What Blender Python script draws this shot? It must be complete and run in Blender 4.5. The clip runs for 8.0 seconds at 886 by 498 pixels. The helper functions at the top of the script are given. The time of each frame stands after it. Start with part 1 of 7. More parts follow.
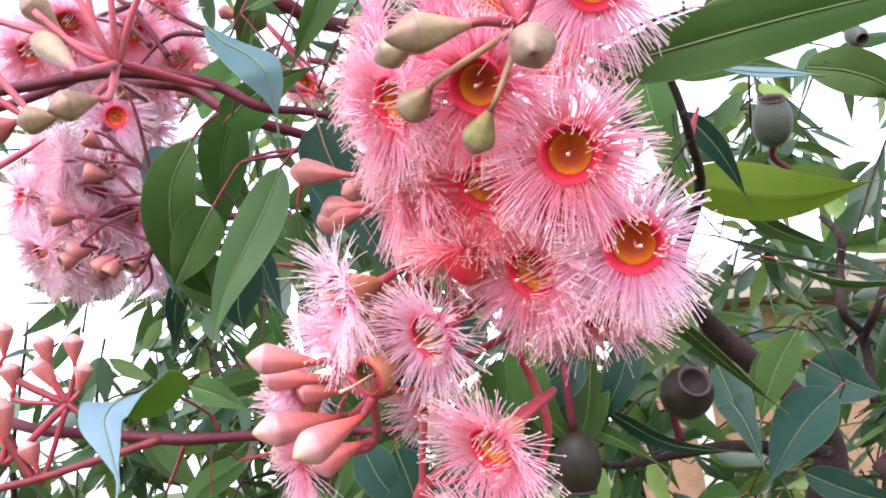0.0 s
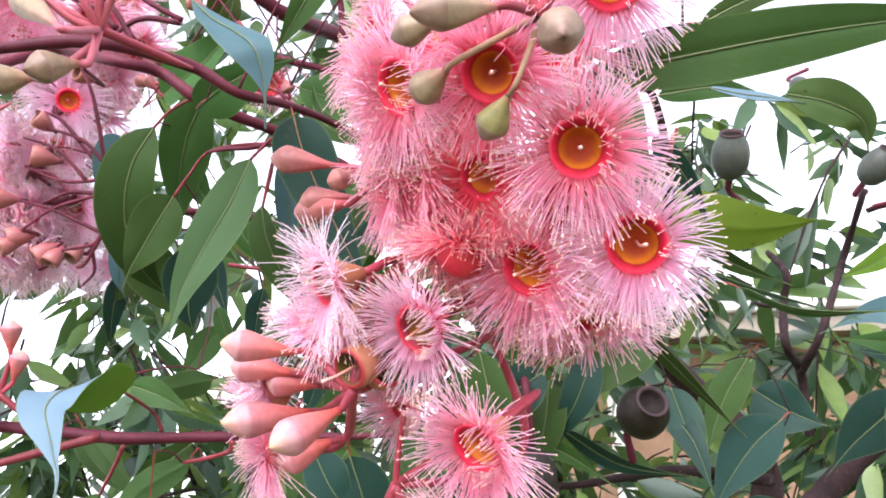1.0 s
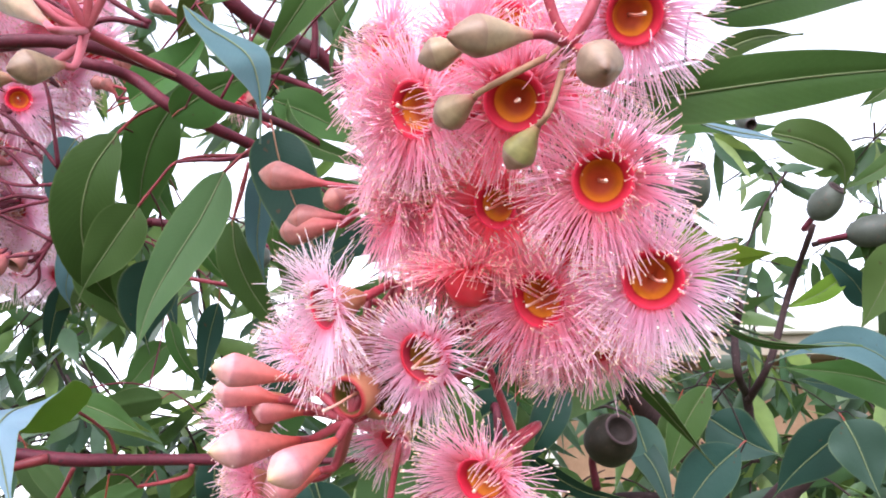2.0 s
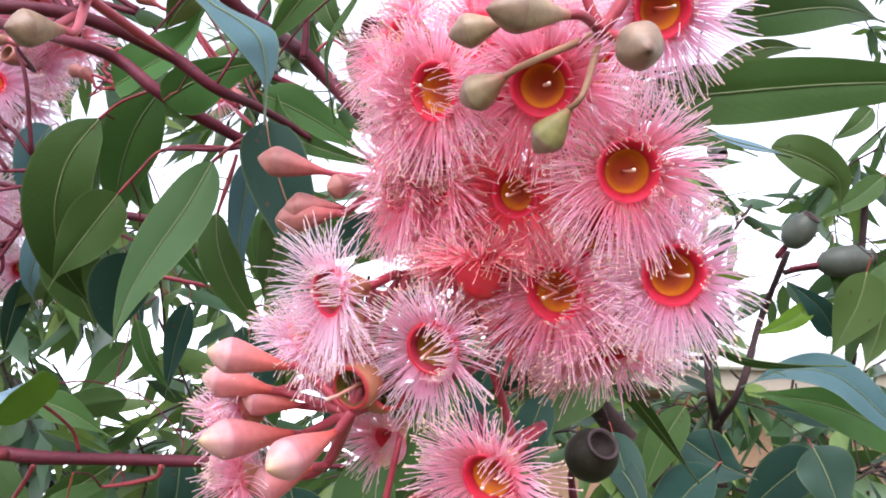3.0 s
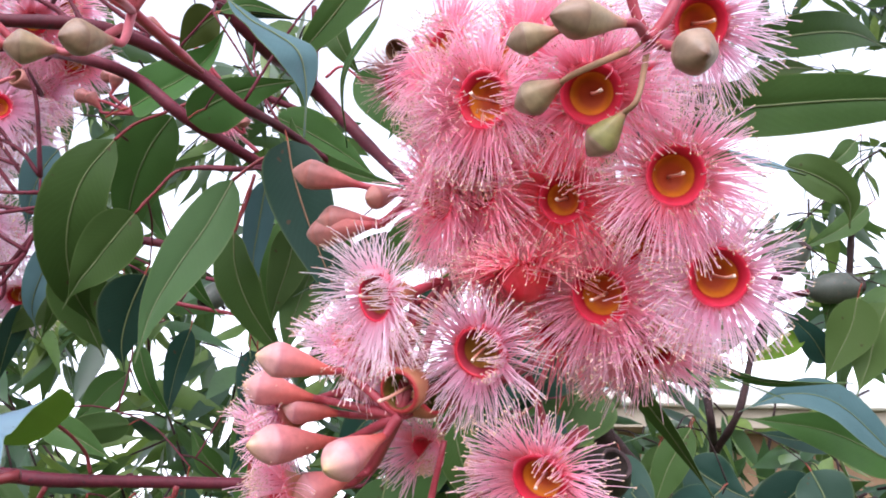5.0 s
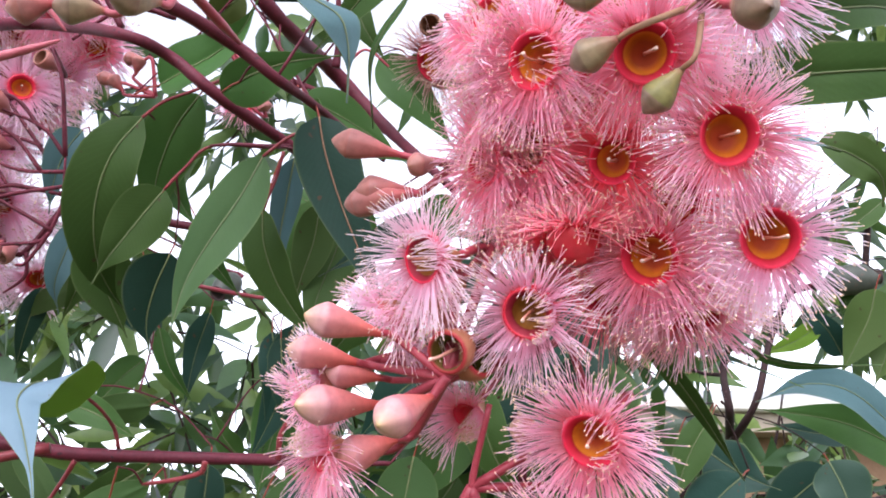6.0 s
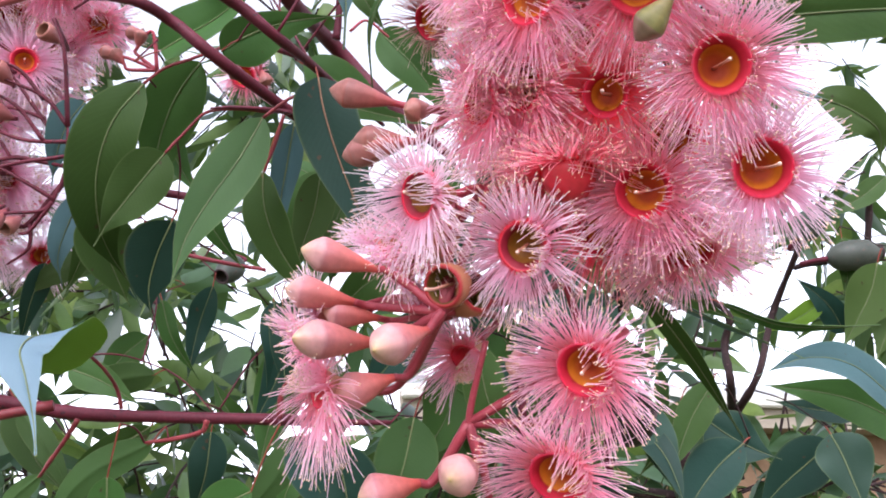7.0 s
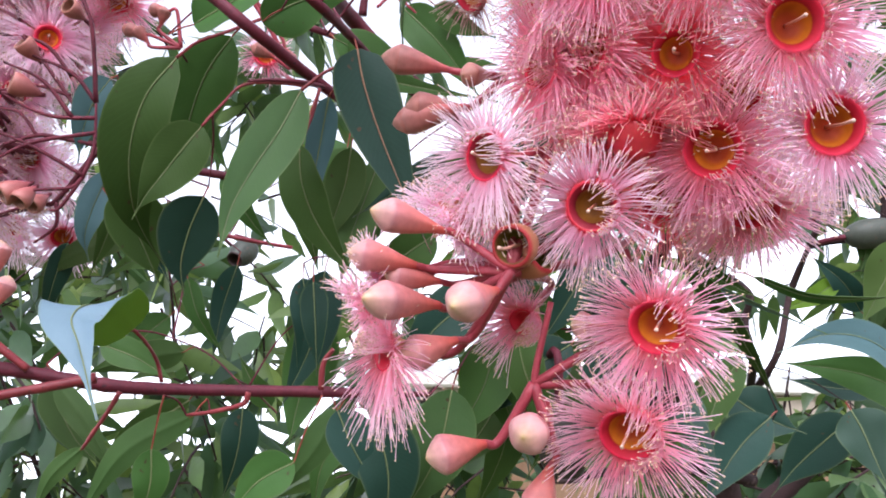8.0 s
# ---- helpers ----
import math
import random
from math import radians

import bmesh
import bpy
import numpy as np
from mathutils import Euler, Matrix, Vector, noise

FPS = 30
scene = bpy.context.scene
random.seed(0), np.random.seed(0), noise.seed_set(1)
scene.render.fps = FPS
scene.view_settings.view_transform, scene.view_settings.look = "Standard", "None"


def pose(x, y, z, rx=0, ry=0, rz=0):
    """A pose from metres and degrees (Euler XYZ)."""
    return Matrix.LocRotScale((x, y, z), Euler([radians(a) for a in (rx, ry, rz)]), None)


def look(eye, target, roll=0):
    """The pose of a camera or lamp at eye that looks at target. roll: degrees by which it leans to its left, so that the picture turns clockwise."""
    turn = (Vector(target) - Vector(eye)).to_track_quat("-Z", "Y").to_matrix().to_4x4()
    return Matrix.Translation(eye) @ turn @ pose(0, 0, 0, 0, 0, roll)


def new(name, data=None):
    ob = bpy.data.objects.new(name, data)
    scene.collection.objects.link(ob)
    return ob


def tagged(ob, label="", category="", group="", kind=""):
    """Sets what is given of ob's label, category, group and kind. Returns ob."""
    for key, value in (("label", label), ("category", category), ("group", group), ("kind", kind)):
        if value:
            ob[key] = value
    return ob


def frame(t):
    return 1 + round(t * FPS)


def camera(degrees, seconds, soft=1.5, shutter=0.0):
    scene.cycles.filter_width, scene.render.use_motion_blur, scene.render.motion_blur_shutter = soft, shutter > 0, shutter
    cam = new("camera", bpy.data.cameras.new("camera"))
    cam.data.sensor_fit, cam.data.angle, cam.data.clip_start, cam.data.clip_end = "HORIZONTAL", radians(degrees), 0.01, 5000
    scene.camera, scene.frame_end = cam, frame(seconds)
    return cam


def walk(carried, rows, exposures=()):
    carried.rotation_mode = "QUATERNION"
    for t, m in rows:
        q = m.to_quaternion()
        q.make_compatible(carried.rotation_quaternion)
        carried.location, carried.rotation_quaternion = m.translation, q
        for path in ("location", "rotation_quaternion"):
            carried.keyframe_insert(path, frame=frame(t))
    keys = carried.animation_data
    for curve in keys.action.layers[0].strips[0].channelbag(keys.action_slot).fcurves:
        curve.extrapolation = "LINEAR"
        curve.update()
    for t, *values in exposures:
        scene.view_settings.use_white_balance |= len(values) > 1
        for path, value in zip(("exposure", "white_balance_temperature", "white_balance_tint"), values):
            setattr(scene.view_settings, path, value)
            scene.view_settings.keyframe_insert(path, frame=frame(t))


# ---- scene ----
cam = camera(59.7, 8.0, soft=1.9)
PATH = [
    (0, (-0.0160, 0.0053, 1.6185), (0.1469, 1.9398, 2.0992), -6.20),
    (0.5, (-0.0290, 0.0090, 1.6203), (0.2370, 1.9225, 2.1375), -5.64),
    (1, (-0.0320, 0.0138, 1.6121), (0.3060, 1.9118, 2.1444), -3.89),
    (1.5, (-0.0410, 0.0167, 1.6179), (0.3829, 1.8939, 2.1620), -3.83),
    (3, (-0.0610, 0.0334, 1.6112), (0.5460, 1.8369, 2.2266), -1.73),
    (3.5, (-0.0670, 0.0374, 1.6069), (0.5558, 1.8239, 2.2554), -1.76),
    (4, (-0.0780, 0.0389, 1.6093), (0.5740, 1.8051, 2.2842), -1.07),
    (4.5, (-0.0760, 0.0374, 1.6069), (0.5872, 1.7878, 2.3114), -2.58),
    (6, (-0.0890, 0.0464, 1.5935), (0.5699, 1.7949, 2.3066), -1.96),
    (6.5, (-0.0900, 0.0496, 1.5880), (0.5729, 1.7936, 2.3083), -2.70),
    (7, (-0.0860, 0.0497, 1.5778), (0.5620, 1.8035, 2.2880), -2.09),
    (7.5, (-0.0930, 0.0535, 1.5746), (0.5559, 1.8089, 2.2799), -2.39),
    (8, (-0.1030, 0.0582, 1.5715), (0.5601, 1.8165, 2.2560), -2.46),
]
walk(cam, [(t, look(eye, target, roll)) for t, eye, target, roll in PATH],
     exposures=((0.0, 1.80, 6000, 17), (1.5, 1.78, 6000, 17), (3.5, 1.51, 6000, 17), (8.0, 1.45, 6000, 17)))


# ---- light ----
world = bpy.data.worlds.new("overcast_sky")
scene.world = world
world.use_nodes = True
wn, wl = world.node_tree.nodes, world.node_tree.links
sky = wn.new("ShaderNodeTexSky")
sky.sky_type, sky.sun_disc = "NISHITA", False
sky.sun_elevation, sky.sun_rotation = radians(45), radians(207)
sky.air_density, sky.dust_density, sky.ozone_density = 1.0, 1.0, 1.0
veil = wn.new("ShaderNodeHueSaturation")          # cloud cover takes the blue out of the sky
veil.inputs["Saturation"].default_value = 0.20
veil.inputs["Value"].default_value = 1.25
wl.new(sky.outputs[0], veil.inputs["Color"])
wl.new(veil.outputs[0], wn["Background"].inputs["Color"])
wn["Background"].inputs["Strength"].default_value = 0.15
sun_data = bpy.data.lights.new("sun", "SUN")
sun_data.energy, sun_data.angle, sun_data.color = 1.1, radians(45), (1.0, 0.98, 0.96)
sun = new("sun", sun_data)
sun.matrix_world = look((-1.6, -3.2, 5.2), (0, 0.2, 1.6))


# ---- materials ----
def material(name):
    m = bpy.data.materials.new(name)
    m.use_nodes = True
    nt = m.node_tree
    return m, nt.nodes, nt.links, nt.nodes["Principled BSDF"]


def node(ns, kind, **values):
    n = ns.new(kind)
    for key, value in values.items():
        n.inputs[key].default_value = value
    return n


def ramp(ns, *stops):
    r = ns.new("ShaderNodeValToRGB").color_ramp
    while len(r.elements) < len(stops):
        r.elements.new(0.5)
    for e, (p, c) in zip(r.elements, stops):
        e.position, e.color = p, (*c, 1)
    return ns[-1]


def mixed(ns, ls, fac, a, b, how="MIX"):
    n = ns.new("ShaderNodeMix")
    n.data_type, n.blend_type = "RGBA", how
    for socket, value in ((n.inputs[0], fac), (n.inputs[6], a), (n.inputs[7], b)):
        if isinstance(value, (int, float)):
            socket.default_value = value
        elif isinstance(value, tuple):
            socket.default_value = (*value, 1)
        else:
            ls.new(value, socket)
    return n.outputs[2]


def sheer(m, ns, ls, p, colour, share):
    """Lets part of the light through a thin thing."""
    tr = ns.new("ShaderNodeBsdfTranslucent")
    ls.new(colour, tr.inputs["Color"])
    mx = ns.new("ShaderNodeMixShader")
    mx.inputs[0].default_value = share
    ls.new(p.outputs[0], mx.inputs[1])
    ls.new(tr.outputs[0], mx.inputs[2])
    ls.new(mx.outputs[0], ns["Material Output"].inputs["Surface"])


def bumped(ns, ls, p, height, strength, distance):
    b = node(ns, "ShaderNodeBump", Strength=strength, Distance=distance)
    ls.new(height, b.inputs["Height"])
    ls.new(b.outputs[0], p.inputs["Normal"])


def leaf_material(name, dark, light, through_col, rough=0.42, share=0.25, vein=0.10):
    """Waxy leaf: u runs from stalk to tip, v across with the midrib at 0.5."""
    m, ns, ls, p = material(name)
    info = ns.new("ShaderNodeObjectInfo")
    co = ns.new("ShaderNodeTexCoord")
    sep = ns.new("ShaderNodeSeparateXYZ")
    ls.new(co.outputs["UV"], sep.inputs[0])
    big = node(ns, "ShaderNodeTexNoise", Scale=38.0, Detail=4.0, Roughness=0.6)
    ls.new(co.outputs["Object"], big.inputs["Vector"])
    fine = node(ns, "ShaderNodeTexNoise", Scale=520.0, Detail=3.0)
    ls.new(co.outputs["Object"], fine.inputs["Vector"])
    base = mixed(ns, ls, big.outputs["Fac"], dark, light)
    hue = node(ns, "ShaderNodeHueSaturation")
    rnd = node(ns, "ShaderNodeMapRange", **{"To Min": 0.62, "To Max": 0.98})
    ls.new(info.outputs["Random"], rnd.inputs["Value"])
    ls.new(rnd.outputs[0], hue.inputs["Value"])
    rnd2 = node(ns, "ShaderNodeMapRange", **{"To Min": 0.485, "To Max": 0.515})
    ls.new(info.outputs["Random"], rnd2.inputs["Value"])
    ls.new(rnd2.outputs[0], hue.inputs["Hue"])
    ls.new(base, hue.inputs["Color"])
    # fine side veins leaving the midrib at a slant
    def math_node(op, a, b=None):
        n = ns.new("ShaderNodeMath")
        n.operation = op
        for s, v in zip(n.inputs, (a, b)):
            if isinstance(v, (int, float)):
                s.default_value = v
            elif v is not None:
                ls.new(v, s)
        return n.outputs[0]
    off = math_node("ABSOLUTE", math_node("SUBTRACT", sep.outputs["Y"], 0.5))
    wob = math_node("MULTIPLY", fine.outputs["Fac"], 0.5)
    wave = math_node("SINE", math_node("ADD", math_node("MULTIPLY", math_node("SUBTRACT", sep.outputs["X"], math_node("MULTIPLY", off, 0.28)), 190.0), wob))
    line = node(ns, "ShaderNodeMapRange", **{"From Min": 0.5, "From Max": 1.0, "To Min": 0.0, "To Max": vein})
    ls.new(wave, line.inputs["Value"])
    veined = mixed(ns, ls, line.outputs[0], hue.outputs[0], light)
    # brown specks
    speck = node(ns, "ShaderNodeTexNoise", Scale=210.0, Detail=1.0)
    ls.new(co.outputs["Object"], speck.inputs["Vector"])
    sr = node(ns, "ShaderNodeMapRange", **{"From Min": 0.765, "From Max": 0.79})
    ls.new(speck.outputs["Fac"], sr.inputs["Value"])
    edge = node(ns, "ShaderNodeMapRange", **{"From Min": 0.462, "From Max": 0.498, "To Max": 0.34})
    ls.new(off, edge.inputs["Value"])
    rimmed = mixed(ns, ls, edge.outputs[0], veined, (0.17, 0.21, 0.08))
    final = mixed(ns, ls, sr.outputs[0], rimmed, (0.06, 0.035, 0.02))
    ls.new(final, p.inputs["Base Color"])
    rr = node(ns, "ShaderNodeMapRange", **{"To Min": rough - 0.06, "To Max": rough + 0.12})
    ls.new(big.outputs["Fac"], rr.inputs["Value"])
    ls.new(rr.outputs[0], p.inputs["Roughness"])
    p.inputs["IOR"].default_value = 1.45
    p.inputs["Specular IOR Level"].default_value = 0.24
    bumped(ns, ls, p, math_node("ADD", math_node("MULTIPLY", wave, 0.04), math_node("ADD", fine.outputs["Fac"], math_node("MULTIPLY", big.outputs["Fac"], 4.0))), 0.22, 0.0004)
    tint = mixed(ns, ls, 0.5, through_col, final, "MIX")
    sheer(m, ns, ls, p, tint, share)
    return m


LEAF_TOP = leaf_material("leaf_upper_side", (0.037, 0.086, 0.017), (0.072, 0.148, 0.033), (0.16, 0.30, 0.05), rough=0.48)
LEAF_UNDER = leaf_material("leaf_under_side", (0.050, 0.104, 0.028), (0.090, 0.155, 0.046), (0.16, 0.30, 0.05), rough=0.55, vein=0.10)
LEAF_PALE = leaf_material("leaf_pale_green_side", (0.049, 0.100, 0.031), (0.077, 0.140, 0.045), (0.16, 0.30, 0.05), rough=0.5, vein=0.10)
LEAF_OLIVE = leaf_material("leaf_olive_side", (0.050, 0.078, 0.014), (0.085, 0.115, 0.022), (0.20, 0.28, 0.03), rough=0.5)
LEAF_TEAL = leaf_material("leaf_teal_side", (0.028, 0.064, 0.044), (0.052, 0.104, 0.074), (0.12, 0.26, 0.06), rough=0.46, share=0.2)
LEAF_FRESH = leaf_material("leaf_fresh_green_side", (0.085, 0.150, 0.040), (0.125, 0.200, 0.058), (0.26, 0.42, 0.07), share=0.4)
LEAF_BLUE = leaf_material("leaf_waxy_side", (0.010, 0.036, 0.026), (0.024, 0.066, 0.046), (0.10, 0.22, 0.06), rough=0.46, share=0.12)
# the sky's pale blue reflection, painted into the base colour: full, then weaker
LEAF_SHEEN = leaf_material("leaf_with_painted_sky_sheen", (0.150, 0.245, 0.295), (0.215, 0.325, 0.380), (0.16, 0.26, 0.12), rough=0.45, share=0.30, vein=0.08)
LEAF_SHEEN_THIN = leaf_material("leaf_with_thin_painted_sheen", (0.055, 0.115, 0.125), (0.095, 0.175, 0.185), (0.12, 0.24, 0.10), rough=0.45, share=0.15, vein=0.08)
LEAF_LIME = leaf_material("young_leaf", (0.15, 0.24, 0.022), (0.22, 0.33, 0.045), (0.50, 0.66, 0.07), share=0.5)


def grainy(name, a, b, scale, rough, bump=0.2, sss=0.0, share=0.0, spots=None, axis=(1, 1, 1)):
    m, ns, ls, p = material(name)
    co = ns.new("ShaderNodeTexCoord")
    mp = node(ns, "ShaderNodeMapping", Scale=axis)
    ls.new(co.outputs["Object"], mp.inputs["Vector"])
    n1 = node(ns, "ShaderNodeTexNoise", Scale=scale, Detail=5.0, Roughness=0.6)
    n2 = node(ns, "ShaderNodeTexNoise", Scale=scale * 9, Detail=3.0)
    ls.new(mp.outputs[0], n1.inputs["Vector"])
    ls.new(mp.outputs[0], n2.inputs["Vector"])
    both = mixed(ns, ls, 0.35, n1.outputs["Fac"], n2.outputs["Fac"])
    cr = ramp(ns, (0.3, a), (0.72, b))
    ls.new(both, cr.inputs["Fac"])
    info = ns.new("ShaderNodeObjectInfo")
    hue = node(ns, "ShaderNodeHueSaturation")
    rnd = node(ns, "ShaderNodeMapRange", **{"To Min": 0.64, "To Max": 0.90})
    ls.new(info.outputs["Random"], rnd.inputs["Value"])
    ls.new(rnd.outputs[0], hue.inputs["Value"])
    ls.new(cr.outputs[0], hue.inputs["Color"])
    colour = hue.outputs[0]
    if spots:
        sp = node(ns, "ShaderNodeTexNoise", Scale=scale * 4, Detail=1.0)
        ls.new(mp.outputs[0], sp.inputs["Vector"])
        sr = node(ns, "ShaderNodeMapRange", **{"From Min": 0.66, "From Max": 0.72})
        ls.new(sp.outputs["Fac"], sr.inputs["Value"])
        colour = mixed(ns, ls, sr.outputs[0], colour, spots)
    ls.new(colour, p.inputs["Base Color"])
    p.inputs["Roughness"].default_value = rough
    p.inputs["Specular IOR Level"].default_value = 0.25
    if sss:
        p.inputs["Subsurface Weight"].default_value = sss
        p.inputs["Subsurface Radius"].default_value = (0.003, 0.0012, 0.0008)
        p.inputs["Subsurface Scale"].default_value = 1.0
    if bump:
        bumped(ns, ls, p, both, bump, 0.0006)
    if share:
        sheer(m, ns, ls, p, colour, share)
    return m


def length_ramp(name, stops, rough=0.5, share=0.0, sss=0.0, shine=0.5, mottle=0.22, tone=0.74):
    """Colour that changes along a part, by its own 'along' value; small random change from piece to piece."""
    m, ns, ls, p = material(name)
    at = ns.new("ShaderNodeAttribute")
    at.attribute_name = "along"
    cr = ramp(ns, *stops)
    ls.new(at.outputs["Fac"], cr.inputs["Fac"])
    geo = ns.new("ShaderNodeNewGeometry")
    rnd = node(ns, "ShaderNodeMapRange", **{"To Min": tone * (0.92 if tone < 1 else 0.96), "To Max": tone * 1.05 if tone < 1 else 1.0})
    ls.new(geo.outputs["Random Per Island"], rnd.inputs["Value"])
    co = ns.new("ShaderNodeTexCoord")
    n1 = node(ns, "ShaderNodeTexNoise", Scale=420.0, Detail=4.0)
    ls.new(co.outputs["Object"], n1.inputs["Vector"])
    hue = node(ns, "ShaderNodeHueSaturation")
    ls.new(rnd.outputs[0], hue.inputs["Value"])
    ls.new(cr.outputs[0], hue.inputs["Color"])
    soft = mixed(ns, ls, mottle, hue.outputs[0], n1.outputs["Fac"], "OVERLAY")
    ls.new(soft, p.inputs["Base Color"])
    p.inputs["Roughness"].default_value = rough
    p.inputs["Specular IOR Level"].default_value = shine
    if sss:
        p.inputs["Subsurface Weight"].default_value = sss
        p.inputs["Subsurface Radius"].default_value = (0.003, 0.0012, 0.0008)
        p.inputs["Subsurface Scale"].default_value = 1.0
    bumped(ns, ls, p, n1.outputs["Fac"], 0.15, 0.0004)
    if share:
        sheer(m, ns, ls, p, soft, share)
    return m


FILAMENT = length_ramp("pink_filament", ((0.0, (0.98, 0.16, 0.24)), (0.10, (0.99, 0.38, 0.51)), (0.5, (0.99, 0.46, 0.60)), (1.0, (0.99, 0.70, 0.80))), 0.6, share=0.72, shine=0.05, mottle=0.08, tone=1.0)
FILAMENT_PALE = length_ramp("pale_pink_filament", ((0.0, (0.98, 0.20, 0.30)), (0.10, (0.99, 0.46, 0.56)), (0.5, (0.99, 0.55, 0.70)), (1.0, (0.99, 0.75, 0.85))), 0.6, share=0.72, shine=0.05, mottle=0.08, tone=1.0)
FILAMENT_BLUSH = length_ramp("blush_filament", ((0.0, (0.98, 0.26, 0.36)), (0.10, (0.99, 0.62, 0.77)), (0.45, (0.99, 0.71, 0.84)), (1.0, (0.99, 0.84, 0.92))), 0.6, share=0.72, shine=0.05, mottle=0.08, tone=1.0)
FILAMENT_CORAL = length_ramp("coral_filament", ((0.0, (0.98, 0.06, 0.09)), (0.1, (0.99, 0.21, 0.28)), (0.45, (0.99, 0.31, 0.40)), (1.0, (0.99, 0.54, 0.60))), 0.6, share=0.72, shine=0.05, mottle=0.08, tone=1.0)
FILAMENT_DULL = length_ramp("fading_filament", ((0.0, (0.50, 0.16, 0.14)), (0.3, (0.68, 0.30, 0.30)), (1.0, (0.86, 0.62, 0.56))), 0.6, share=0.6, shine=0.05)
FILAMENT_WHITE = length_ramp("whitish_pink_filament", ((0.0, (0.98, 0.36, 0.48)), (0.12, (0.99, 0.68, 0.80)), (0.45, (0.99, 0.80, 0.89)), (1.0, (0.99, 0.90, 0.95))), 0.6, share=0.72, shine=0.05, mottle=0.08, tone=1.0)
ANTHER = grainy("cream_anther", (0.78, 0.50, 0.36), (0.88, 0.66, 0.48), 900, 0.7, 0)
CUP = length_ramp("flower_cup_skin", ((0.0, (0.42, 0.13, 0.07)), (0.4, (0.52, 0.22, 0.12)), (0.6, (0.80, 0.24, 0.26)), (0.78, (0.90, 0.22, 0.30)), (0.9, (0.82, 0.03, 0.09)), (1.0, (0.78, 0.02, 0.06))), 0.55, sss=0.2, shine=0.2)
CUP_RED = length_ramp("red_flower_cup_skin", ((0.0, (0.60, 0.035, 0.05)), (0.5, (0.74, 0.03, 0.055)), (1.0, (0.78, 0.03, 0.07))), 0.35, sss=0.25)
DISC = length_ramp("nectar_disc", ((0.0, (0.40, 0.035, 0.014)), (0.22, (0.46, 0.060, 0.012)), (0.42, (0.66, 0.175, 0.012)), (0.60, (0.70, 0.20, 0.016)), (0.66, (0.62, 0.11, 0.016)), (0.70, (0.40, 0.010, 0.018)), (0.80, (0.56, 0.014, 0.034)), (0.90, (0.66, 0.022, 0.060)), (1.0, (0.84, 0.060, 0.130))), 0.55, shine=0.15)
DISC_OLD = length_ramp("old_nectar_disc", ((0.0, (0.20, 0.05, 0.012)), (0.35, (0.26, 0.10, 0.012)), (0.60, (0.24, 0.08, 0.012)), (0.68, (0.20, 0.012, 0.018)), (1.0, (0.46, 0.022, 0.055))), 0.55, shine=0.15)
STYLE = length_ramp("style", ((0.0, (0.70, 0.20, 0.12)), (0.5, (0.82, 0.38, 0.28)), (1.0, (0.86, 0.55, 0.44))), 0.4)
BUD = length_ramp("salmon_bud", ((0.0, (0.56, 0.07, 0.06)), (0.25, (0.63, 0.13, 0.105)), (0.62, (0.66, 0.20, 0.185)), (1.0, (0.62, 0.23, 0.245))), 0.45, sss=0.2, mottle=0.35, shine=0.3, tone=0.70)
BUD_CAP = length_ramp("salmon_bud_cap", ((0.0, (0.56, 0.19, 0.21)), (0.10, (0.63, 0.26, 0.28)), (0.45, (0.66, 0.33, 0.31)), (0.80, (0.64, 0.40, 0.26)), (1.0, (0.46, 0.32, 0.10))), 0.45, sss=0.2, mottle=0.35, shine=0.3, tone=0.70)
BUD_RED = length_ramp("rose_bud", ((0.0, (0.44, 0.06, 0.07)), (0.5, (0.46, 0.14, 0.125)), (1.0, (0.42, 0.18, 0.16))), 0.45, sss=0.15, mottle=0.45, shine=0.3, tone=0.70)
CUP_BARE = length_ramp("bare_cup_skin", ((0.0, (0.45, 0.08, 0.06)), (0.25, (0.52, 0.20, 0.11)), (0.45, (0.50, 0.20, 0.11)), (0.53, (0.46, 0.045, 0.05)), (0.64, (0.38, 0.03, 0.035)), (0.71, (0.16, 0.07, 0.02)), (0.82, (0.14, 0.12, 0.018)), (1.0, (0.13, 0.12, 0.02))), 0.5, shine=0.2)
CUP_OLD = length_ramp("spent_cup_skin", ((0.0, (0.34, 0.06, 0.075)), (0.4, (0.48, 0.15, 0.13)), (0.55, (0.46, 0.16, 0.12)), (0.72, (0.22, 0.08, 0.05)), (1.0, (0.26, 0.10, 0.05))), 0.5)
BUD_RED_CAP = length_ramp("rose_bud_cap", ((0.0, (0.44, 0.15, 0.13)), (0.7, (0.46, 0.19, 0.15)), (1.0, (0.34, 0.16, 0.08))), 0.45, sss=0.15, mottle=0.45, shine=0.3, tone=0.70)
BUD_OLIVE = length_ramp("olive_bud", ((0.0, (0.48, 0.15, 0.12)), (0.22, (0.42, 0.225, 0.145)), (0.55, (0.38, 0.265, 0.155)), (1.0, (0.345, 0.235, 0.15))), 0.40, sss=0.1, mottle=0.5, shine=0.3)
BUD_LIME = length_ramp("green_bud", ((0.0, (0.42, 0.20, 0.12)), (0.2, (0.34, 0.25, 0.10)), (0.6, (0.29, 0.25, 0.09)), (1.0, (0.27, 0.225, 0.09))), 0.40, sss=0.1, mottle=0.5, shine=0.3)
BUD_OLIVE_CAP = length_ramp("olive_bud_cap", ((0.0, (0.28, 0.17, 0.12)), (0.5, (0.31, 0.20, 0.135)), (0.88, (0.22, 0.12, 0.08)), (1.0, (0.09, 0.04, 0.025))), 0.40, sss=0.1, mottle=0.5, shine=0.3)
STALK = grainy("red_stalk", (0.27, 0.028, 0.046), (0.44, 0.075, 0.095), 160, 0.36, 0.15)
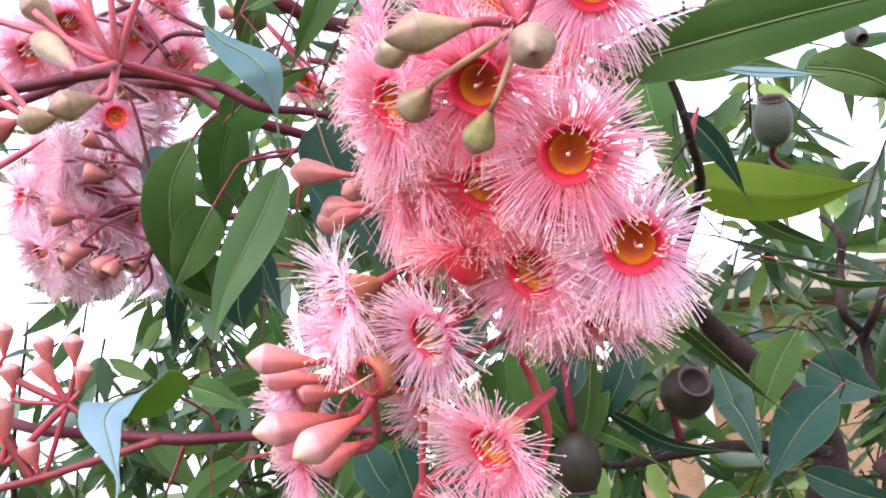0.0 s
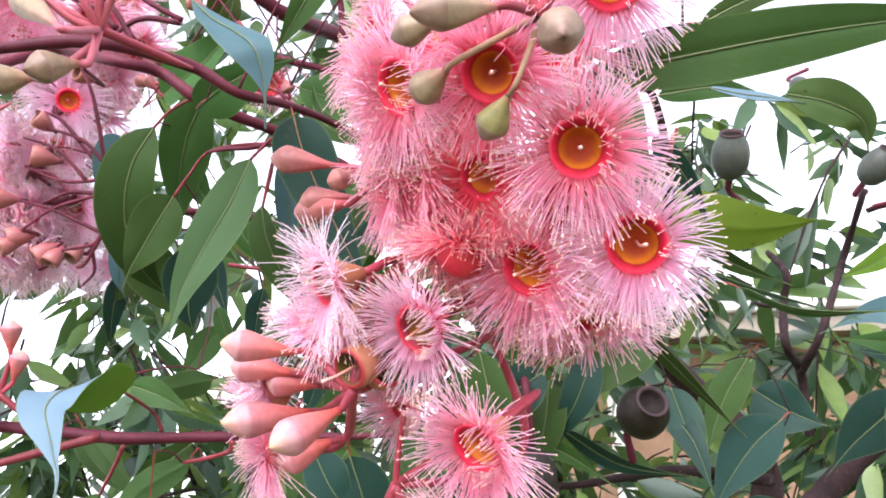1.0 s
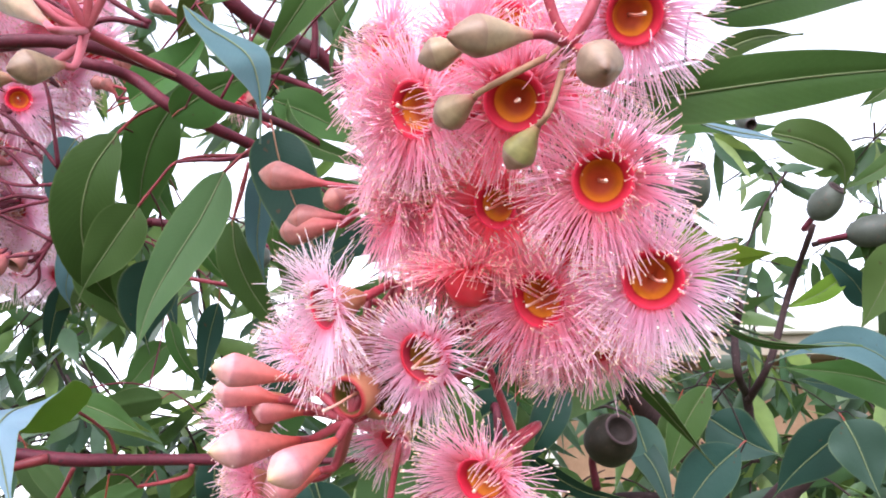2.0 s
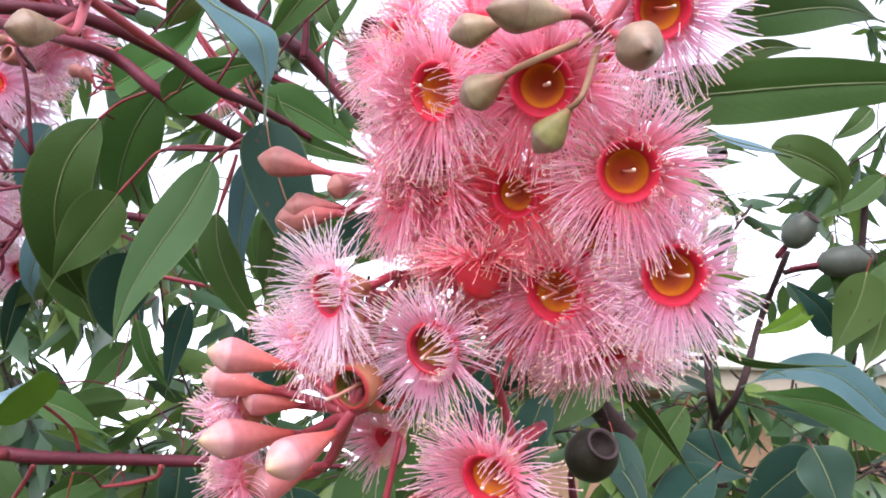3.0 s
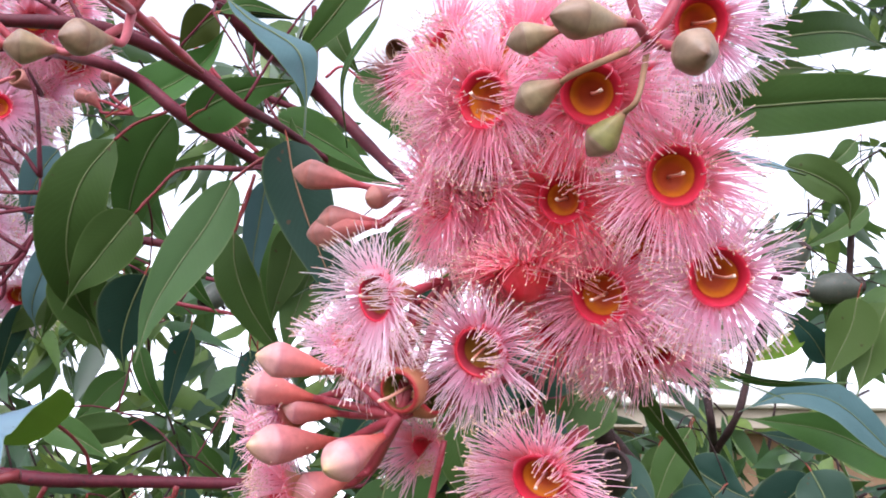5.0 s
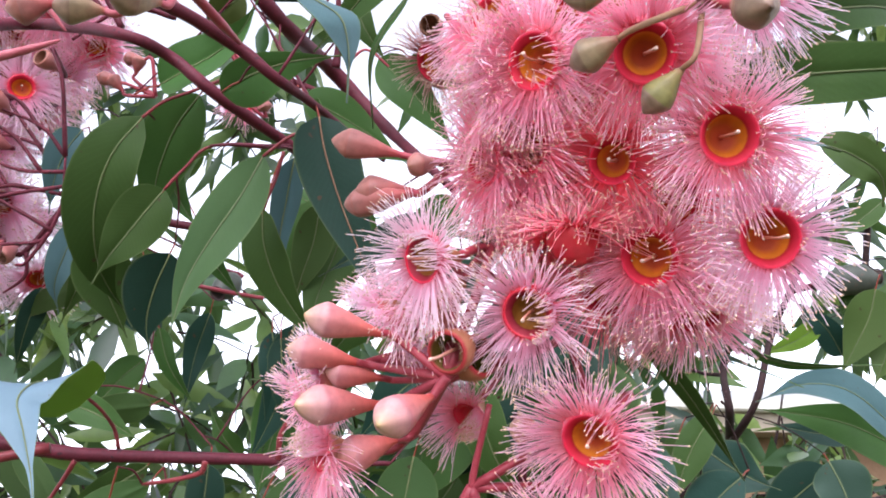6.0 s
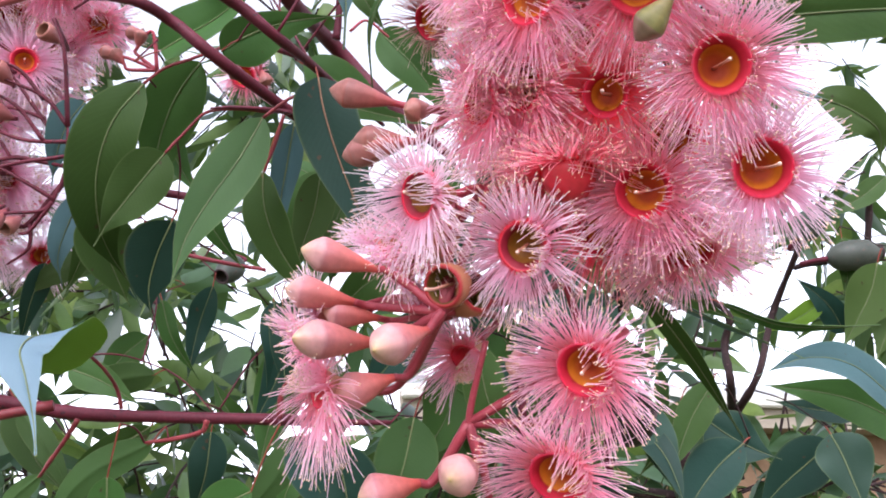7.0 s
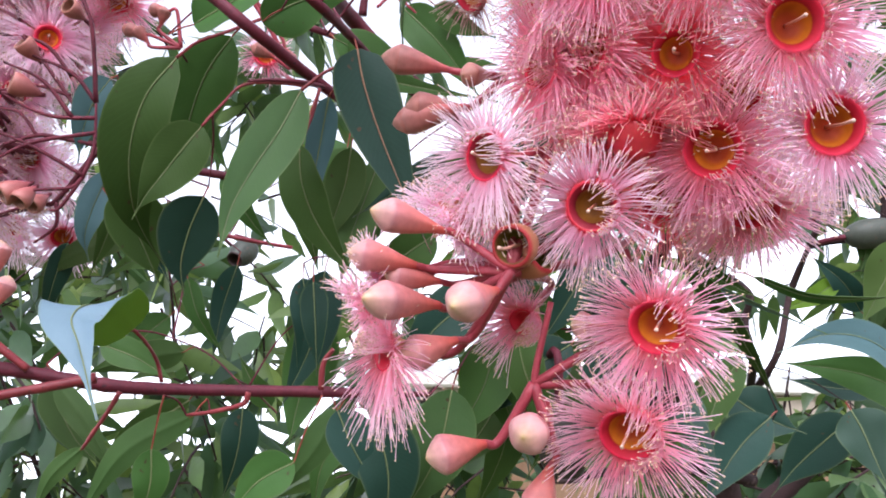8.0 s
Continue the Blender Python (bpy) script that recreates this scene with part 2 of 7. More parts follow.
TWIG_RED = grainy("dark_red_twig", (0.150, 0.016, 0.024), (0.300, 0.050, 0.054), 130, 0.45, 0.35, spots=(0.08, 0.020, 0.020))
STALK_PINK = grainy("pink_stalk", (0.44, 0.085, 0.115), (0.62, 0.17, 0.20), 160, 0.38, 0.15)
BARK_RED = grainy("maroon_twig_bark", (0.072, 0.0070, 0.0175), (0.185, 0.024, 0.042), 90, 0.6, 0.6, spots=(0.045, 0.012, 0.018))
BARK = grainy("brown_branch_bark", (0.014, 0.007, 0.007), (0.052, 0.024, 0.023), 60, 0.85, 0.9, spots=(0.06, 0.036, 0.034))
MIDRIB = grainy("pale_midrib", (0.14, 0.18, 0.07), (0.22, 0.25, 0.11), 200, 0.5, 0)
MIDRIB_RED = grainy("reddish_midrib", (0.34, 0.16, 0.10), (0.40, 0.24, 0.13), 200, 0.5, 0)
PETIOLE = grainy("red_petiole", (0.24, 0.035, 0.025), (0.36, 0.085, 0.05), 200, 0.42, 0.1)
NUT = grainy("green_capsule_skin", (0.011, 0.008, 0.005), (0.030, 0.022, 0.013), 120, 0.5, 0.5, spots=(0.04, 0.022, 0.016))
NUT_GREY = grainy("grey_green_capsule_skin", (0.050, 0.056, 0.045), (0.10, 0.108, 0.084), 120, 0.45, 0.4, spots=(0.09, 0.06, 0.045))
NUT_RIM = grainy("dark_capsule_rim", (0.035, 0.020, 0.022), (0.085, 0.050, 0.048), 260, 0.7, 0.6)
NUT_HOLE = grainy("capsule_hollow", (0.012, 0.008, 0.007), (0.045, 0.028, 0.022), 260, 0.8, 0.6)
DRY = grainy("withered_brown", (0.10, 0.035, 0.02), (0.26, 0.11, 0.06), 300, 0.7, 0.5)


# ---- builders ----
ROOT = {}


def thing(name, place, label, category, group=""):
    ob = new(name)
    ob.empty_display_size = 0.02
    ob.location = place
    ROOT[ob.name] = Vector(place)
    return tagged(ob, label, category, group)


def mesh_of(name, verts, faces, mats, along=None, uvs=None, slots=None, smooth=True):
    me = bpy.data.meshes.new(name)
    me.from_pydata([tuple(v) for v in verts], [], [tuple(f) for f in faces])
    for m in mats if isinstance(mats, (list, tuple)) else [mats]:
        me.materials.append(m)
    if along is not None:
        me.attributes.new("along", "FLOAT", "POINT").data.foreach_set("value", np.asarray(along, dtype=np.float32))
    if uvs is not None:
        layer = me.uv_layers.new(name="UVMap")
        idx = np.empty(len(me.loops), dtype=np.int32)
        me.loops.foreach_get("vertex_index", idx)
        layer.data.foreach_set("uv", np.asarray(uvs, dtype=np.float32)[idx].ravel())
    if slots is not None:
        me.polygons.foreach_set("material_index", np.asarray(slots, dtype=np.int32))
    if smooth:
        me.polygons.foreach_set("use_smooth", np.ones(len(me.polygons), dtype=bool))
    me.update()
    return me


LINES = {}      # points along the stems and twigs of each branch
SHOOTS = {}     # where the leaf stalks end


def part(name, me, parent, label="", m=None, kind=""):
    """Links a mesh as one object under a thing (its mesh in world metres, or at the pose m), or under a part (in that part's own axes)."""
    ob = new(name, me)
    ob.parent = parent
    if parent.name in ROOT:
        ob.matrix_parent_inverse = Matrix.Translation(-ROOT[parent.name])
    if m is not None:
        ob.matrix_basis = m
    return tagged(ob, label, kind=kind)


def spline(points, steps):
    """A smooth line through the points."""
    p = [Vector(q) for q in points]
    p = [2 * p[0] - p[1]] + p + [2 * p[-1] - p[-2]]
    out = []
    for i in range(1, len(p) - 2):
        a, b, c, d = p[i - 1:i + 3]
        for k in range(steps):
            t = k / steps
            out.append(0.5 * (2 * b + (c - a) * t + (2 * a - 5 * b + 4 * c - d) * t * t + (3 * b - a - 3 * c + d) * t ** 3))
    out.append(p[-2])
    return out


def tube_data(line, radii, sides=8, knots=0.0, seed=1):
    """Verts, faces and 'along' of a tapered tube on a line; knots: uneven swelling."""
    n = len(line)
    rng = random.Random(seed)
    verts, faces, along = [], [], []
    side = None
    for i, p in enumerate(line):
        d = (line[min(i + 1, n - 1)] - line[max(i - 1, 0)]).normalized()
        if side is None:
            side = d.orthogonal().normalized()
        side = (side - d * side.dot(d)).normalized()
        up = d.cross(side)
        u = i / (n - 1)
        f = u * (len(radii) - 1)
        k = min(int(f), len(radii) - 2)
        r = radii[k] + (radii[k + 1] - radii[k]) * (f - k)
        r *= 1 + knots * (rng.random() - 0.4)
        for s in range(sides):
            a = 2 * math.pi * s / sides
            verts.append(p + (side * math.cos(a) + up * math.sin(a)) * r)
            along.append(u)
    for i in range(n - 1):
        for s in range(sides):
            faces.append((i * sides + s, i * sides + (s + 1) % sides, (i + 1) * sides + (s + 1) % sides, (i + 1) * sides + s))
    faces.append(tuple(range(sides))[::-1])
    faces.append(tuple((n - 1) * sides + s for s in range(sides)))
    return verts, faces, along


def tube(name, points, radii, mat, parent, label="", sides=8, steps=6, knots=0.0, m=None):
    line = spline(points, steps)
    LINES.setdefault(parent.name, []).extend(line)
    v, f, a = tube_data(line, radii, sides, knots, len(points) + int(abs(points[0][0]) * 1e4))
    return part(name, mesh_of(name, v, f, mat, a), parent, label, m)


def turned(profile, sides=20, ribs=0.0):
    """A turned shape about z: rows of (radius, height); 'along' follows the profile; ribs: five soft ridges."""
    verts, faces, along = [], [], []
    n = len(profile)
    for i, (r, z) in enumerate(profile):
        for s in range(sides):
            a = 2 * math.pi * s / sides
            w = r * (1 + ribs * math.cos(5 * a + 0.4))
            verts.append((w * math.cos(a), w * math.sin(a), z))
            along.append(i / (n - 1))
    for i in range(n - 1):
        for s in range(sides):
            faces.append((i * sides + s, i * sides + (s + 1) % sides, (i + 1) * sides + (s + 1) % sides, (i + 1) * sides + s))
    return verts, faces, along


def facing(place, way):
    """The pose at place whose z axis points along way."""
    return Matrix.Translation(place) @ Vector(way).to_track_quat("Z", "Y").to_matrix().to_4x4()


def leaf(branch, points, normals, width, stalk=None, top=LEAF_TOP, under=LEAF_UNDER, fold=0.14, wave=0.08, rib=MIDRIB, seed=0, full=0.60, drip=0.08, lop=None, label=""):
    """A leaf along the points from stalk to tip; normals: the way its upper side looks at the stalk and at the tip."""
    rng = random.Random(seed * 7 + int(abs(points[0][0]) * 1e4))
    line = spline(points, max(4, 24 // (len(points) - 1)))
    n = len(line)
    ways = [Vector(q) for q in normals]
    origin = line[0].copy()
    cols = (-1.0, -0.72, -0.4, -0.12, 0.0, 0.12, 0.4, 0.72, 1.0)
    verts, uvs, faces, slots = [], [], [], []
    phase, ripple = rng.uniform(0, 6), rng.uniform(2.0, 4.0)
    lop = rng.uniform(-0.08, 0.08) if lop is None else lop
    ribline = []
    peak = full / (full + 1.18)
    top_w = peak ** full * (1 - peak) ** 1.18
    for layer in (0, 1):
        for i, c in enumerate(line):
            u = i / (n - 1)
            d = (line[min(i + 1, n - 1)] - line[max(i - 1, 0)]).normalized()
            step = min(int(u * (len(ways) - 1)), len(ways) - 2)
            nn = ways[step].lerp(ways[step + 1], u * (len(ways) - 1) - step)
            nn = (nn - d * nn.dot(d)).normalized()
            side = d.cross(nn)
            uu = min(max(u / (1 - drip), 0.002), 0.998)
            half = 0.5 * width * (uu ** full * (1 - uu) ** 1.18) / top_w
            tail = 0.12 * width * min(1, u / 0.4) * (1 - u) ** 0.8     # the long thin drip tip
            half = max((half ** 3 + tail ** 3) ** (1 / 3), 0.00035)
            if layer == 0:
                ribline.append(c - origin + nn * 0.00025)
            for v in cols:
                lift = fold * abs(v) * half + wave * half * v * abs(v) * math.sin(phase + ripple * 3.1 * u + (1.3 if v > 0 else 0))
                groove = -0.0003 if abs(v) < 0.05 else 0.0
                q = c + side * (half * v * (1 + lop * (1 if v > 0 else -1))) + nn * (lift + groove + (0.00016 if layer == 0 else -0.00016))
                verts.append(q - origin)
                uvs.append((u, 0.5 + 0.5 * v))
    k = len(cols)
    half_n = n * k
    for i in range(n - 1):
        for j in range(k - 1):
            a = i * k + j
            faces.append((a, a + k, a + k + 1, a + 1)[::-1])
            slots.append(0)
            b = half_n + a
            faces.append((b, b + 1, b + k + 1, b + k)[::-1])
            slots.append(1)
    for j in (0, k - 1):                      # the thin cut edge, on vertices of its own
        start = len(verts)
        for i in range(n):
            for a in (i * k + j, half_n + i * k + j):
                verts.append(verts[a].copy())
                uvs.append(uvs[a])
        for i in range(n - 1):
            b = start + 2 * i
            faces.append((b, b + 1, b + 3, b + 2) if j else (b, b + 2, b + 3, b + 1))
            slots.append(1)
    me = mesh_of("leaf", verts, faces, [top, under], None, uvs, slots)
    ob = part("leaf", me, branch, label, Matrix.Translation(origin))
    size = max(0.0003, width * 0.0125)
    v, f, a = tube_data(ribline, (size, size * 0.8, size * 0.35), 6)
    part("midrib", mesh_of("midrib", v, f, rib, a), ob)
    if stalk is not None:
        s = Vector(stalk)
        SHOOTS.setdefault(branch.name, []).append(s)
        bow = (s + origin) / 2 + Vector((0, 0, 0.06 * (s - origin).length))
        v, f, a = tube_data(spline([s - origin, bow - origin, Vector((0, 0, 0)), line[1] - origin], 5), (size * 1.35, size * 1.15, size * 1.1), 7)
        part("leaf_stalk", mesh_of("leaf_stalk", v, f, PETIOLE, a), ob, "slender red leaf stalk")
    return ob


def twig_work(branch, bark):
    """Joins the leaf stalks of a branch to its nearest wood by thin bowed twigs, the nearest first."""
    wood, free = list(LINES[branch.name]), list(SHOOTS[branch.name])
    while free:
        gaps = np.linalg.norm(np.array(free)[:, None] - np.array(wood)[None], axis=2)
        k, j = np.unravel_index(gaps.argmin(), gaps.shape)
        gap, end, root = gaps[k, j], free.pop(k), wood[j]
        if gap > 0.002:
            bow = (end + root) / 2 + Vector((0.06 * gap * math.sin(40 * end.x), 0.05 * gap, 0.10 * gap))
            line = spline([root, bow, end], 6)
            thick = 0.0004 + 0.0035 * min(gap, 0.06)
            v, f, a = tube_data(line, (thick, thick * 0.8, 0.0004), 6, 0.12, len(wood))
            part("twig", mesh_of("twig", v, f, bark, a), branch)
            wood += line


def stamen_data(seed, count, rim, length, inward, spread, droop, bold, turn):
    """Filaments that leave the rim in rows, and the anthers at their ends, about the z axis.
    inward: share that still curls in over the cup, on the side of the angle turn; spread: mean lean from the axis, degrees."""
    rng = random.Random(seed)
    fv, ff, fa, av, af = [], [], [], [], []
    floor_lean = min(60, spread - 14)
    count = int(count * 1.06)
    for i in range(count):
        phi = rng.uniform(0, 2 * math.pi)
        out = Vector((math.cos(phi), math.sin(phi), 0))
        tang = Vector((-math.sin(phi), math.cos(phi), 0))
        row = rng.random()
        start = out * rim * (0.96 + 0.20 * row) + Vector((0, 0, rim * (0.05 - 0.16 * row)))
        young = rng.random() < inward * 2.6 and math.cos(phi - turn) > 0.1
        lean = radians(min(124, max(floor_lean + 10 * rng.random(), rng.gauss(spread, 13) + 44 * (row - 0.5))))
        size = length * (rng.uniform(0.42, 0.74) if rng.random() < 0.26 else rng.uniform(0.78, 1.08))
        if young:
            size *= rng.uniform(0.34, 0.58)
            lean = radians(rng.uniform(5, 40))
        way = (out * math.sin(lean) + Vector((0, 0, math.cos(lean))) + tang * rng.gauss(0, 0.10)).normalized()
        curl = -out * rng.uniform(0.7, 1.5) if young else (Vector((0, 0, 1)) * rng.gauss(0.04, 0.20) + tang * rng.gauss(0, 0.17) + droop * 0.25 + out * rng.gauss(0.0, 0.10))
        kink = Vector((rng.gauss(0, 1), rng.gauss(0, 1), rng.gauss(0, 1))) * 0.028
        steps = 5
        base = len(fv)
        a1 = way.orthogonal().normalized()
        a2 = way.cross(a1)
        thick = rng.uniform(0.00011, 0.00018) * bold
        for k in range(steps + 1):
            t = k / steps
            p = start + way * (size * t) + curl * (size * 0.5 * t * t) + kink * size * math.sin(3 * t)
            r = thick * (1.5 - 1.4 * t + 0.65 * t * t)
            for s in range(3):
                w = 2.0944 * s
                fv.append(p + (a1 * math.cos(w) + a2 * math.sin(w)) * r)
                fa.append(t)
        for k in range(steps):
            for s in range(2):          # an open channel, as thin filaments dry
                b = base + 3 * k
                ff.append((b + s, b + s + 1, b + 4 + s, b + 3 + s))
        r = rng.uniform(0.00020, 0.00029) * bold
        b = len(av)
        for off in (a1, a2, -a1, -a2, way * 1.3, way * -1.3):
            av.append(p + off * r)
        for s in range(4):
            af.append((b + s, b + (s + 1) % 4, b + 4))
            af.append((b + (s + 1) % 4, b + s, b + 5))
    return fv, ff, fa, av, af


def flower(cluster, place, way, seed, rim=0.0072, length=0.0150, count=430, inward=0.03, spread=76, bold=1.0, hairs=FILAMENT, cup=CUP, domed=False, label="", style_len=0.0072, stalk_to=None, droop=(0, 0, -1), stalk=STALK, disc=DISC):
    """An open flower: woody cup, glowing nectar disc with a red lip, style, and a brush of stamens."""
    m = facing(place, way)
    r = rim
    outer = [(0.12 * r, -2.0 * r), (0.30 * r, -1.86 * r), (0.46 * r, -1.55 * r), (0.66 * r, -1.1 * r), (0.86 * r, -0.62 * r), (1.02 * r, -0.34 * r), (1.17 * r, -0.16 * r), (1.15 * r, -0.06 * r), (1.04 * r, 0.04 * r), (0.97 * r, 0.10 * r), (0.90 * r, 0.05 * r)]
    if domed:                                 # a young cup, round below
        outer[:6] = [(0.001 * r, -1.34 * r), (0.42 * r, -1.25 * r), (0.74 * r, -1.05 * r), (0.97 * r, -0.76 * r), (1.10 * r, -0.48 * r), (1.16 * r, -0.28 * r)]
    v, f, a = turned(outer, 24)
    ob = part("flower", mesh_of("flower", v, f, cup, a), cluster, label, m)
    inner = [(0.02 * r, -0.62 * r), (0.16 * r, -0.60 * r), (0.40 * r, -0.55 * r), (0.54 * r, -0.46 * r), (0.62 * r, -0.34 * r), (0.665 * r, -0.24 * r), (0.69 * r, -0.16 * r), (0.77 * r, -0.08 * r), (0.88 * r, 0.03 * r), (0.95 * r, 0.08 * r)]
    v, f, a = turned(inner, 24)
    part("nectar_disc", mesh_of("nectar_disc", v, f, disc, a), ob, "orange nectar disc with a red lip")
    rng = random.Random(seed)
    lean = Vector((rng.gauss(0, 0.12), rng.gauss(0, 0.12), 1))
    line = spline([(0, 0, -0.62 * r), lean * style_len * 0.4, lean * style_len * 0.8 + Vector((0.0006, 0.0003, 0))], 5)
    v, f, a = tube_data(line, (0.00046, 0.00034, 0.00034, 0.0005), 8)
    part("style", mesh_of("style", v, f, STYLE, a), ob, "pale pink style")
    down = m.to_3x3().inverted() @ Vector(droop)
    side = m.to_3x3().inverted() @ Vector((0.85, 0.15, 0.35))       # the later stamens, still curled, sit on the shaded side
    turn = math.atan2(side.y, side.x) + rng.gauss(0, 0.25)
    fv, ff, fa, av, af = stamen_data(seed, count, rim, length, inward, spread, down, bold, turn)
    part("stamen_brush", mesh_of("stamen_brush", fv, ff, hairs, fa), ob, "brush of fine pink filaments", kind="stuff")
    part("anther_dots", mesh_of("anther_dots", av, af, ANTHER, None, smooth=False), ob, "cream anthers", kind="stuff")
    if stalk_to is not None:
        end = Vector((0, 0, -1.3 * r if domed else -2.0 * r))
        goal = m.inverted() @ Vector(stalk_to)
        line = spline([end + Vector((0, 0, 0.001)), end - Vector((0, 0, (goal - end).length * 0.35)), goal], 6)
        v, f, a = tube_data(line, (0.0014, 0.0012, 0.0014), 8)
        part("flower_stalk", mesh_of("flower_stalk", v, f, stalk, a), ob, "red flower stalk")
    return ob


def spent_cup(cluster, place, way, size=0.0055, cup=BUD, stalk_to=None, label="", stalk=STALK, style=False):
    """A flower cup that has shed its stamens, open at the mouth."""
    m = facing(place, way)
    r = size
    prof = [(0.15 * r, -2.6 * r), (0.30 * r, -2.3 * r), (0.62 * r, -1.75 * r), (0.92 * r, -1.1 * r), (1.05 * r, -0.55 * r), (1.03 * r, -0.15 * r), (0.95 * r, 0.02 * r), (0.84 * r, 0.04 * r), (0.78 * r, -0.1 * r), (0.72 * r, -0.6 * r), (0.5 * r, -1.05 * r), (0.02 * r, -1.2 * r)]
    v, f, a = turned(prof, 22)
    ob = part("spent_flower_cup", mesh_of("spent_flower_cup", v, f, cup, a), cluster, label, m)
    if style:
        line = spline([(0, 0, -1.18 * r), (0, 0, -0.2 * r), (0.1 * r, 0, 1.0 * r), (0.3 * r, 0.1 * r, 2.0 * r)], 5)
        v, f, a = tube_data(line, (0.00052, 0.00044, 0.0004, 0.00046), 8)
        part("style", mesh_of("style", v, f, STYLE, a), ob, "pale pink style left in the cup")
    if stalk_to is not None:
        goal = m.inverted() @ Vector(stalk_to)
        line = spline([(0, 0, -2.4 * r), (0, 0, -2.4 * r - goal.length * 0.25), goal], 5)
        v, f, a = tube_data(line, (0.0011, 0.001, 0.0012), 7)
        part("flower_stalk", mesh_of("flower_stalk", v, f, stalk, a), ob)
    return ob


def bud(cluster, neck, tip, radius, body=BUD, cap=BUD_CAP, stalk_to=None, stalk=STALK, point=0.5, label="", wide=0.735, thin=1.0):
    """A club-shaped bud from its neck to its pointed cap, on a stalk."""
    neck, tip = Vector(neck), Vector(tip)
    size = (tip - neck).length
    m = facing(neck, tip - neck)
    r, h = radius, size
    prof = [(0.22 * r, 0), (0.27 * r, 0.08 * h), (0.40 * r, 0.19 * h), (0.58 * r, 0.32 * h), (0.76 * r, 0.46 * h), (0.90 * r, 0.58 * h), (0.985 * r, 0.68 * h), (0.99 * r, 0.725 * h)]
    prof = [(q, z * wide / 0.735) for q, z in prof]
    v, f, a = turned(prof, 30, 0.028)
    ob = part("flower_bud", mesh_of("flower_bud", v, f, body, a), cluster, label, m)
    prof = [(0.98 * r, 0.723 * h), (1.0 * r, 0.735 * h), (0.94 * r, 0.775 * h), (0.74 * r, 0.845 * h), (0.48 * r, 0.915 * h), (0.25 * r, 0.962 * h), (0.13 * r * (0.5 + point), 0.982 * h), (0.0005 * r, h)]
    prof = [(q, h - (h - z) * (1 - wide) / 0.265) for q, z in prof]
    v, f, a = turned(prof, 30, 0.028)
    part("bud_cap", mesh_of("bud_cap", v, f, cap, a), ob, "pointed cap of the bud")
    if stalk_to is not None:
        goal = m.inverted() @ Vector(stalk_to)
        line = spline([(0, 0, 0.02 * h), (0, 0, -0.2 * goal.length), goal], 6)
        v, f, a = tube_data(line, (0.22 * r * thin, max(0.0009, 0.24 * r) * thin, max(0.0011, 0.30 * r) * thin), 8)
        part("bud_stalk", mesh_of("bud_stalk", v, f, stalk, a), ob)
    return ob


def capsule(place, way, radius, skin, stalk_to, label, stretch=1.25, neck=0.62):
    """An urn-shaped woody seed capsule with a dark sunken mouth; place is the middle of its body."""
    at = Vector(place)
    ob = thing("seed_capsule", at, label, "seed capsule", "seed capsules")
    m = facing(at, way)
    r, h = radius, radius * stretch
    prof = [(0.14 * r, -1.05 * h), (0.4 * r, -0.98 * h), (0.72 * r, -0.78 * h), (0.95 * r, -0.4 * h), (1.0 * r, 0.0), (0.95 * r, 0.4 * h), (0.82 * r, 0.68 * h), (neck * 1.08 * r, 0.88 * h), (neck * r, 0.98 * h)]
    v, f, a = turned(prof, 28)
    part("capsule_body", mesh_of("capsule_body", v, f, skin, a), ob, "", m)
    prof = [(neck * r, 0.97 * h), (neck * 1.05 * r, 1.04 * h), (neck * 0.98 * r, 1.09 * h), (neck * 0.86 * r, 1.05 * h), (neck * 0.78 * r, 0.95 * h)]
    v, f, a = turned(prof, 28)
    part("capsule_rim", mesh_of("capsule_rim", v, f, NUT_RIM, a), ob, "dark brown rim", m)
    prof = [(neck * 0.80 * r, 0.99 * h), (neck * 0.7 * r, 0.8 * h), (neck * 0.5 * r, 0.62 * h), (0.001 * r, 0.55 * h)]
    v, f, a = turned(prof, 28)
    part("capsule_mouth", mesh_of("capsule_mouth", v, f, NUT_HOLE, a), ob, "dark hollow mouth", m)
    base = m @ Vector((0, 0, -1.02 * h))
    goal = Vector(stalk_to)
    out = base + (m.to_3x3() @ Vector((0, 0, -1))) * (goal - base).length * 0.4
    v, f, a = tube_data(spline([base, out, goal], 6), (0.0022, 0.0018, 0.0022), 8, 0.1)
    part("capsule_stalk", mesh_of("capsule_stalk", v, f, BARK_RED, a), ob, "short maroon stalk")
    return ob




# ---- branches and their leaves ----
upper_branch = thing("leafy_branch", (-0.1930, 0.2753, 1.7570), "maroon gum branch with broad dark green hanging leaves", "branch", "gum branches")
tube("stem", ((-0.1930, 0.2753, 1.7570), (-0.1436, 0.2708, 1.7582), (-0.1054, 0.2671, 1.7601), (-0.0762, 0.2892, 1.7641), (-0.0589, 0.2941, 1.7554), (-0.0432, 0.3167, 1.7624), (-0.0255, 0.3384, 1.7659), (-0.0008, 0.3534, 1.7596)), (0.00205, 0.00205, 0.00225, 0.00240, 0.00205, 0.00185, 0.00164, 0.00090), BARK_RED, upper_branch, "maroon stem", knots=0.12)
leaf(upper_branch, ((-0.1010, 0.3726, 1.7934), (-0.0899, 0.3623, 1.7974), (-0.0789, 0.3517, 1.8008), (-0.0695, 0.3392, 1.8062), (-0.0635, 0.3235, 1.8154)), ((-0.0764, -0.9944, 0.0729), (-0.3222, -0.9456, 0.0446), (-0.3706, -0.8710, -0.3225)), 0.0260, stalk=(-0.1121, 0.3792, 1.7900), seed=3, fold=0.4, top=LEAF_TOP, full=0.5)
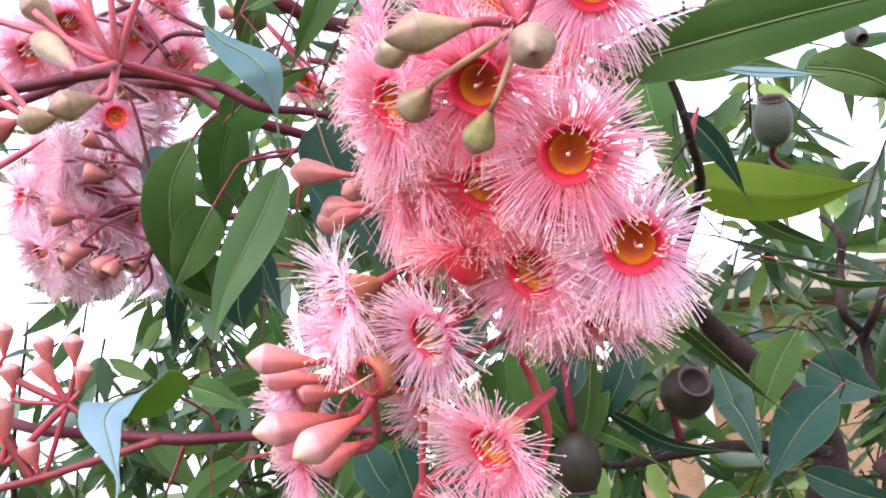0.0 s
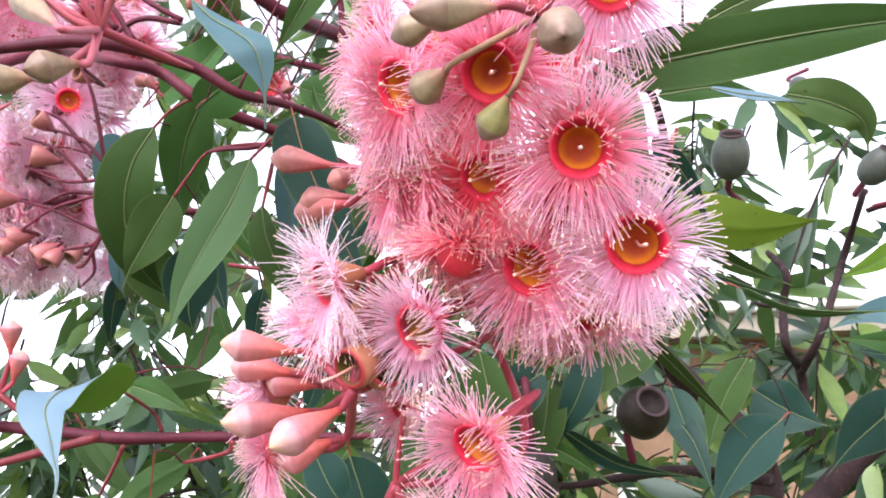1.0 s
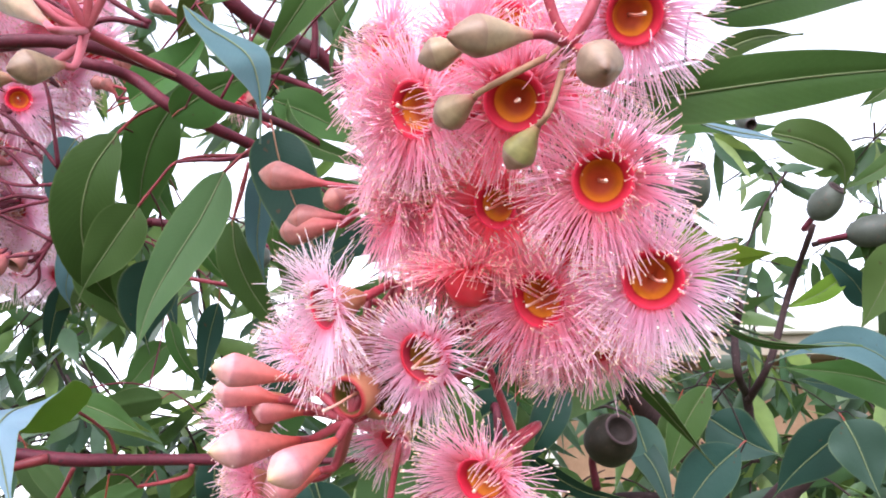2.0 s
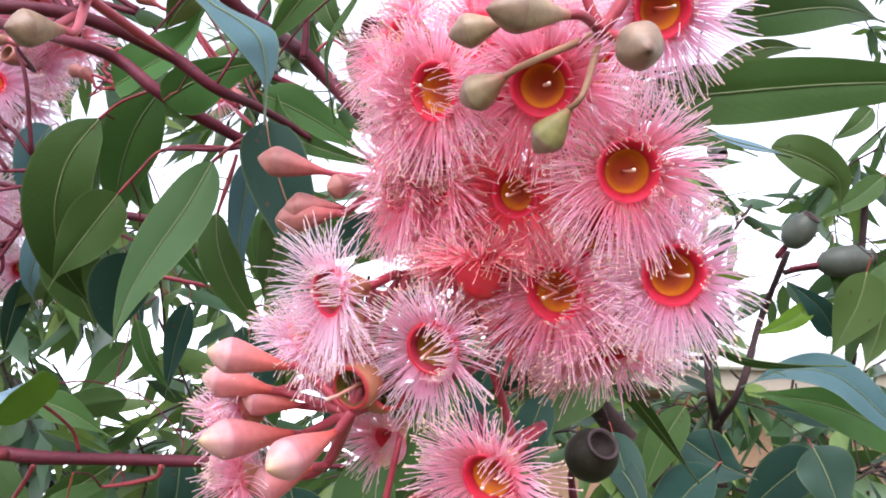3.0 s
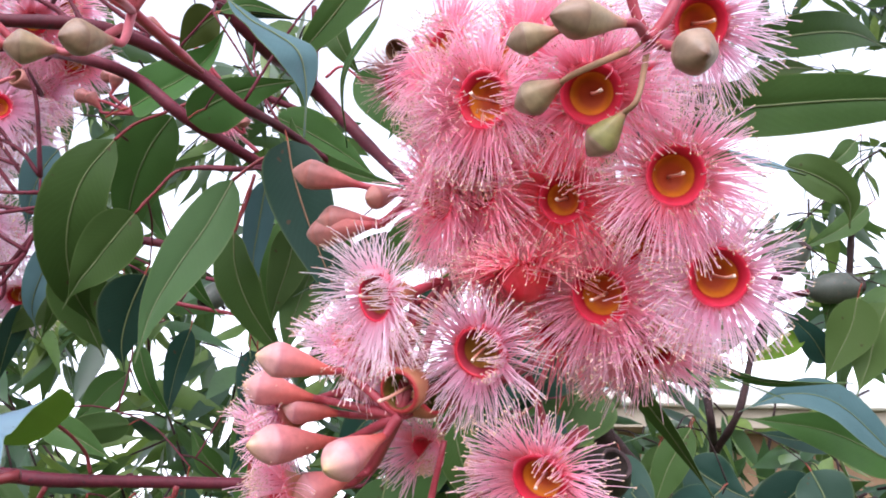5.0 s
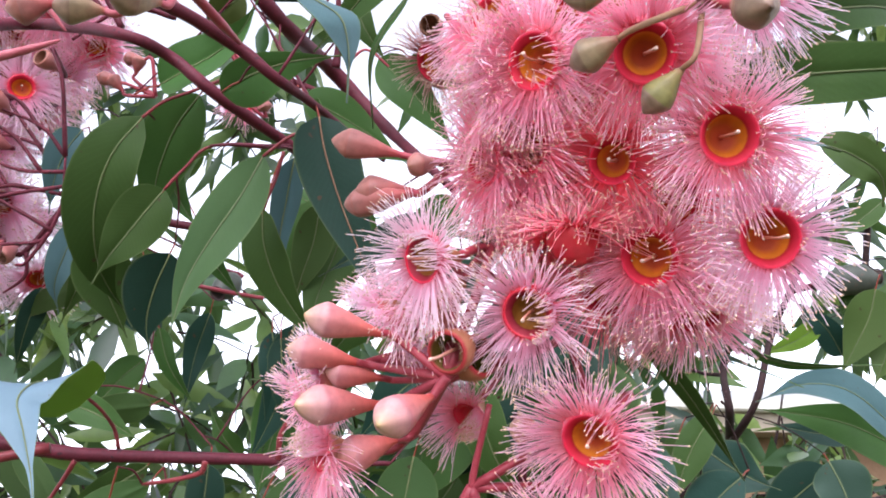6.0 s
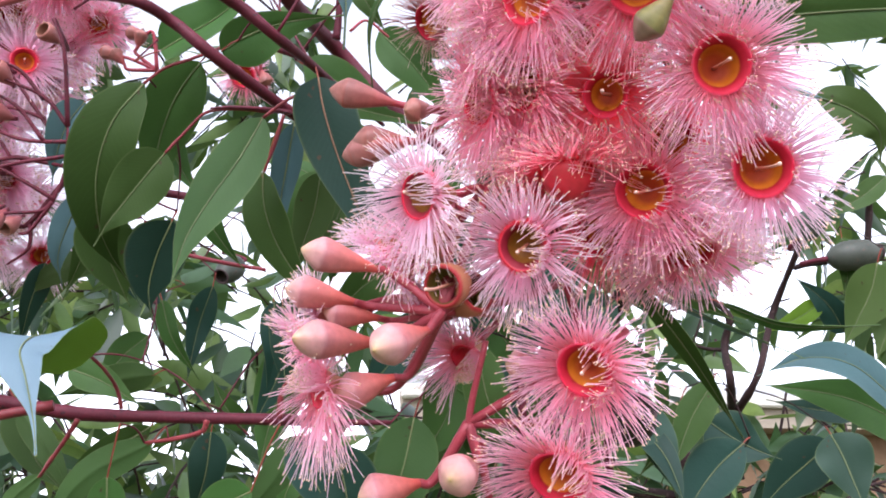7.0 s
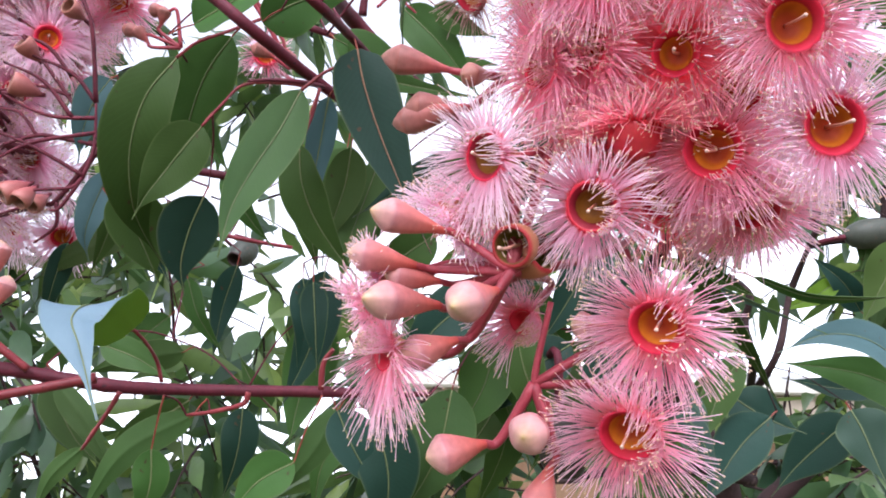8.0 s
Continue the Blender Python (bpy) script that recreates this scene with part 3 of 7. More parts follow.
leaf(upper_branch, ((-0.0768, 0.3132, 1.7578), (-0.0667, 0.3104, 1.7658), (-0.0524, 0.3073, 1.7727), (-0.0304, 0.3031, 1.7779)), ((0.1749, -0.8727, -0.4558), (-0.0309, -0.7358, -0.6765)), 0.0195, stalk=(-0.0712, 0.3023, 1.7567), seed=4, full=0.5, lop=0.2)
leaf(upper_branch, ((-0.0689, 0.2467, 1.7645), (-0.0619, 0.2432, 1.7555), (-0.0546, 0.2384, 1.7484), (-0.0486, 0.2337, 1.7405), (-0.0459, 0.2353, 1.7333), (-0.0450, 0.2371, 1.7250), (-0.0449, 0.2392, 1.7150)), ((0.0449, -0.5628, 0.8254), (0.0605, -0.6927, 0.7186), (0.2830, -0.9591, -0.0079), (0.3180, -0.8006, -0.5079), (0.3056, -0.7929, -0.5272)), 0.0157, seed=6, top=LEAF_SHEEN_THIN, under=LEAF_OLIVE, full=1.0, drip=0.16, fold=0.03, lop=0.15)
leaf(upper_branch, ((-0.0670, 0.3756, 1.8545), (-0.0759, 0.3852, 1.8499), (-0.0850, 0.3980, 1.8397)), ((-0.0496, -0.9443, -0.3252), (0.0116, -0.8881, -0.4596)), 0.0205, stalk=(-0.0625, 0.3727, 1.8581), seed=5, top=LEAF_OLIVE)
leaf(upper_branch, ((-0.0675, 0.3266, 1.8197), (-0.0542, 0.3273, 1.8262), (-0.0338, 0.3314, 1.8261)), ((-0.0432, -0.9046, -0.4240), (-0.1459, -0.9331, -0.3287)), 0.0064, stalk=(-0.0702, 0.3275, 1.8186), seed=7)
leaf(upper_branch, ((-0.0168, 0.2494, 1.8008), (-0.0314, 0.2678, 1.7813), (-0.0460, 0.2908, 1.7675)), ((-0.4304, -0.7299, -0.5310), (-0.4304, -0.7299, -0.5310)), 0.0144, stalk=(-0.0130, 0.2440, 1.8066), seed=8)
leaf(upper_branch, ((-0.0319, 0.3947, 1.8158), (-0.0233, 0.3562, 1.7706), (0.0174, 0.3070, 1.7344)), ((-0.9236, -0.3548, -0.1448), (-0.9212, -0.3661, -0.1316)), 0.0144, stalk=(-0.0350, 0.4005, 1.8228), seed=9)
leaf(upper_branch, ((-0.0379, 0.3199, 1.7574), (-0.0351, 0.3226, 1.7456), (-0.0293, 0.3263, 1.7301), (-0.0214, 0.3296, 1.7123), (-0.0130, 0.3316, 1.6941), (-0.0047, 0.3324, 1.6758)), ((-0.0610, -0.8881, -0.4556), (-0.2685, -0.9377, -0.2206)), 0.0262, stalk=(-0.0397, 0.3203, 1.7644), seed=10, drip=0.10, top=LEAF_BLUE, rib=MIDRIB_RED, full=0.5)

middle_branch = thing("leafy_branch", (-0.2465, 0.3976, 1.8048), "maroon gum branch with long curved green leaves", "branch", "gum branches")
tube("stem", ((-0.2465, 0.3976, 1.8048), (-0.1851, 0.3752, 1.8075), (-0.1617, 0.4039, 1.8357), (-0.1179, 0.3374, 1.7927), (-0.0974, 0.3452, 1.7909), (-0.0776, 0.3454, 1.7763), (-0.0403, 0.3761, 1.7729), (-0.0110, 0.3814, 1.7587)), (0.00217, 0.00242, 0.00300, 0.00251, 0.00262, 0.00263, 0.00267, 0.00192), BARK_RED, middle_branch, "maroon stem", knots=0.12)
tube("twig", ((-0.0403, 0.3761, 1.7729), (-0.0553, 0.3486, 1.7561), (-0.0679, 0.3479, 1.7547), (-0.0780, 0.3515, 1.7545)), (0.0013, 0.0011, 0.0009, 0.0005), BARK_RED, middle_branch)
leaf(middle_branch, ((-0.1077, 0.3843, 1.7816), (-0.1194, 0.3924, 1.7643), (-0.1245, 0.4051, 1.7439), (-0.1227, 0.4233, 1.7262), (-0.1169, 0.4434, 1.7171), (-0.1051, 0.4662, 1.7072)), ((-0.2633, -0.9095, -0.3216), (-0.0989, -0.9262, -0.3637), (0.1379, -0.9155, -0.3780), (0.3767, -0.8872, -0.2664)), 0.0292, stalk=(-0.1054, 0.3865, 1.7857), seed=16, drip=0.10, full=0.62)
leaf(middle_branch, ((-0.0836, 0.3864, 1.7994), (-0.0930, 0.3984, 1.7864), (-0.0986, 0.4109, 1.7706), (-0.1008, 0.4230, 1.7531), (-0.1032, 0.4338, 1.7360)), ((-0.2701, -0.8760, -0.3996), (0.0005, -0.9160, -0.4012)), 0.0285, stalk=(-0.0806, 0.3797, 1.7999), seed=18, drip=0.12)
leaf(middle_branch, ((-0.0947, 0.3695, 1.7399), (-0.1023, 0.3745, 1.7293), (-0.1094, 0.3790, 1.7187), (-0.1154, 0.3824, 1.7094), (-0.1195, 0.3855, 1.6999)), ((-0.1422, -0.9592, -0.2445), (0.1006, -0.9434, -0.3162), (0.5535, -0.8219, -0.1347)), 0.0233, stalk=(-0.0905, 0.3715, 1.7483), seed=17, drip=0.12, fold=0.22, full=0.5)
leaf(middle_branch, ((-0.0573, 0.3383, 1.7457), (-0.0656, 0.3378, 1.7257), (-0.0756, 0.3362, 1.7060), (-0.0834, 0.3304, 1.6861), (-0.0873, 0.3239, 1.6647)), ((-0.0704, -0.9781, -0.1959), (0.0350, -0.9699, -0.2411), (0.1153, -0.9671, -0.2269)), 0.0208, stalk=(-0.0534, 0.3406, 1.7505), seed=15, drip=0.04, full=0.62, top=LEAF_PALE)
leaf(middle_branch, ((-0.0537, 0.3599, 1.7314), (-0.0517, 0.3652, 1.7173), (-0.0451, 0.3694, 1.7023), (-0.0345, 0.3717, 1.6875), (-0.0233, 0.3721, 1.6749)), ((-0.7461, -0.5458, -0.3813), (-0.7434, -0.6276, -0.2313), (-0.7168, -0.6926, -0.0811)), 0.0231, stalk=(-0.0472, 0.3504, 1.7558), seed=19, drip=0.10, full=0.6)
leaf(middle_branch, ((-0.0404, 0.3641, 1.7604), (-0.0415, 0.3754, 1.7448), (-0.0421, 0.3872, 1.7255), (-0.0356, 0.3969, 1.7042)), ((0.0003, -0.9446, -0.3281), (0.0917, -0.9356, -0.3410)), 0.0140, stalk=(-0.0392, 0.3576, 1.7609), seed=21, drip=0.12, top=LEAF_SHEEN_THIN)
leaf(middle_branch, ((-0.0205, 0.4030, 1.7567), (-0.0211, 0.4152, 1.7405), (-0.0249, 0.4269, 1.7243), (-0.0270, 0.4365, 1.7102)), ((-0.2161, -0.9027, -0.3720), (-0.1854, -0.9226, -0.3383)), 0.0208, stalk=(-0.0203, 0.3964, 1.7684), seed=22, drip=0.12, top=LEAF_UNDER)
leaf(middle_branch, ((-0.0035, 0.4151, 1.7544), (-0.0095, 0.4232, 1.7346), (-0.0161, 0.4307, 1.7131), (-0.0187, 0.4364, 1.6904)), ((-0.0954, -0.9620, -0.2558), (-0.3428, -0.9341, -0.1002)), 0.0252, stalk=(-0.0019, 0.4122, 1.7609), seed=233, top=LEAF_UNDER)
leaf(middle_branch, ((0.0067, 0.4151, 1.7638), (0.0017, 0.4300, 1.7447), (-0.0034, 0.4438, 1.7246), (-0.0057, 0.4541, 1.7082)), ((-0.2786, -0.9213, -0.2714), (-0.0369, -0.9490, -0.3130)), 0.0261, stalk=(0.0095, 0.4113, 1.7691), seed=36, drip=0.12)
leaf(middle_branch, ((-0.0898, 0.4234, 1.7305), (-0.0954, 0.4324, 1.7150), (-0.0977, 0.4405, 1.7000), (-0.0948, 0.4477, 1.6860)), ((0.1647, -0.9541, -0.2500), (0.1018, -0.9668, -0.2343)), 0.0291, stalk=(-0.0879, 0.4215, 1.7353), seed=25, drip=0.12, top=LEAF_BLUE)
leaf(middle_branch, ((-0.1274, 0.4491, 1.7425), (-0.1223, 0.4585, 1.7279), (-0.1143, 0.4673, 1.7129), (-0.1070, 0.4747, 1.7001)), ((0.0784, -0.9610, -0.2651), (0.2076, -0.9479, -0.2416)), 0.0293, stalk=(-0.1292, 0.4470, 1.7476), seed=26, drip=0.1)
leaf(middle_branch, ((-0.1414, 0.4607, 1.8112), (-0.1493, 0.4696, 1.8009), (-0.1542, 0.4805, 1.7866), (-0.1556, 0.4910, 1.7723)), ((-0.2523, -0.9672, -0.0299), (-0.1081, -0.9848, -0.1357)), 0.0216, stalk=(-0.1381, 0.4597, 1.8133), seed=23, top=LEAF_SHEEN_THIN, drip=0.1)
leaf(middle_branch, ((-0.1384, 0.4844, 1.7665), (-0.1453, 0.4948, 1.7493), (-0.1488, 0.5038, 1.7344), (-0.1456, 0.5124, 1.7208)), ((-0.2455, -0.9671, 0.0662), (-0.1285, -0.9892, 0.0708)), 0.0188, stalk=(-0.1357, 0.4819, 1.7723), seed=24, top=LEAF_SHEEN_THIN, drip=0.14)
tube("twig", ((-0.1077, 0.3843, 1.7816), (-0.0994, 0.3814, 1.7897), (-0.0871, 0.3815, 1.7979), (-0.0749, 0.3811, 1.8059), (-0.0602, 0.3834, 1.8174)), (0.00075, 0.00075, 0.00087, 0.00099), TWIG_RED, middle_branch)
tube("twig", ((-0.0947, 0.3695, 1.7399), (-0.0872, 0.3662, 1.7498), (-0.0793, 0.3638, 1.7594), (-0.0666, 0.3639, 1.7634), (-0.0502, 0.3636, 1.7644)), (0.00068, 0.00068, 0.00079, 0.00105), TWIG_RED, middle_branch)
tube("twig", ((-0.0573, 0.3383, 1.7457), (-0.0487, 0.3356, 1.7538), (-0.0415, 0.3355, 1.7590), (-0.0331, 0.3358, 1.7641)), (0.00074, 0.00074, 0.00079), TWIG_RED, middle_branch)
tube("twig", ((-0.0472, 0.3504, 1.7558), (-0.0495, 0.3554, 1.7444), (-0.0522, 0.3587, 1.7360), (-0.0536, 0.3603, 1.7306)), (0.00081, 0.00071, 0.00066), TWIG_RED, middle_branch)
leaf(middle_branch, ((-0.0150, 0.4354, 1.7737), (-0.0221, 0.4447, 1.7453), (-0.0228, 0.4631, 1.7126)), ((-0.1898, -0.9075, -0.3747), (-0.5110, -0.8104, -0.2866)), 0.0244, stalk=(-0.0139, 0.4322, 1.7825), seed=20)
leaf(middle_branch, ((-0.0954, 0.4188, 1.7772), (-0.0897, 0.4203, 1.7611), (-0.0776, 0.4254, 1.7448)), ((-0.1529, -0.9528, -0.2621), (0.0947, -0.9859, -0.1379)), 0.0134, stalk=(-0.1009, 0.4167, 1.7881), seed=27)
leaf(middle_branch, ((-0.0776, 0.4623, 1.7652), (-0.0678, 0.4636, 1.7439), (-0.0490, 0.4687, 1.7229)), ((-0.4506, -0.7941, -0.4079), (-0.6261, -0.6022, -0.4952)), 0.0159, stalk=(-0.0816, 0.4614, 1.7728), seed=28)
leaf(middle_branch, ((-0.1352, 0.5156, 1.7718), (-0.1382, 0.5233, 1.7465), (-0.1480, 0.5410, 1.7210)), ((-0.2827, -0.8895, -0.3589), (0.0243, -0.8991, -0.4370)), 0.0164, stalk=(-0.1339, 0.5130, 1.7787), seed=29)
leaf(middle_branch, ((-0.1055, 0.5503, 1.7707), (-0.0980, 0.5600, 1.7457), (-0.0885, 0.5656, 1.7135)), ((0.3825, -0.9134, -0.1392), (0.6833, -0.7301, 0.0011)), 0.0185, stalk=(-0.1078, 0.5482, 1.7799), seed=30, top=LEAF_BLUE)
leaf(middle_branch, ((-0.0632, 0.5269, 1.7314), (-0.0695, 0.5419, 1.7071), (-0.0735, 0.5526, 1.6734)), ((-0.4246, -0.8500, -0.3118), (-0.2915, -0.8887, -0.3539)), 0.0177, stalk=(-0.0620, 0.5239, 1.7394), seed=33, top=LEAF_BLUE)
leaf(middle_branch, ((-0.1660, 0.5788, 1.7562), (-0.1720, 0.5853, 1.7309), (-0.1775, 0.6043, 1.7048)), ((0.4937, -0.7374, -0.4610), (0.3966, -0.7916, -0.4648)), 0.0166, stalk=(-0.1643, 0.5752, 1.7653), seed=34, top=LEAF_BLUE)
leaf(middle_branch, ((-0.0313, 0.5169, 1.7847), (-0.0209, 0.5196, 1.7582), (-0.0105, 0.5320, 1.7275)), ((-0.6813, -0.6108, -0.4034), (-0.7401, -0.5359, -0.4063)), 0.0185, stalk=(-0.0335, 0.5154, 1.7920), seed=35)

back_branch = thing("leafy_branch", (-0.1154, 0.4075, 1.9600), "thick maroon gum branch with side twigs", "branch", "gum branches")
tube("stem", ((-0.1154, 0.4075, 1.9600), (-0.0559, 0.3808, 1.8561), (-0.0055, 0.4602, 1.8783), (0.0314, 0.4546, 1.8362), (0.0570, 0.4129, 1.7796)), (0.00409, 0.00401, 0.00532, 0.00385, 0.00252), BARK_RED, back_branch, "maroon stem", knots=0.15)
tube("twig", ((-0.0118, 0.4126, 1.8464), (-0.0116, 0.4069, 1.8618), (-0.0144, 0.3982, 1.8886)), (0.00252, 0.00189, 0.00157), BARK_RED, back_branch)
tube("twig", ((-0.0490, 0.4352, 1.8507), (-0.0239, 0.4298, 1.8415), (-0.0050, 0.4264, 1.8327)), (0.00225, 0.00193, 0.00161), BARK_RED, back_branch)
tube("twig", ((-0.0827, 0.4960, 1.7400), (-0.0586, 0.4894, 1.7342), (-0.0365, 0.4831, 1.7297)), (0.00132, 0.00132, 0.00115), STALK, back_branch)
tube("twig", ((-0.0067, 0.4005, 1.8441), (0.0016, 0.3956, 1.8497), (0.0140, 0.3945, 1.8406)), (0.00092, 0.00077, 0.00061), STALK, back_branch)
leaf(back_branch, ((-0.0361, 0.3718, 1.7981), (-0.0188, 0.3755, 1.7938), (0.0007, 0.3793, 1.7863), (0.0223, 0.3834, 1.7744)), ((-0.0568, -0.9962, -0.0655), (-0.1841, -0.9738, -0.1334)), 0.0234, stalk=(-0.0400, 0.3714, 1.7997), seed=37, drip=0.12)
leaf(back_branch, ((-0.0071, 0.3885, 1.8775), (-0.0008, 0.3904, 1.8597), (0.0136, 0.3947, 1.8421)), ((-0.3197, -0.8889, -0.3281), (-0.6470, -0.6052, -0.4639)), 0.0142, stalk=(-0.0148, 0.3906, 1.8792), seed=43)
leaf(back_branch, ((-0.0027, 0.3056, 1.8162), (-0.0109, 0.3371, 1.8037), (-0.0004, 0.3754, 1.7886)), ((-0.9751, -0.0767, -0.2081), (-0.9611, -0.0967, -0.2587)), 0.0052, stalk=(-0.0027, 0.2982, 1.8207), seed=44, top=LEAF_UNDER)
leaf(back_branch, ((0.0179, 0.4279, 1.8689), (0.0385, 0.4214, 1.8421), (0.0651, 0.4249, 1.8098)), ((-0.5056, -0.7893, -0.3484), (-0.4300, -0.8570, -0.2838)), 0.0262, stalk=(0.0134, 0.4283, 1.8761), seed=45)
leaf(back_branch, ((0.0304, 0.4078, 1.8590), (0.0443, 0.4057, 1.8472), (0.0652, 0.4024, 1.8400)), ((-0.4210, -0.7290, -0.5397), (-0.4894, -0.4819, -0.7268)), 0.0152, stalk=(0.0248, 0.4087, 1.8637), seed=46)
leaf(back_branch, ((-0.0693, 0.4317, 1.8985), (-0.0436, 0.4209, 1.8940), (-0.0103, 0.4135, 1.8899)), ((-0.2043, -0.1917, -0.9600), (-0.1367, 0.0343, -0.9900)), 0.0077, stalk=(-0.0776, 0.4343, 1.9012), seed=47, top=LEAF_BLUE)
leaf(back_branch, ((0.0022, 0.4587, 1.7677), (-0.0206, 0.4580, 1.7841), (-0.0516, 0.4685, 1.7941)), ((-0.1509, -0.9883, 0.0216), (0.0556, -0.9134, 0.4033)), 0.0166, stalk=(0.0095, 0.4575, 1.7655), seed=48)
leaf(back_branch, ((0.0879, 0.4462, 1.6814), (0.0940, 0.4495, 1.6521), (0.1060, 0.4608, 1.6194)), ((-0.1929, -0.9442, -0.2668), (0.1682, -0.9709, -0.1704)), 0.0222, stalk=(0.0862, 0.4448, 1.6888), seed=49)

lower_branch = thing("leafy_branch", (-0.3168, 0.4018, 1.6662), "straight maroon gum branch with drooping leaves", "branch", "gum branches")
tube("stem", ((-0.3168, 0.4018, 1.6662), (-0.2409, 0.4454, 1.6577), (-0.1964, 0.4190, 1.6459), (-0.1635, 0.4065, 1.6397), (-0.1425, 0.4050, 1.6363), (-0.1197, 0.4024, 1.6327), (-0.1010, 0.4010, 1.6317), (-0.0674, 0.3912, 1.6299), (-0.0376, 0.3788, 1.6279), (-0.0208, 0.3731, 1.6263), (0.0045, 0.3655, 1.6254)), (0.00340, 0.00300, 0.00280, 0.00270, 0.00280, 0.00300, 0.00260, 0.00240, 0.00250, 0.00180, 0.00100), BARK_RED, lower_branch, "maroon stem", knots=0.14)
tube("twig", ((-0.1265, 0.3883, 1.6333), (-0.1552, 0.3921, 1.6275), (-0.1879, 0.3965, 1.6211), (-0.2257, 0.4006, 1.6172)), (0.00214, 0.00187, 0.00187, 0.00187), TWIG_RED, lower_branch, knots=0.15)
tube("twig", ((-0.1176, 0.3940, 1.6289), (-0.1216, 0.3984, 1.6215), (-0.1300, 0.4068, 1.6080)), (0.00113, 0.00091, 0.00068), TWIG_RED, lower_branch, knots=0.15)
tube("twig", ((-0.0684, 0.3816, 1.6275), (-0.0702, 0.3840, 1.6233), (-0.0808, 0.3889, 1.6209), (-0.0915, 0.3933, 1.6199)), (0.00115, 0.00115, 0.00092, 0.00069), TWIG_RED, lower_branch, knots=0.15)
tube("twig", ((-0.0408, 0.3712, 1.6274), (-0.0407, 0.3675, 1.6371), (-0.0373, 0.3640, 1.6428)), (0.00138, 0.00115, 0.00092), TWIG_RED, lower_branch, knots=0.15)
leaf(lower_branch, ((-0.1143, 0.3782, 1.6513), (-0.1195, 0.3651, 1.6530), (-0.1249, 0.3496, 1.6515), (-0.1296, 0.3367, 1.6478), (-0.1318, 0.3299, 1.6413), (-0.1285, 0.3251, 1.6326), (-0.1253, 0.3222, 1.6234), (-0.1226, 0.3189, 1.6149), (-0.1187, 0.3014, 1.6048)), ((-0.0343, 0.9697, 0.2417), (-0.0712, 0.8714, 0.4854), (-0.1020, -0.0937, 0.9904), (0.1332, -0.9557, 0.2627), (0.1571, -0.9869, -0.0355), (0.1500, -0.9862, -0.0694), (0.0640, -0.9887, -0.1355)), 0.0281, seed=57, top=LEAF_SHEEN, under=LEAF_LIME, fold=0.03, full=0.30, drip=0.16, lop=0.12)
leaf(lower_branch, ((-0.1491, 0.4491, 1.6425), (-0.1449, 0.4515, 1.6311), (-0.1365, 0.4542, 1.6168), (-0.1234, 0.4564, 1.6039)), ((0.2631, -0.9613, -0.0817), (0.2762, -0.9611, 0.0008)), 0.0182, stalk=(-0.1491, 0.4336, 1.6436), seed=231, top=LEAF_UNDER)
leaf(lower_branch, ((-0.0195, 0.4843, 1.6897), (-0.0236, 0.4912, 1.6648), (-0.0291, 0.4968, 1.6401), (-0.0334, 0.5006, 1.6158)), ((-0.0964, -0.9812, -0.1672), (-0.3466, -0.9380, 0.0034)), 0.0303, stalk=(-0.0180, 0.4822, 1.6959), seed=232, top=LEAF_TOP)
tube("leaf_stalk", ((-0.1021, 0.4004, 1.6346), (-0.1046, 0.3959, 1.6422), (-0.1094, 0.3844, 1.6474), (-0.1143, 0.3783, 1.6510)), (0.00089, 0.00075, 0.00070, 0.00070), TWIG_RED, lower_branch, "curved red leaf stalk", knots=0.15)
leaf(lower_branch, ((-0.0887, 0.3922, 1.6200), (-0.1150, 0.4032, 1.6051), (-0.1315, 0.4259, 1.5776)), ((0.2905, 0.8765, 0.3838), (0.2905, 0.8765, 0.3838)), 0.0139, stalk=(-0.0840, 0.3887, 1.6259), seed=58)
leaf(lower_branch, ((-0.0902, 0.4120, 1.6291), (-0.1130, 0.4224, 1.6125), (-0.1278, 0.4438, 1.5866)), ((-0.2572, -0.8758, -0.4084), (-0.2572, -0.8758, -0.4084)), 0.0132, stalk=(-0.0861, 0.4087, 1.6350), seed=59)
leaf(lower_branch, ((-0.1038, 0.3864, 1.6058), (-0.1034, 0.3908, 1.5913), (-0.1085, 0.3999, 1.5759)), ((-0.0381, -0.9159, -0.3995), (0.3932, -0.8193, -0.4172)), 0.0140, stalk=(-0.1009, 0.3778, 1.6252), seed=60)
leaf(lower_branch, ((-0.1299, 0.4066, 1.6085), (-0.1409, 0.4121, 1.5975), (-0.1470, 0.4238, 1.5824)), ((0.1519, 0.8739, 0.4619), (0.1519, 0.8739, 0.4619)), 0.0080, stalk=(-0.1259, 0.4028, 1.6158), seed=61)
leaf(lower_branch, ((-0.1455, 0.4347, 1.6389), (-0.1309, 0.4345, 1.6206), (-0.1170, 0.4410, 1.5964)), ((-0.0550, 0.9941, 0.0939), (-0.2645, 0.9629, -0.0532)), 0.0113, stalk=(-0.1503, 0.4338, 1.6474), seed=62)
leaf(lower_branch, ((-0.0496, 0.3797, 1.5997), (-0.0633, 0.3860, 1.5922), (-0.0735, 0.3973, 1.5787)), ((-0.3890, -0.8794, -0.2744), (-0.6299, -0.7699, 0.1023)), 0.0181, stalk=(-0.0411, 0.3669, 1.6244), seed=63)
leaf(lower_branch, ((-0.0276, 0.3963, 1.6234), (-0.0387, 0.4048, 1.6040), (-0.0542, 0.4216, 1.5858)), ((0.3457, 0.8778, 0.3316), (0.0878, 0.8617, 0.4998)), 0.0146, stalk=(-0.0234, 0.3923, 1.6310), seed=64)
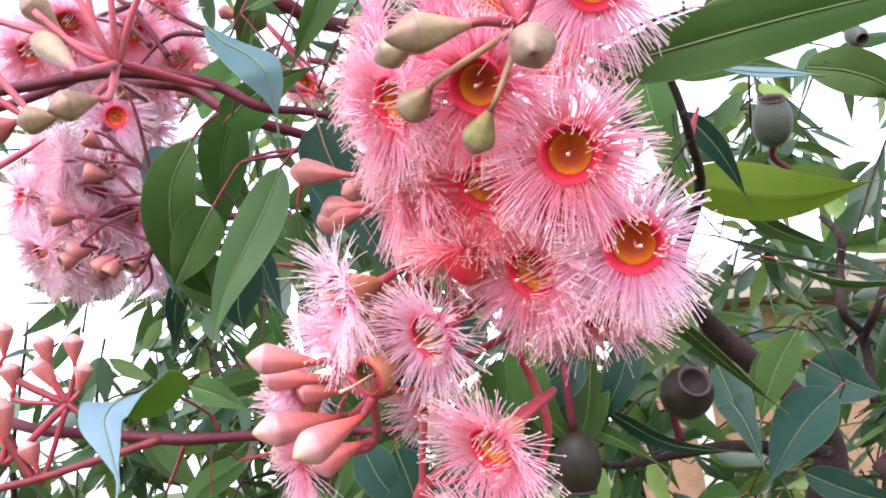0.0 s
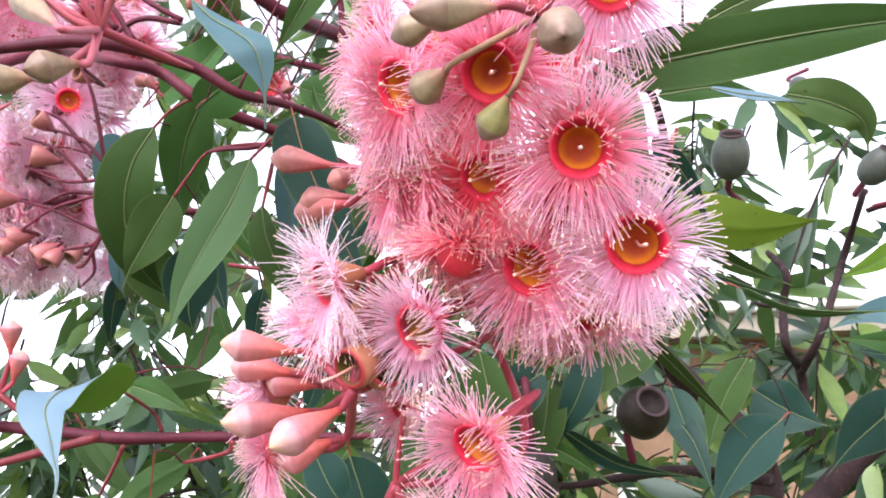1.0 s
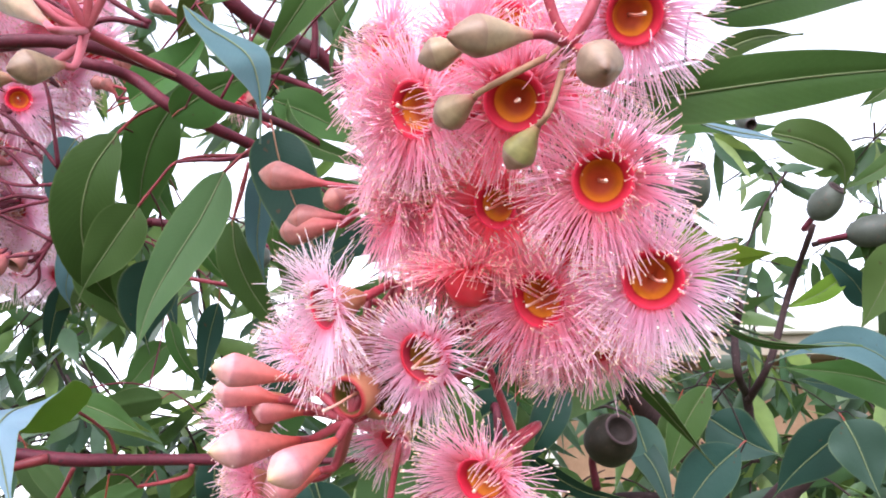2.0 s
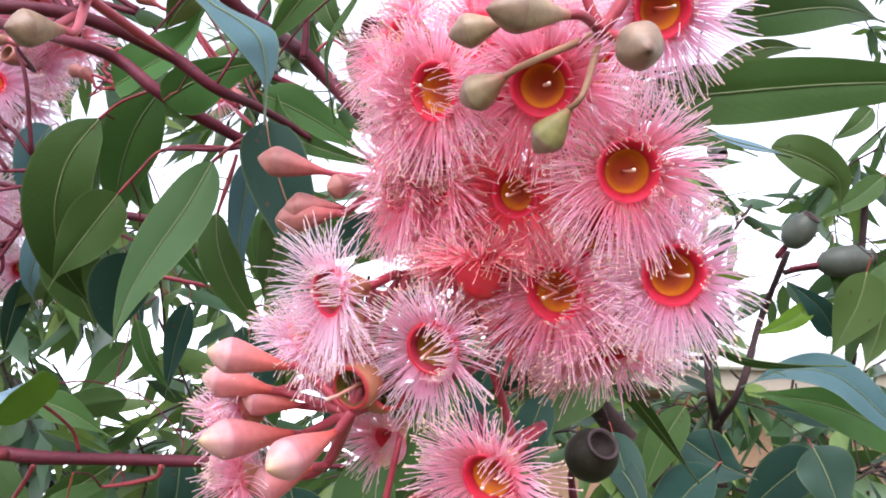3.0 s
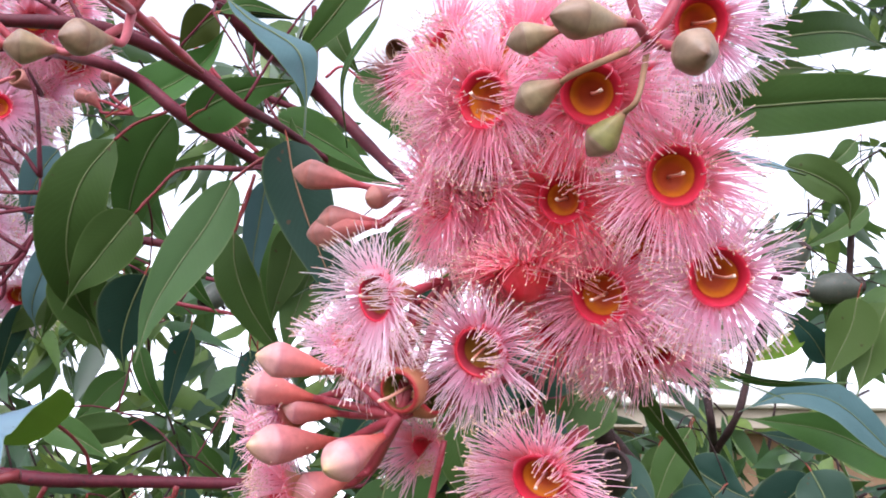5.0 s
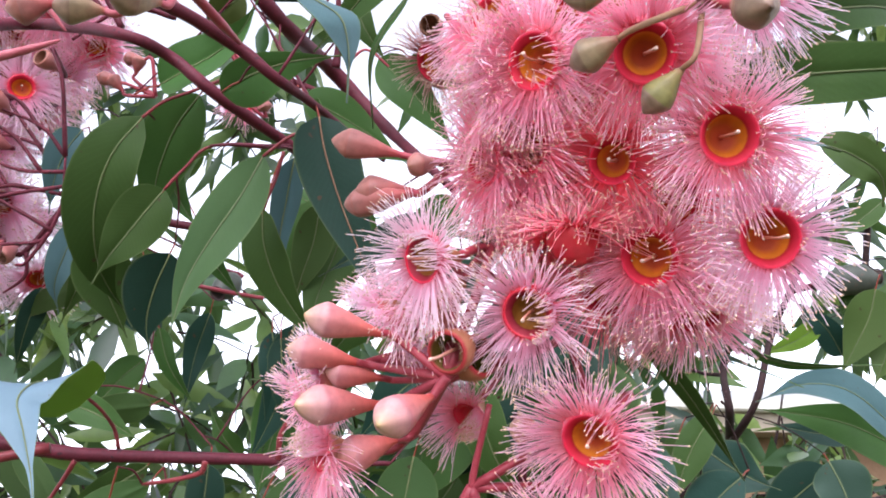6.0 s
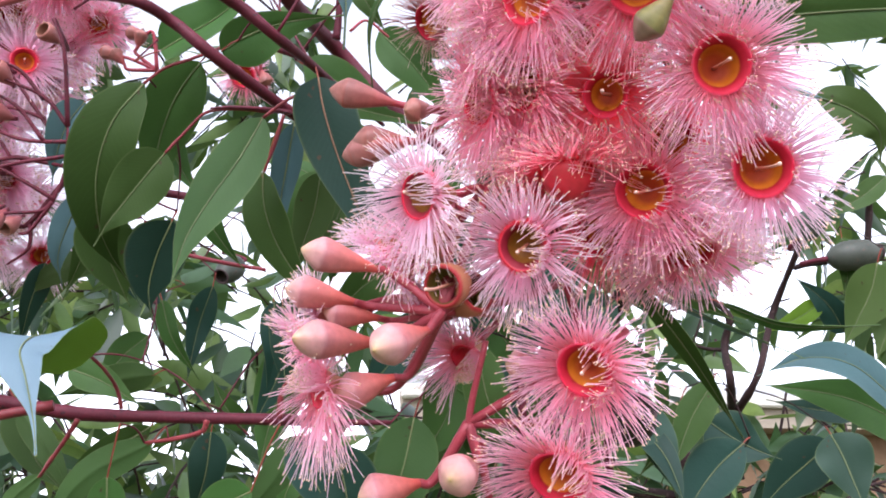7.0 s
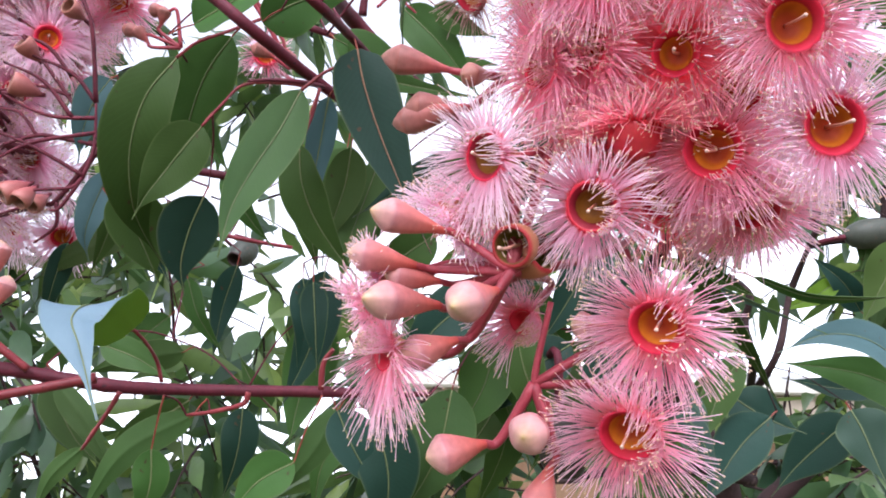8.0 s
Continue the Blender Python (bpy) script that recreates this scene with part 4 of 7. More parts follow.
leaf(lower_branch, ((-0.0164, 0.3773, 1.6176), (-0.0097, 0.3818, 1.5915), (-0.0103, 0.3973, 1.5620)), ((-0.2406, -0.9087, -0.3412), (0.0574, -0.9466, -0.3174)), 0.0272, stalk=(-0.0171, 0.3752, 1.6251), seed=65, top=LEAF_BLUE)
leaf(lower_branch, ((0.0185, 0.3765, 1.6295), (0.0127, 0.3855, 1.6010), (-0.0006, 0.4065, 1.5734)), ((-0.4017, -0.8615, -0.3104), (-0.1053, -0.8987, -0.4258)), 0.0277, stalk=(0.0208, 0.3728, 1.6383), seed=66, top=LEAF_PALE)
leaf(lower_branch, ((-0.0612, 0.4726, 1.6353), (-0.0624, 0.4790, 1.6133), (-0.0679, 0.4934, 1.5899)), ((-0.1343, -0.9132, -0.3848), (0.0432, -0.9116, -0.4089)), 0.0197, stalk=(-0.0602, 0.4694, 1.6439), seed=67, top=LEAF_BLUE)
leaf(lower_branch, ((-0.0232, 0.4532, 1.7066), (-0.0271, 0.4648, 1.6704), (-0.0414, 0.4894, 1.6336)), ((-0.2035, -0.9011, -0.3830), (-0.6271, -0.7499, -0.2107)), 0.0245, stalk=(-0.0217, 0.4503, 1.7142), seed=68, top=LEAF_BLUE)
leaf(lower_branch, ((-0.0320, 0.4384, 1.6949), (-0.0297, 0.4433, 1.6737), (-0.0265, 0.4544, 1.6497)), ((-0.6373, -0.7018, -0.3184), (-0.6785, -0.6655, -0.3110)), 0.0172, stalk=(-0.0327, 0.4363, 1.7023), seed=69, top=LEAF_BLUE)
leaf(lower_branch, ((-0.1311, 0.4650, 1.6642), (-0.1143, 0.4596, 1.6568), (-0.0943, 0.4591, 1.6446)), ((-0.2128, -0.9734, -0.0845), (-0.0726, -0.9800, 0.1852)), 0.0155, stalk=(-0.1379, 0.4661, 1.6692), seed=70)
leaf(lower_branch, ((0.0394, 0.3855, 1.6447), (0.0499, 0.3877, 1.6227), (0.0639, 0.3951, 1.5973)), ((-0.6975, -0.5451, -0.4651), (-0.8622, -0.1710, -0.4768)), 0.0186, stalk=(0.0354, 0.3840, 1.6540), seed=71)
leaf(lower_branch, ((-0.0405, 0.5185, 1.6433), (-0.0515, 0.5153, 1.6554), (-0.0609, 0.5151, 1.6735)), ((-0.1031, -0.9751, -0.1962), (-0.4109, -0.8240, -0.3902)), 0.0139, stalk=(-0.0365, 0.5193, 1.6389), seed=72)
leaf(lower_branch, ((0.0290, 0.3569, 1.6698), (0.0092, 0.3667, 1.6552), (-0.0070, 0.3851, 1.6341)), ((-0.3846, -0.8776, -0.2860), (-0.4419, -0.8696, -0.2203)), 0.0240, stalk=(0.0339, 0.3531, 1.6761), seed=73, top=LEAF_BLUE)
leaf(lower_branch, ((0.0155, 0.3824, 1.7049), (-0.0033, 0.3916, 1.6909), (-0.0199, 0.4093, 1.6720)), ((-0.3171, -0.8784, -0.3575), (-0.0401, -0.7998, -0.5990)), 0.0205, stalk=(0.0203, 0.3789, 1.7107), seed=74)
leaf(lower_branch, ((0.0759, 0.3694, 1.6505), (0.0533, 0.3803, 1.6366), (0.0330, 0.3998, 1.6157)), ((-0.4507, -0.8730, -0.1862), (-0.6078, -0.7895, 0.0850)), 0.0252, stalk=(0.0821, 0.3652, 1.6569), seed=75, top=LEAF_BLUE)
leaf(lower_branch, ((0.0591, 0.3994, 1.6482), (0.0477, 0.4100, 1.6187), (0.0282, 0.4340, 1.5922)), ((-0.4543, -0.8519, -0.2606), (-0.6017, -0.7858, -0.1428)), 0.0284, stalk=(0.0620, 0.3962, 1.6552), seed=76, top=LEAF_UNDER)
leaf(lower_branch, ((0.0497, 0.3600, 1.7163), (0.0375, 0.3665, 1.7033), (0.0225, 0.3792, 1.6911)), ((-0.3276, -0.8935, -0.3071), (-0.5100, -0.8560, -0.0849)), 0.0177, stalk=(0.0551, 0.3563, 1.7229), seed=77, top=LEAF_BLUE)
leaf(lower_branch, ((0.0335, 0.3691, 1.7378), (0.0062, 0.3776, 1.7295), (-0.0214, 0.3971, 1.7157)), ((-0.2927, -0.8851, -0.3618), (-0.4318, -0.9015, -0.0276)), 0.0193, stalk=(0.0403, 0.3657, 1.7420), seed=78, top=LEAF_BLUE)
leaf(lower_branch, ((0.0323, 0.3551, 1.7466), (0.0221, 0.3626, 1.7284), (0.0054, 0.3772, 1.7130)), ((-0.2584, -0.8941, -0.3657), (-0.2805, -0.8943, -0.3488)), 0.0210, stalk=(0.0356, 0.3524, 1.7525), seed=79)
leaf(lower_branch, ((0.1172, 0.3594, 1.6841), (0.0967, 0.3680, 1.6728), (0.0780, 0.3842, 1.6550)), ((-0.4276, -0.8895, -0.1608), (-0.3871, -0.8951, -0.2213)), 0.0216, stalk=(0.1218, 0.3566, 1.6889), seed=80, top=LEAF_BLUE)
leaf(lower_branch, ((-0.1270, 0.5615, 1.7594), (-0.1580, 0.5725, 1.7483), (-0.1886, 0.5965, 1.7316)), ((0.3641, 0.8892, 0.2770), (0.4843, 0.8748, -0.0127)), 0.0197, stalk=(-0.1220, 0.5588, 1.7631), seed=81)
leaf(lower_branch, ((-0.0916, 0.4938, 1.6684), (-0.1172, 0.5014, 1.6650), (-0.1448, 0.5181, 1.6587)), ((0.2659, 0.8125, 0.5189), (0.2096, 0.7358, 0.6439)), 0.0186, stalk=(-0.0859, 0.4913, 1.6710), seed=82)
leaf(lower_branch, ((-0.1350, 0.4689, 1.7421), (-0.1184, 0.4677, 1.7235), (-0.1010, 0.4739, 1.6995)), ((-0.0804, -0.9827, -0.1669), (-0.0130, -0.9934, -0.1137)), 0.0227, stalk=(-0.1394, 0.4683, 1.7491), seed=83, top=LEAF_BLUE)
leaf(lower_branch, ((-0.0919, 0.5195, 1.7182), (-0.0839, 0.5219, 1.6958), (-0.0668, 0.5291, 1.6734)), ((-0.4785, -0.7738, -0.4149), (-0.6017, -0.6548, -0.4574)), 0.0141, stalk=(-0.0957, 0.5181, 1.7267), seed=85)
leaf(lower_branch, ((-0.0341, 0.4585, 1.7033), (-0.0284, 0.4653, 1.6746), (-0.0332, 0.4831, 1.6429)), ((-0.1356, -0.9217, -0.3636), (0.2449, -0.9061, -0.3450)), 0.0219, stalk=(-0.0343, 0.4560, 1.7112), seed=86, top=LEAF_BLUE)
leaf(lower_branch, ((-0.0153, 0.4266, 1.6214), (-0.0270, 0.4354, 1.6025), (-0.0283, 0.4493, 1.5770)), ((-0.5999, -0.7740, -0.2027), (-0.8196, -0.5722, -0.0294)), 0.0160, stalk=(-0.0132, 0.4232, 1.6295), seed=87)
leaf(lower_branch, ((-0.0324, 0.3784, 1.6203), (-0.0243, 0.3793, 1.6028), (-0.0104, 0.3859, 1.5851)), ((0.1166, -0.9855, -0.1233), (0.0838, -0.9861, -0.1434)), 0.0199, stalk=(-0.0358, 0.3773, 1.6274), seed=88, top=LEAF_BLUE)
leaf(lower_branch, ((0.0586, 0.3542, 1.7640), (0.0571, 0.3623, 1.7357), (0.0481, 0.3821, 1.7070)), ((-0.3556, -0.8684, -0.3457), (0.0404, -0.9021, -0.4296)), 0.0222, stalk=(0.0596, 0.3515, 1.7713), seed=89, top=LEAF_BLUE)
leaf(lower_branch, ((0.0775, 0.3534, 1.7205), (0.0714, 0.3611, 1.6984), (0.0604, 0.3781, 1.6771)), ((-0.4119, -0.8567, -0.3105), (-0.4617, -0.8408, -0.2828)), 0.0193, stalk=(0.0799, 0.3501, 1.7281), seed=90)
leaf(lower_branch, ((0.0883, 0.3518, 1.7007), (0.0770, 0.3620, 1.6755), (0.0638, 0.3826, 1.6493)), ((-0.4475, -0.8492, -0.2804), (-0.5721, -0.7976, -0.1913)), 0.0236, stalk=(0.0917, 0.3477, 1.7093), seed=91, top=LEAF_BLUE)
leaf(lower_branch, ((0.0559, 0.3775, 1.6809), (0.0689, 0.3773, 1.6616), (0.0913, 0.3797, 1.6446)), ((-0.3170, -0.8820, -0.3488), (-0.3118, -0.8857, -0.3440)), 0.0182, stalk=(0.0502, 0.3771, 1.6884), seed=92)
leaf(lower_branch, ((0.0435, 0.3802, 1.6544), (0.0372, 0.3880, 1.6307), (0.0254, 0.4059, 1.6078)), ((-0.4286, -0.8548, -0.2927), (-0.7348, -0.6735, -0.0810)), 0.0273, stalk=(0.0462, 0.3763, 1.6631), seed=93)
leaf(lower_branch, ((0.0602, 0.4041, 1.6352), (0.0569, 0.4119, 1.6068), (0.0479, 0.4320, 1.5781)), ((-0.4530, -0.8399, -0.2988), (-0.1386, -0.9079, -0.3956)), 0.0210, stalk=(0.0618, 0.4006, 1.6442), seed=94)
leaf(lower_branch, ((0.0657, 0.3549, 1.6978), (0.0518, 0.3640, 1.6814), (0.0453, 0.3786, 1.6577)), ((-0.4282, -0.8596, -0.2789), (-0.6183, -0.7756, -0.1272)), 0.0177, stalk=(0.0684, 0.3519, 1.7044), seed=95, top=LEAF_BLUE)
leaf(lower_branch, ((0.1008, 0.3689, 1.6569), (0.0920, 0.3768, 1.6353), (0.0807, 0.3942, 1.6135)), ((-0.5313, -0.8190, -0.2168), (-0.5308, -0.8192, -0.2171)), 0.0182, stalk=(0.1037, 0.3654, 1.6647), seed=96, top=LEAF_BLUE)

leaf(lower_branch, ((-0.0854, 0.6255, 1.7662), (-0.1073, 0.6280, 1.7697), (-0.1283, 0.6326, 1.7652), (-0.1516, 0.6397, 1.7493)), ((-0.0619, -0.9897, 0.1289), (0.0526, -0.9986, -0.0094)), 0.0257, stalk=(-0.0784, 0.6261, 1.7634), seed=97, top=LEAF_FRESH, drip=0.1)
leaf(lower_branch, ((-0.1622, 0.6395, 1.7788), (-0.1725, 0.6462, 1.7663), (-0.1843, 0.6530, 1.7512), (-0.1923, 0.6598, 1.7357)), ((0.0589, -0.9975, 0.0383), (0.1217, -0.9900, -0.0707)), 0.0256, stalk=(-0.1590, 0.6376, 1.7850), seed=98, top=LEAF_FRESH, drip=0.1)
leaf(lower_branch, ((-0.1000, 0.6185, 1.7212), (-0.1131, 0.6215, 1.7091), (-0.1237, 0.6244, 1.6954), (-0.1370, 0.6263, 1.6835)), ((-0.0338, -0.9938, 0.1060), (0.2025, -0.9792, -0.0118)), 0.0229, stalk=(-0.0947, 0.6172, 1.7261), seed=99, top=LEAF_TOP, drip=0.1)

right_branch = thing("leafy_branch", (0.2612, 0.4632, 1.5540), "brown gum branch with glossy leaves and seed capsules", "branch", "gum branches")
tube("stem", ((0.2592, 0.5213, 1.5289), (0.2625, 0.5070, 1.5856), (0.2418, 0.4904, 1.6175), (0.2175, 0.4970, 1.6475), (0.1818, 0.4716, 1.6730), (0.1403, 0.3976, 1.6927), (0.1302, 0.3308, 1.7154), (0.1074, 0.2791, 1.7232), (0.0949, 0.2602, 1.7409), (0.0814, 0.2546, 1.7470)), (0.01098, 0.00988, 0.00861, 0.00808, 0.00668, 0.00420, 0.00256, 0.00176, 0.00146, 0.00102), BARK, right_branch, "dark brown limb", sides=12, knots=0.12)
tube("twig", ((0.1077, 0.2793, 1.7221), (0.1096, 0.2776, 1.7283), (0.1118, 0.2761, 1.7334)), (0.00132, 0.00110, 0.00066), STALK, right_branch)
tube("twig", ((0.0949, 0.2603, 1.7405), (0.0890, 0.2596, 1.7452), (0.0828, 0.2600, 1.7459)), (0.00104, 0.00083, 0.00063), STALK, right_branch)
tube("twig", ((0.2179, 0.4267, 1.5908), (0.1663, 0.4289, 1.5993), (0.1354, 0.4318, 1.5981), (0.0982, 0.4355, 1.5960), (0.0839, 0.4337, 1.6080)), (0.00369, 0.00307, 0.00246, 0.00184, 0.00123), BARK, right_branch, sides=10, knots=0.15)
tube("twig", ((0.3113, 0.5245, 1.6132), (0.3126, 0.5232, 1.6573), (0.2652, 0.4628, 1.6694), (0.2804, 0.4806, 1.6995), (0.2812, 0.4722, 1.7184), (0.2848, 0.4938, 1.7395)), (0.00322, 0.00329, 0.00273, 0.00269, 0.00249, 0.00201), BARK, right_branch, knots=0.22)
tube("twig", ((0.3046, 0.5106, 1.6563), (0.3034, 0.4781, 1.6805), (0.3400, 0.4929, 1.7301), (0.3283, 0.4420, 1.7669)), (0.00280, 0.00249, 0.00245, 0.00190), BARK, right_branch, knots=0.22)
tube("twig", ((0.2952, 0.5022, 1.7024), (0.2842, 0.5045, 1.7032), (0.2744, 0.5059, 1.7061)), (0.00161, 0.00141, 0.00121), BARK, right_branch)
tube("limb", ((0.4716, 0.5987, 1.6365), (0.4426, 0.6126, 1.6111), (0.4123, 0.6264, 1.5871), (0.3790, 0.6441, 1.5521)), (0.00580, 0.00821, 0.01015, 0.01159), BARK, right_branch, sides=12, knots=0.15)
tube("twig", ((0.2548, 0.4985, 1.6220), (0.2609, 0.5035, 1.6000), (0.2533, 0.5128, 1.5651), (0.2438, 0.5196, 1.5412)), (0.00586, 0.00549, 0.00622, 0.00659), BARK, right_branch, sides=10, knots=0.15)
tube("twig", ((0.4441, 0.5179, 1.7044), (0.4445, 0.5023, 1.7472), (0.4445, 0.4836, 1.7986), (0.4439, 0.4714, 1.8329)), (0.00363, 0.00318, 0.00272, 0.00272), BARK, right_branch, knots=0.15)
tube("twig", ((0.3907, 0.4788, 1.7711), (0.3745, 0.4850, 1.7695), (0.3657, 0.4888, 1.7674)), (0.00216, 0.00216, 0.00216), BARK, right_branch)
leaf(right_branch, ((0.0430, 0.1940, 1.7106), (0.0986, 0.1748, 1.7142), (0.1570, 0.1699, 1.7205)), ((-0.1411, -0.8655, -0.4807), (-0.1411, -0.8655, -0.4807)), 0.0168, stalk=(0.0365, 0.1954, 1.7115), seed=110, full=0.6)
leaf(right_branch, ((0.0839, 0.1961, 1.7449), (0.1301, 0.1977, 1.7601), (0.1740, 0.2141, 1.7734)), ((0.3197, -0.8019, -0.5048), (0.3197, -0.8019, -0.5048)), 0.0143, stalk=(0.0777, 0.1949, 1.7444), seed=111)
leaf(right_branch, ((0.0846, 0.2023, 1.7334), (0.1020, 0.1994, 1.7410), (0.1242, 0.2032, 1.7471)), ((0.1357, -0.9222, -0.3621), (0.2213, -0.7632, -0.6071)), 0.0069, stalk=(0.0784, 0.2022, 1.7327), seed=112, top=LEAF_FRESH)
leaf(right_branch, ((0.1003, 0.2656, 1.7422), (0.1238, 0.2607, 1.7431), (0.1525, 0.2645, 1.7394)), ((-0.0543, -0.8987, -0.4352), (-0.0466, -0.9825, -0.1804)), 0.0087, stalk=(0.0937, 0.2659, 1.7439), seed=113)
leaf(right_branch, ((0.0995, 0.2289, 1.7260), (0.1112, 0.2290, 1.7239), (0.1227, 0.2285, 1.7223), (0.1337, 0.2282, 1.7206)), ((-0.4786, -0.6956, 0.5359), (-0.5145, -0.6544, 0.5541)), 0.0065, seed=114, top=LEAF_SHEEN, drip=0.04)
leaf(right_branch, ((0.1315, 0.2346, 1.7272), (0.1474, 0.2347, 1.7244), (0.1597, 0.2351, 1.7176), (0.1637, 0.2407, 1.7079)), ((-0.6853, -0.7283, -0.0036), (-0.7929, -0.5782, -0.1923)), 0.0155, seed=216, top=LEAF_FRESH, drip=0.06)
leaf(right_branch, ((0.1530, 0.4001, 1.7427), (0.2096, 0.3976, 1.7278), (0.2677, 0.4013, 1.7348)), ((0.0122, 0.9450, 0.3267), (0.0413, 0.7014, 0.7116)), 0.0320, stalk=(0.1461, 0.4000, 1.7446), seed=115, top=LEAF_LIME, under=LEAF_LIME)
leaf(right_branch, ((0.1385, 0.3495, 1.7621), (0.1530, 0.3501, 1.7409), (0.1680, 0.3595, 1.7149)), ((-0.6013, -0.6218, -0.5019), (-0.7737, -0.3132, -0.5507)), 0.0135, stalk=(0.1338, 0.3480, 1.7710), seed=116, top=LEAF_BLUE)
leaf(right_branch, ((0.1189, 0.3435, 1.7926), (0.1239, 0.3489, 1.7582), (0.1412, 0.3601, 1.7206)), ((-0.3755, -0.8748, -0.3062), (0.0092, -0.9764, -0.2157)), 0.0234, stalk=(0.1166, 0.3418, 1.8020), seed=117)
leaf(right_branch, ((0.1082, 0.3634, 1.7994), (0.1222, 0.3661, 1.7715), (0.1449, 0.3752, 1.7423)), ((-0.3306, -0.8651, -0.3772), (-0.0368, -0.9761, -0.2140)), 0.0234, stalk=(0.1036, 0.3620, 1.8082), seed=118, top=LEAF_BLUE)
leaf(right_branch, ((0.4031, 0.4469, 1.6438), (0.3618, 0.4477, 1.6799), (0.3284, 0.4571, 1.6880), (0.2974, 0.4732, 1.6775)), ((-0.2218, -0.9731, 0.0621), (-0.2218, -0.9731, 0.0621)), 0.0272, seed=119, top=LEAF_SHEEN_THIN)
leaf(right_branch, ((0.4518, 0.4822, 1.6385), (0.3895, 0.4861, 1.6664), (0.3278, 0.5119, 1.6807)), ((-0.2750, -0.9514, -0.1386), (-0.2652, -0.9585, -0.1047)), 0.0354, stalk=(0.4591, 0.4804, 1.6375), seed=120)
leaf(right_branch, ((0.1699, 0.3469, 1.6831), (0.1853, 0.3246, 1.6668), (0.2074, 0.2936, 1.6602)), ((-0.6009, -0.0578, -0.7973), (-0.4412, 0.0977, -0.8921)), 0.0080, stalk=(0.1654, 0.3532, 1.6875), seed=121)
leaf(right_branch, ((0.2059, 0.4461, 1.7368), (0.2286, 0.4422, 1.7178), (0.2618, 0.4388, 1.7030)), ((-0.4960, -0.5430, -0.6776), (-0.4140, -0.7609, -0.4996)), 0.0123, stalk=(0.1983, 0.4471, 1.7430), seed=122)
leaf(right_branch, ((0.1837, 0.4201, 1.7120), (0.2306, 0.4189, 1.6951), (0.2888, 0.4202, 1.6772)), ((-0.3123, -0.1718, -0.9343), (-0.3082, 0.2279, -0.9236)), 0.0071, stalk=(0.1779, 0.4202, 1.7154), seed=123, top=LEAF_SHEEN)
leaf(right_branch, ((0.0768, 0.2847, 1.6673), (0.1068, 0.2950, 1.6408), (0.1432, 0.3172, 1.6140)), ((-0.5450, -0.2295, -0.8064), (-0.4375, -0.4284, -0.7906)), 0.0086, stalk=(0.0724, 0.2826, 1.6725), seed=124)
leaf(right_branch, ((0.1234, 0.3765, 1.6768), (0.1173, 0.3791, 1.6655), (0.1090, 0.3824, 1.6515), (0.0969, 0.3866, 1.6323)), ((-0.2652, -0.9623, -0.0611), (-0.2375, -0.9610, 0.1417)), 0.0436, stalk=(0.1256, 0.3743, 1.6839), seed=125, top=LEAF_UNDER, full=0.7, drip=0.06)
leaf(right_branch, ((0.2135, 0.3999, 1.6227), (0.2004, 0.4076, 1.6111), (0.1876, 0.4140, 1.5955), (0.1736, 0.4195, 1.5747)), ((-0.6053, -0.7778, -0.1692), (-0.4852, -0.8608, -0.1539)), 0.0283, stalk=(0.2200, 0.4017, 1.6261), seed=126, top=LEAF_BLUE, drip=0.08, full=0.8)
leaf(right_branch, ((0.2257, 0.4419, 1.6410), (0.2359, 0.4368, 1.6315), (0.2466, 0.4305, 1.6233), (0.2585, 0.4223, 1.6164)), ((-0.5609, -0.8245, 0.0751), (-0.6272, -0.7788, 0.0071)), 0.0323, stalk=(0.2228, 0.4438, 1.6440), seed=127, top=LEAF_BLUE, drip=0.1)
leaf(right_branch, ((0.3379, 0.4599, 1.6368), (0.3420, 0.4575, 1.6219), (0.3453, 0.4557, 1.6034), (0.3485, 0.4531, 1.5836)), ((-0.5407, -0.8334, -0.1143), (-0.6415, -0.7449, -0.1833)), 0.0360, stalk=(0.3358, 0.4612, 1.6423), seed=128, top=LEAF_TEAL, drip=0.1)
leaf(right_branch, ((0.1522, 0.3984, 1.6417), (0.1558, 0.3972, 1.6249), (0.1592, 0.3955, 1.6090), (0.1614, 0.3937, 1.5944)), ((-0.2014, -0.9364, -0.2875), (-0.3281, -0.9063, -0.2666)), 0.0195, stalk=(0.1509, 0.3987, 1.6471), seed=129, top=LEAF_TEAL, drip=0.1)
leaf(right_branch, ((0.1942, 0.4237, 1.6489), (0.1855, 0.4304, 1.6277), (0.1735, 0.4470, 1.6071)), ((-0.5842, -0.7991, -0.1417), (-0.3312, -0.8901, -0.3130)), 0.0135, stalk=(0.1973, 0.4203, 1.6567), seed=130)
leaf(right_branch, ((0.1971, 0.3965, 1.6550), (0.1864, 0.4037, 1.6381), (0.1789, 0.4081, 1.6219), (0.1731, 0.4108, 1.6062)), ((-0.4693, -0.8761, 0.1103), (-0.2503, -0.9618, 0.1108)), 0.0191, stalk=(0.1992, 0.3948, 1.6600), seed=131, drip=0.1)
leaf(right_branch, ((0.3596, 0.4813, 1.6339), (0.3481, 0.5002, 1.6193), (0.3365, 0.5177, 1.6040), (0.3247, 0.5342, 1.5848)), ((-0.7996, -0.5997, -0.0312), (-0.7261, -0.6833, -0.0768)), 0.0363, stalk=(0.3632, 0.4769, 1.6373), seed=132, top=LEAF_BLUE, drip=0.1)
leaf(right_branch, ((0.3817, 0.4297, 1.7521), (0.3794, 0.4389, 1.7328), (0.3739, 0.4498, 1.7157), (0.3655, 0.4638, 1.6938)), ((-0.5146, -0.8559, -0.0509), (-0.5428, -0.8283, 0.1388)), 0.0336, stalk=(0.3830, 0.4245, 1.7616), seed=221, top=LEAF_FRESH, under=LEAF_FRESH)
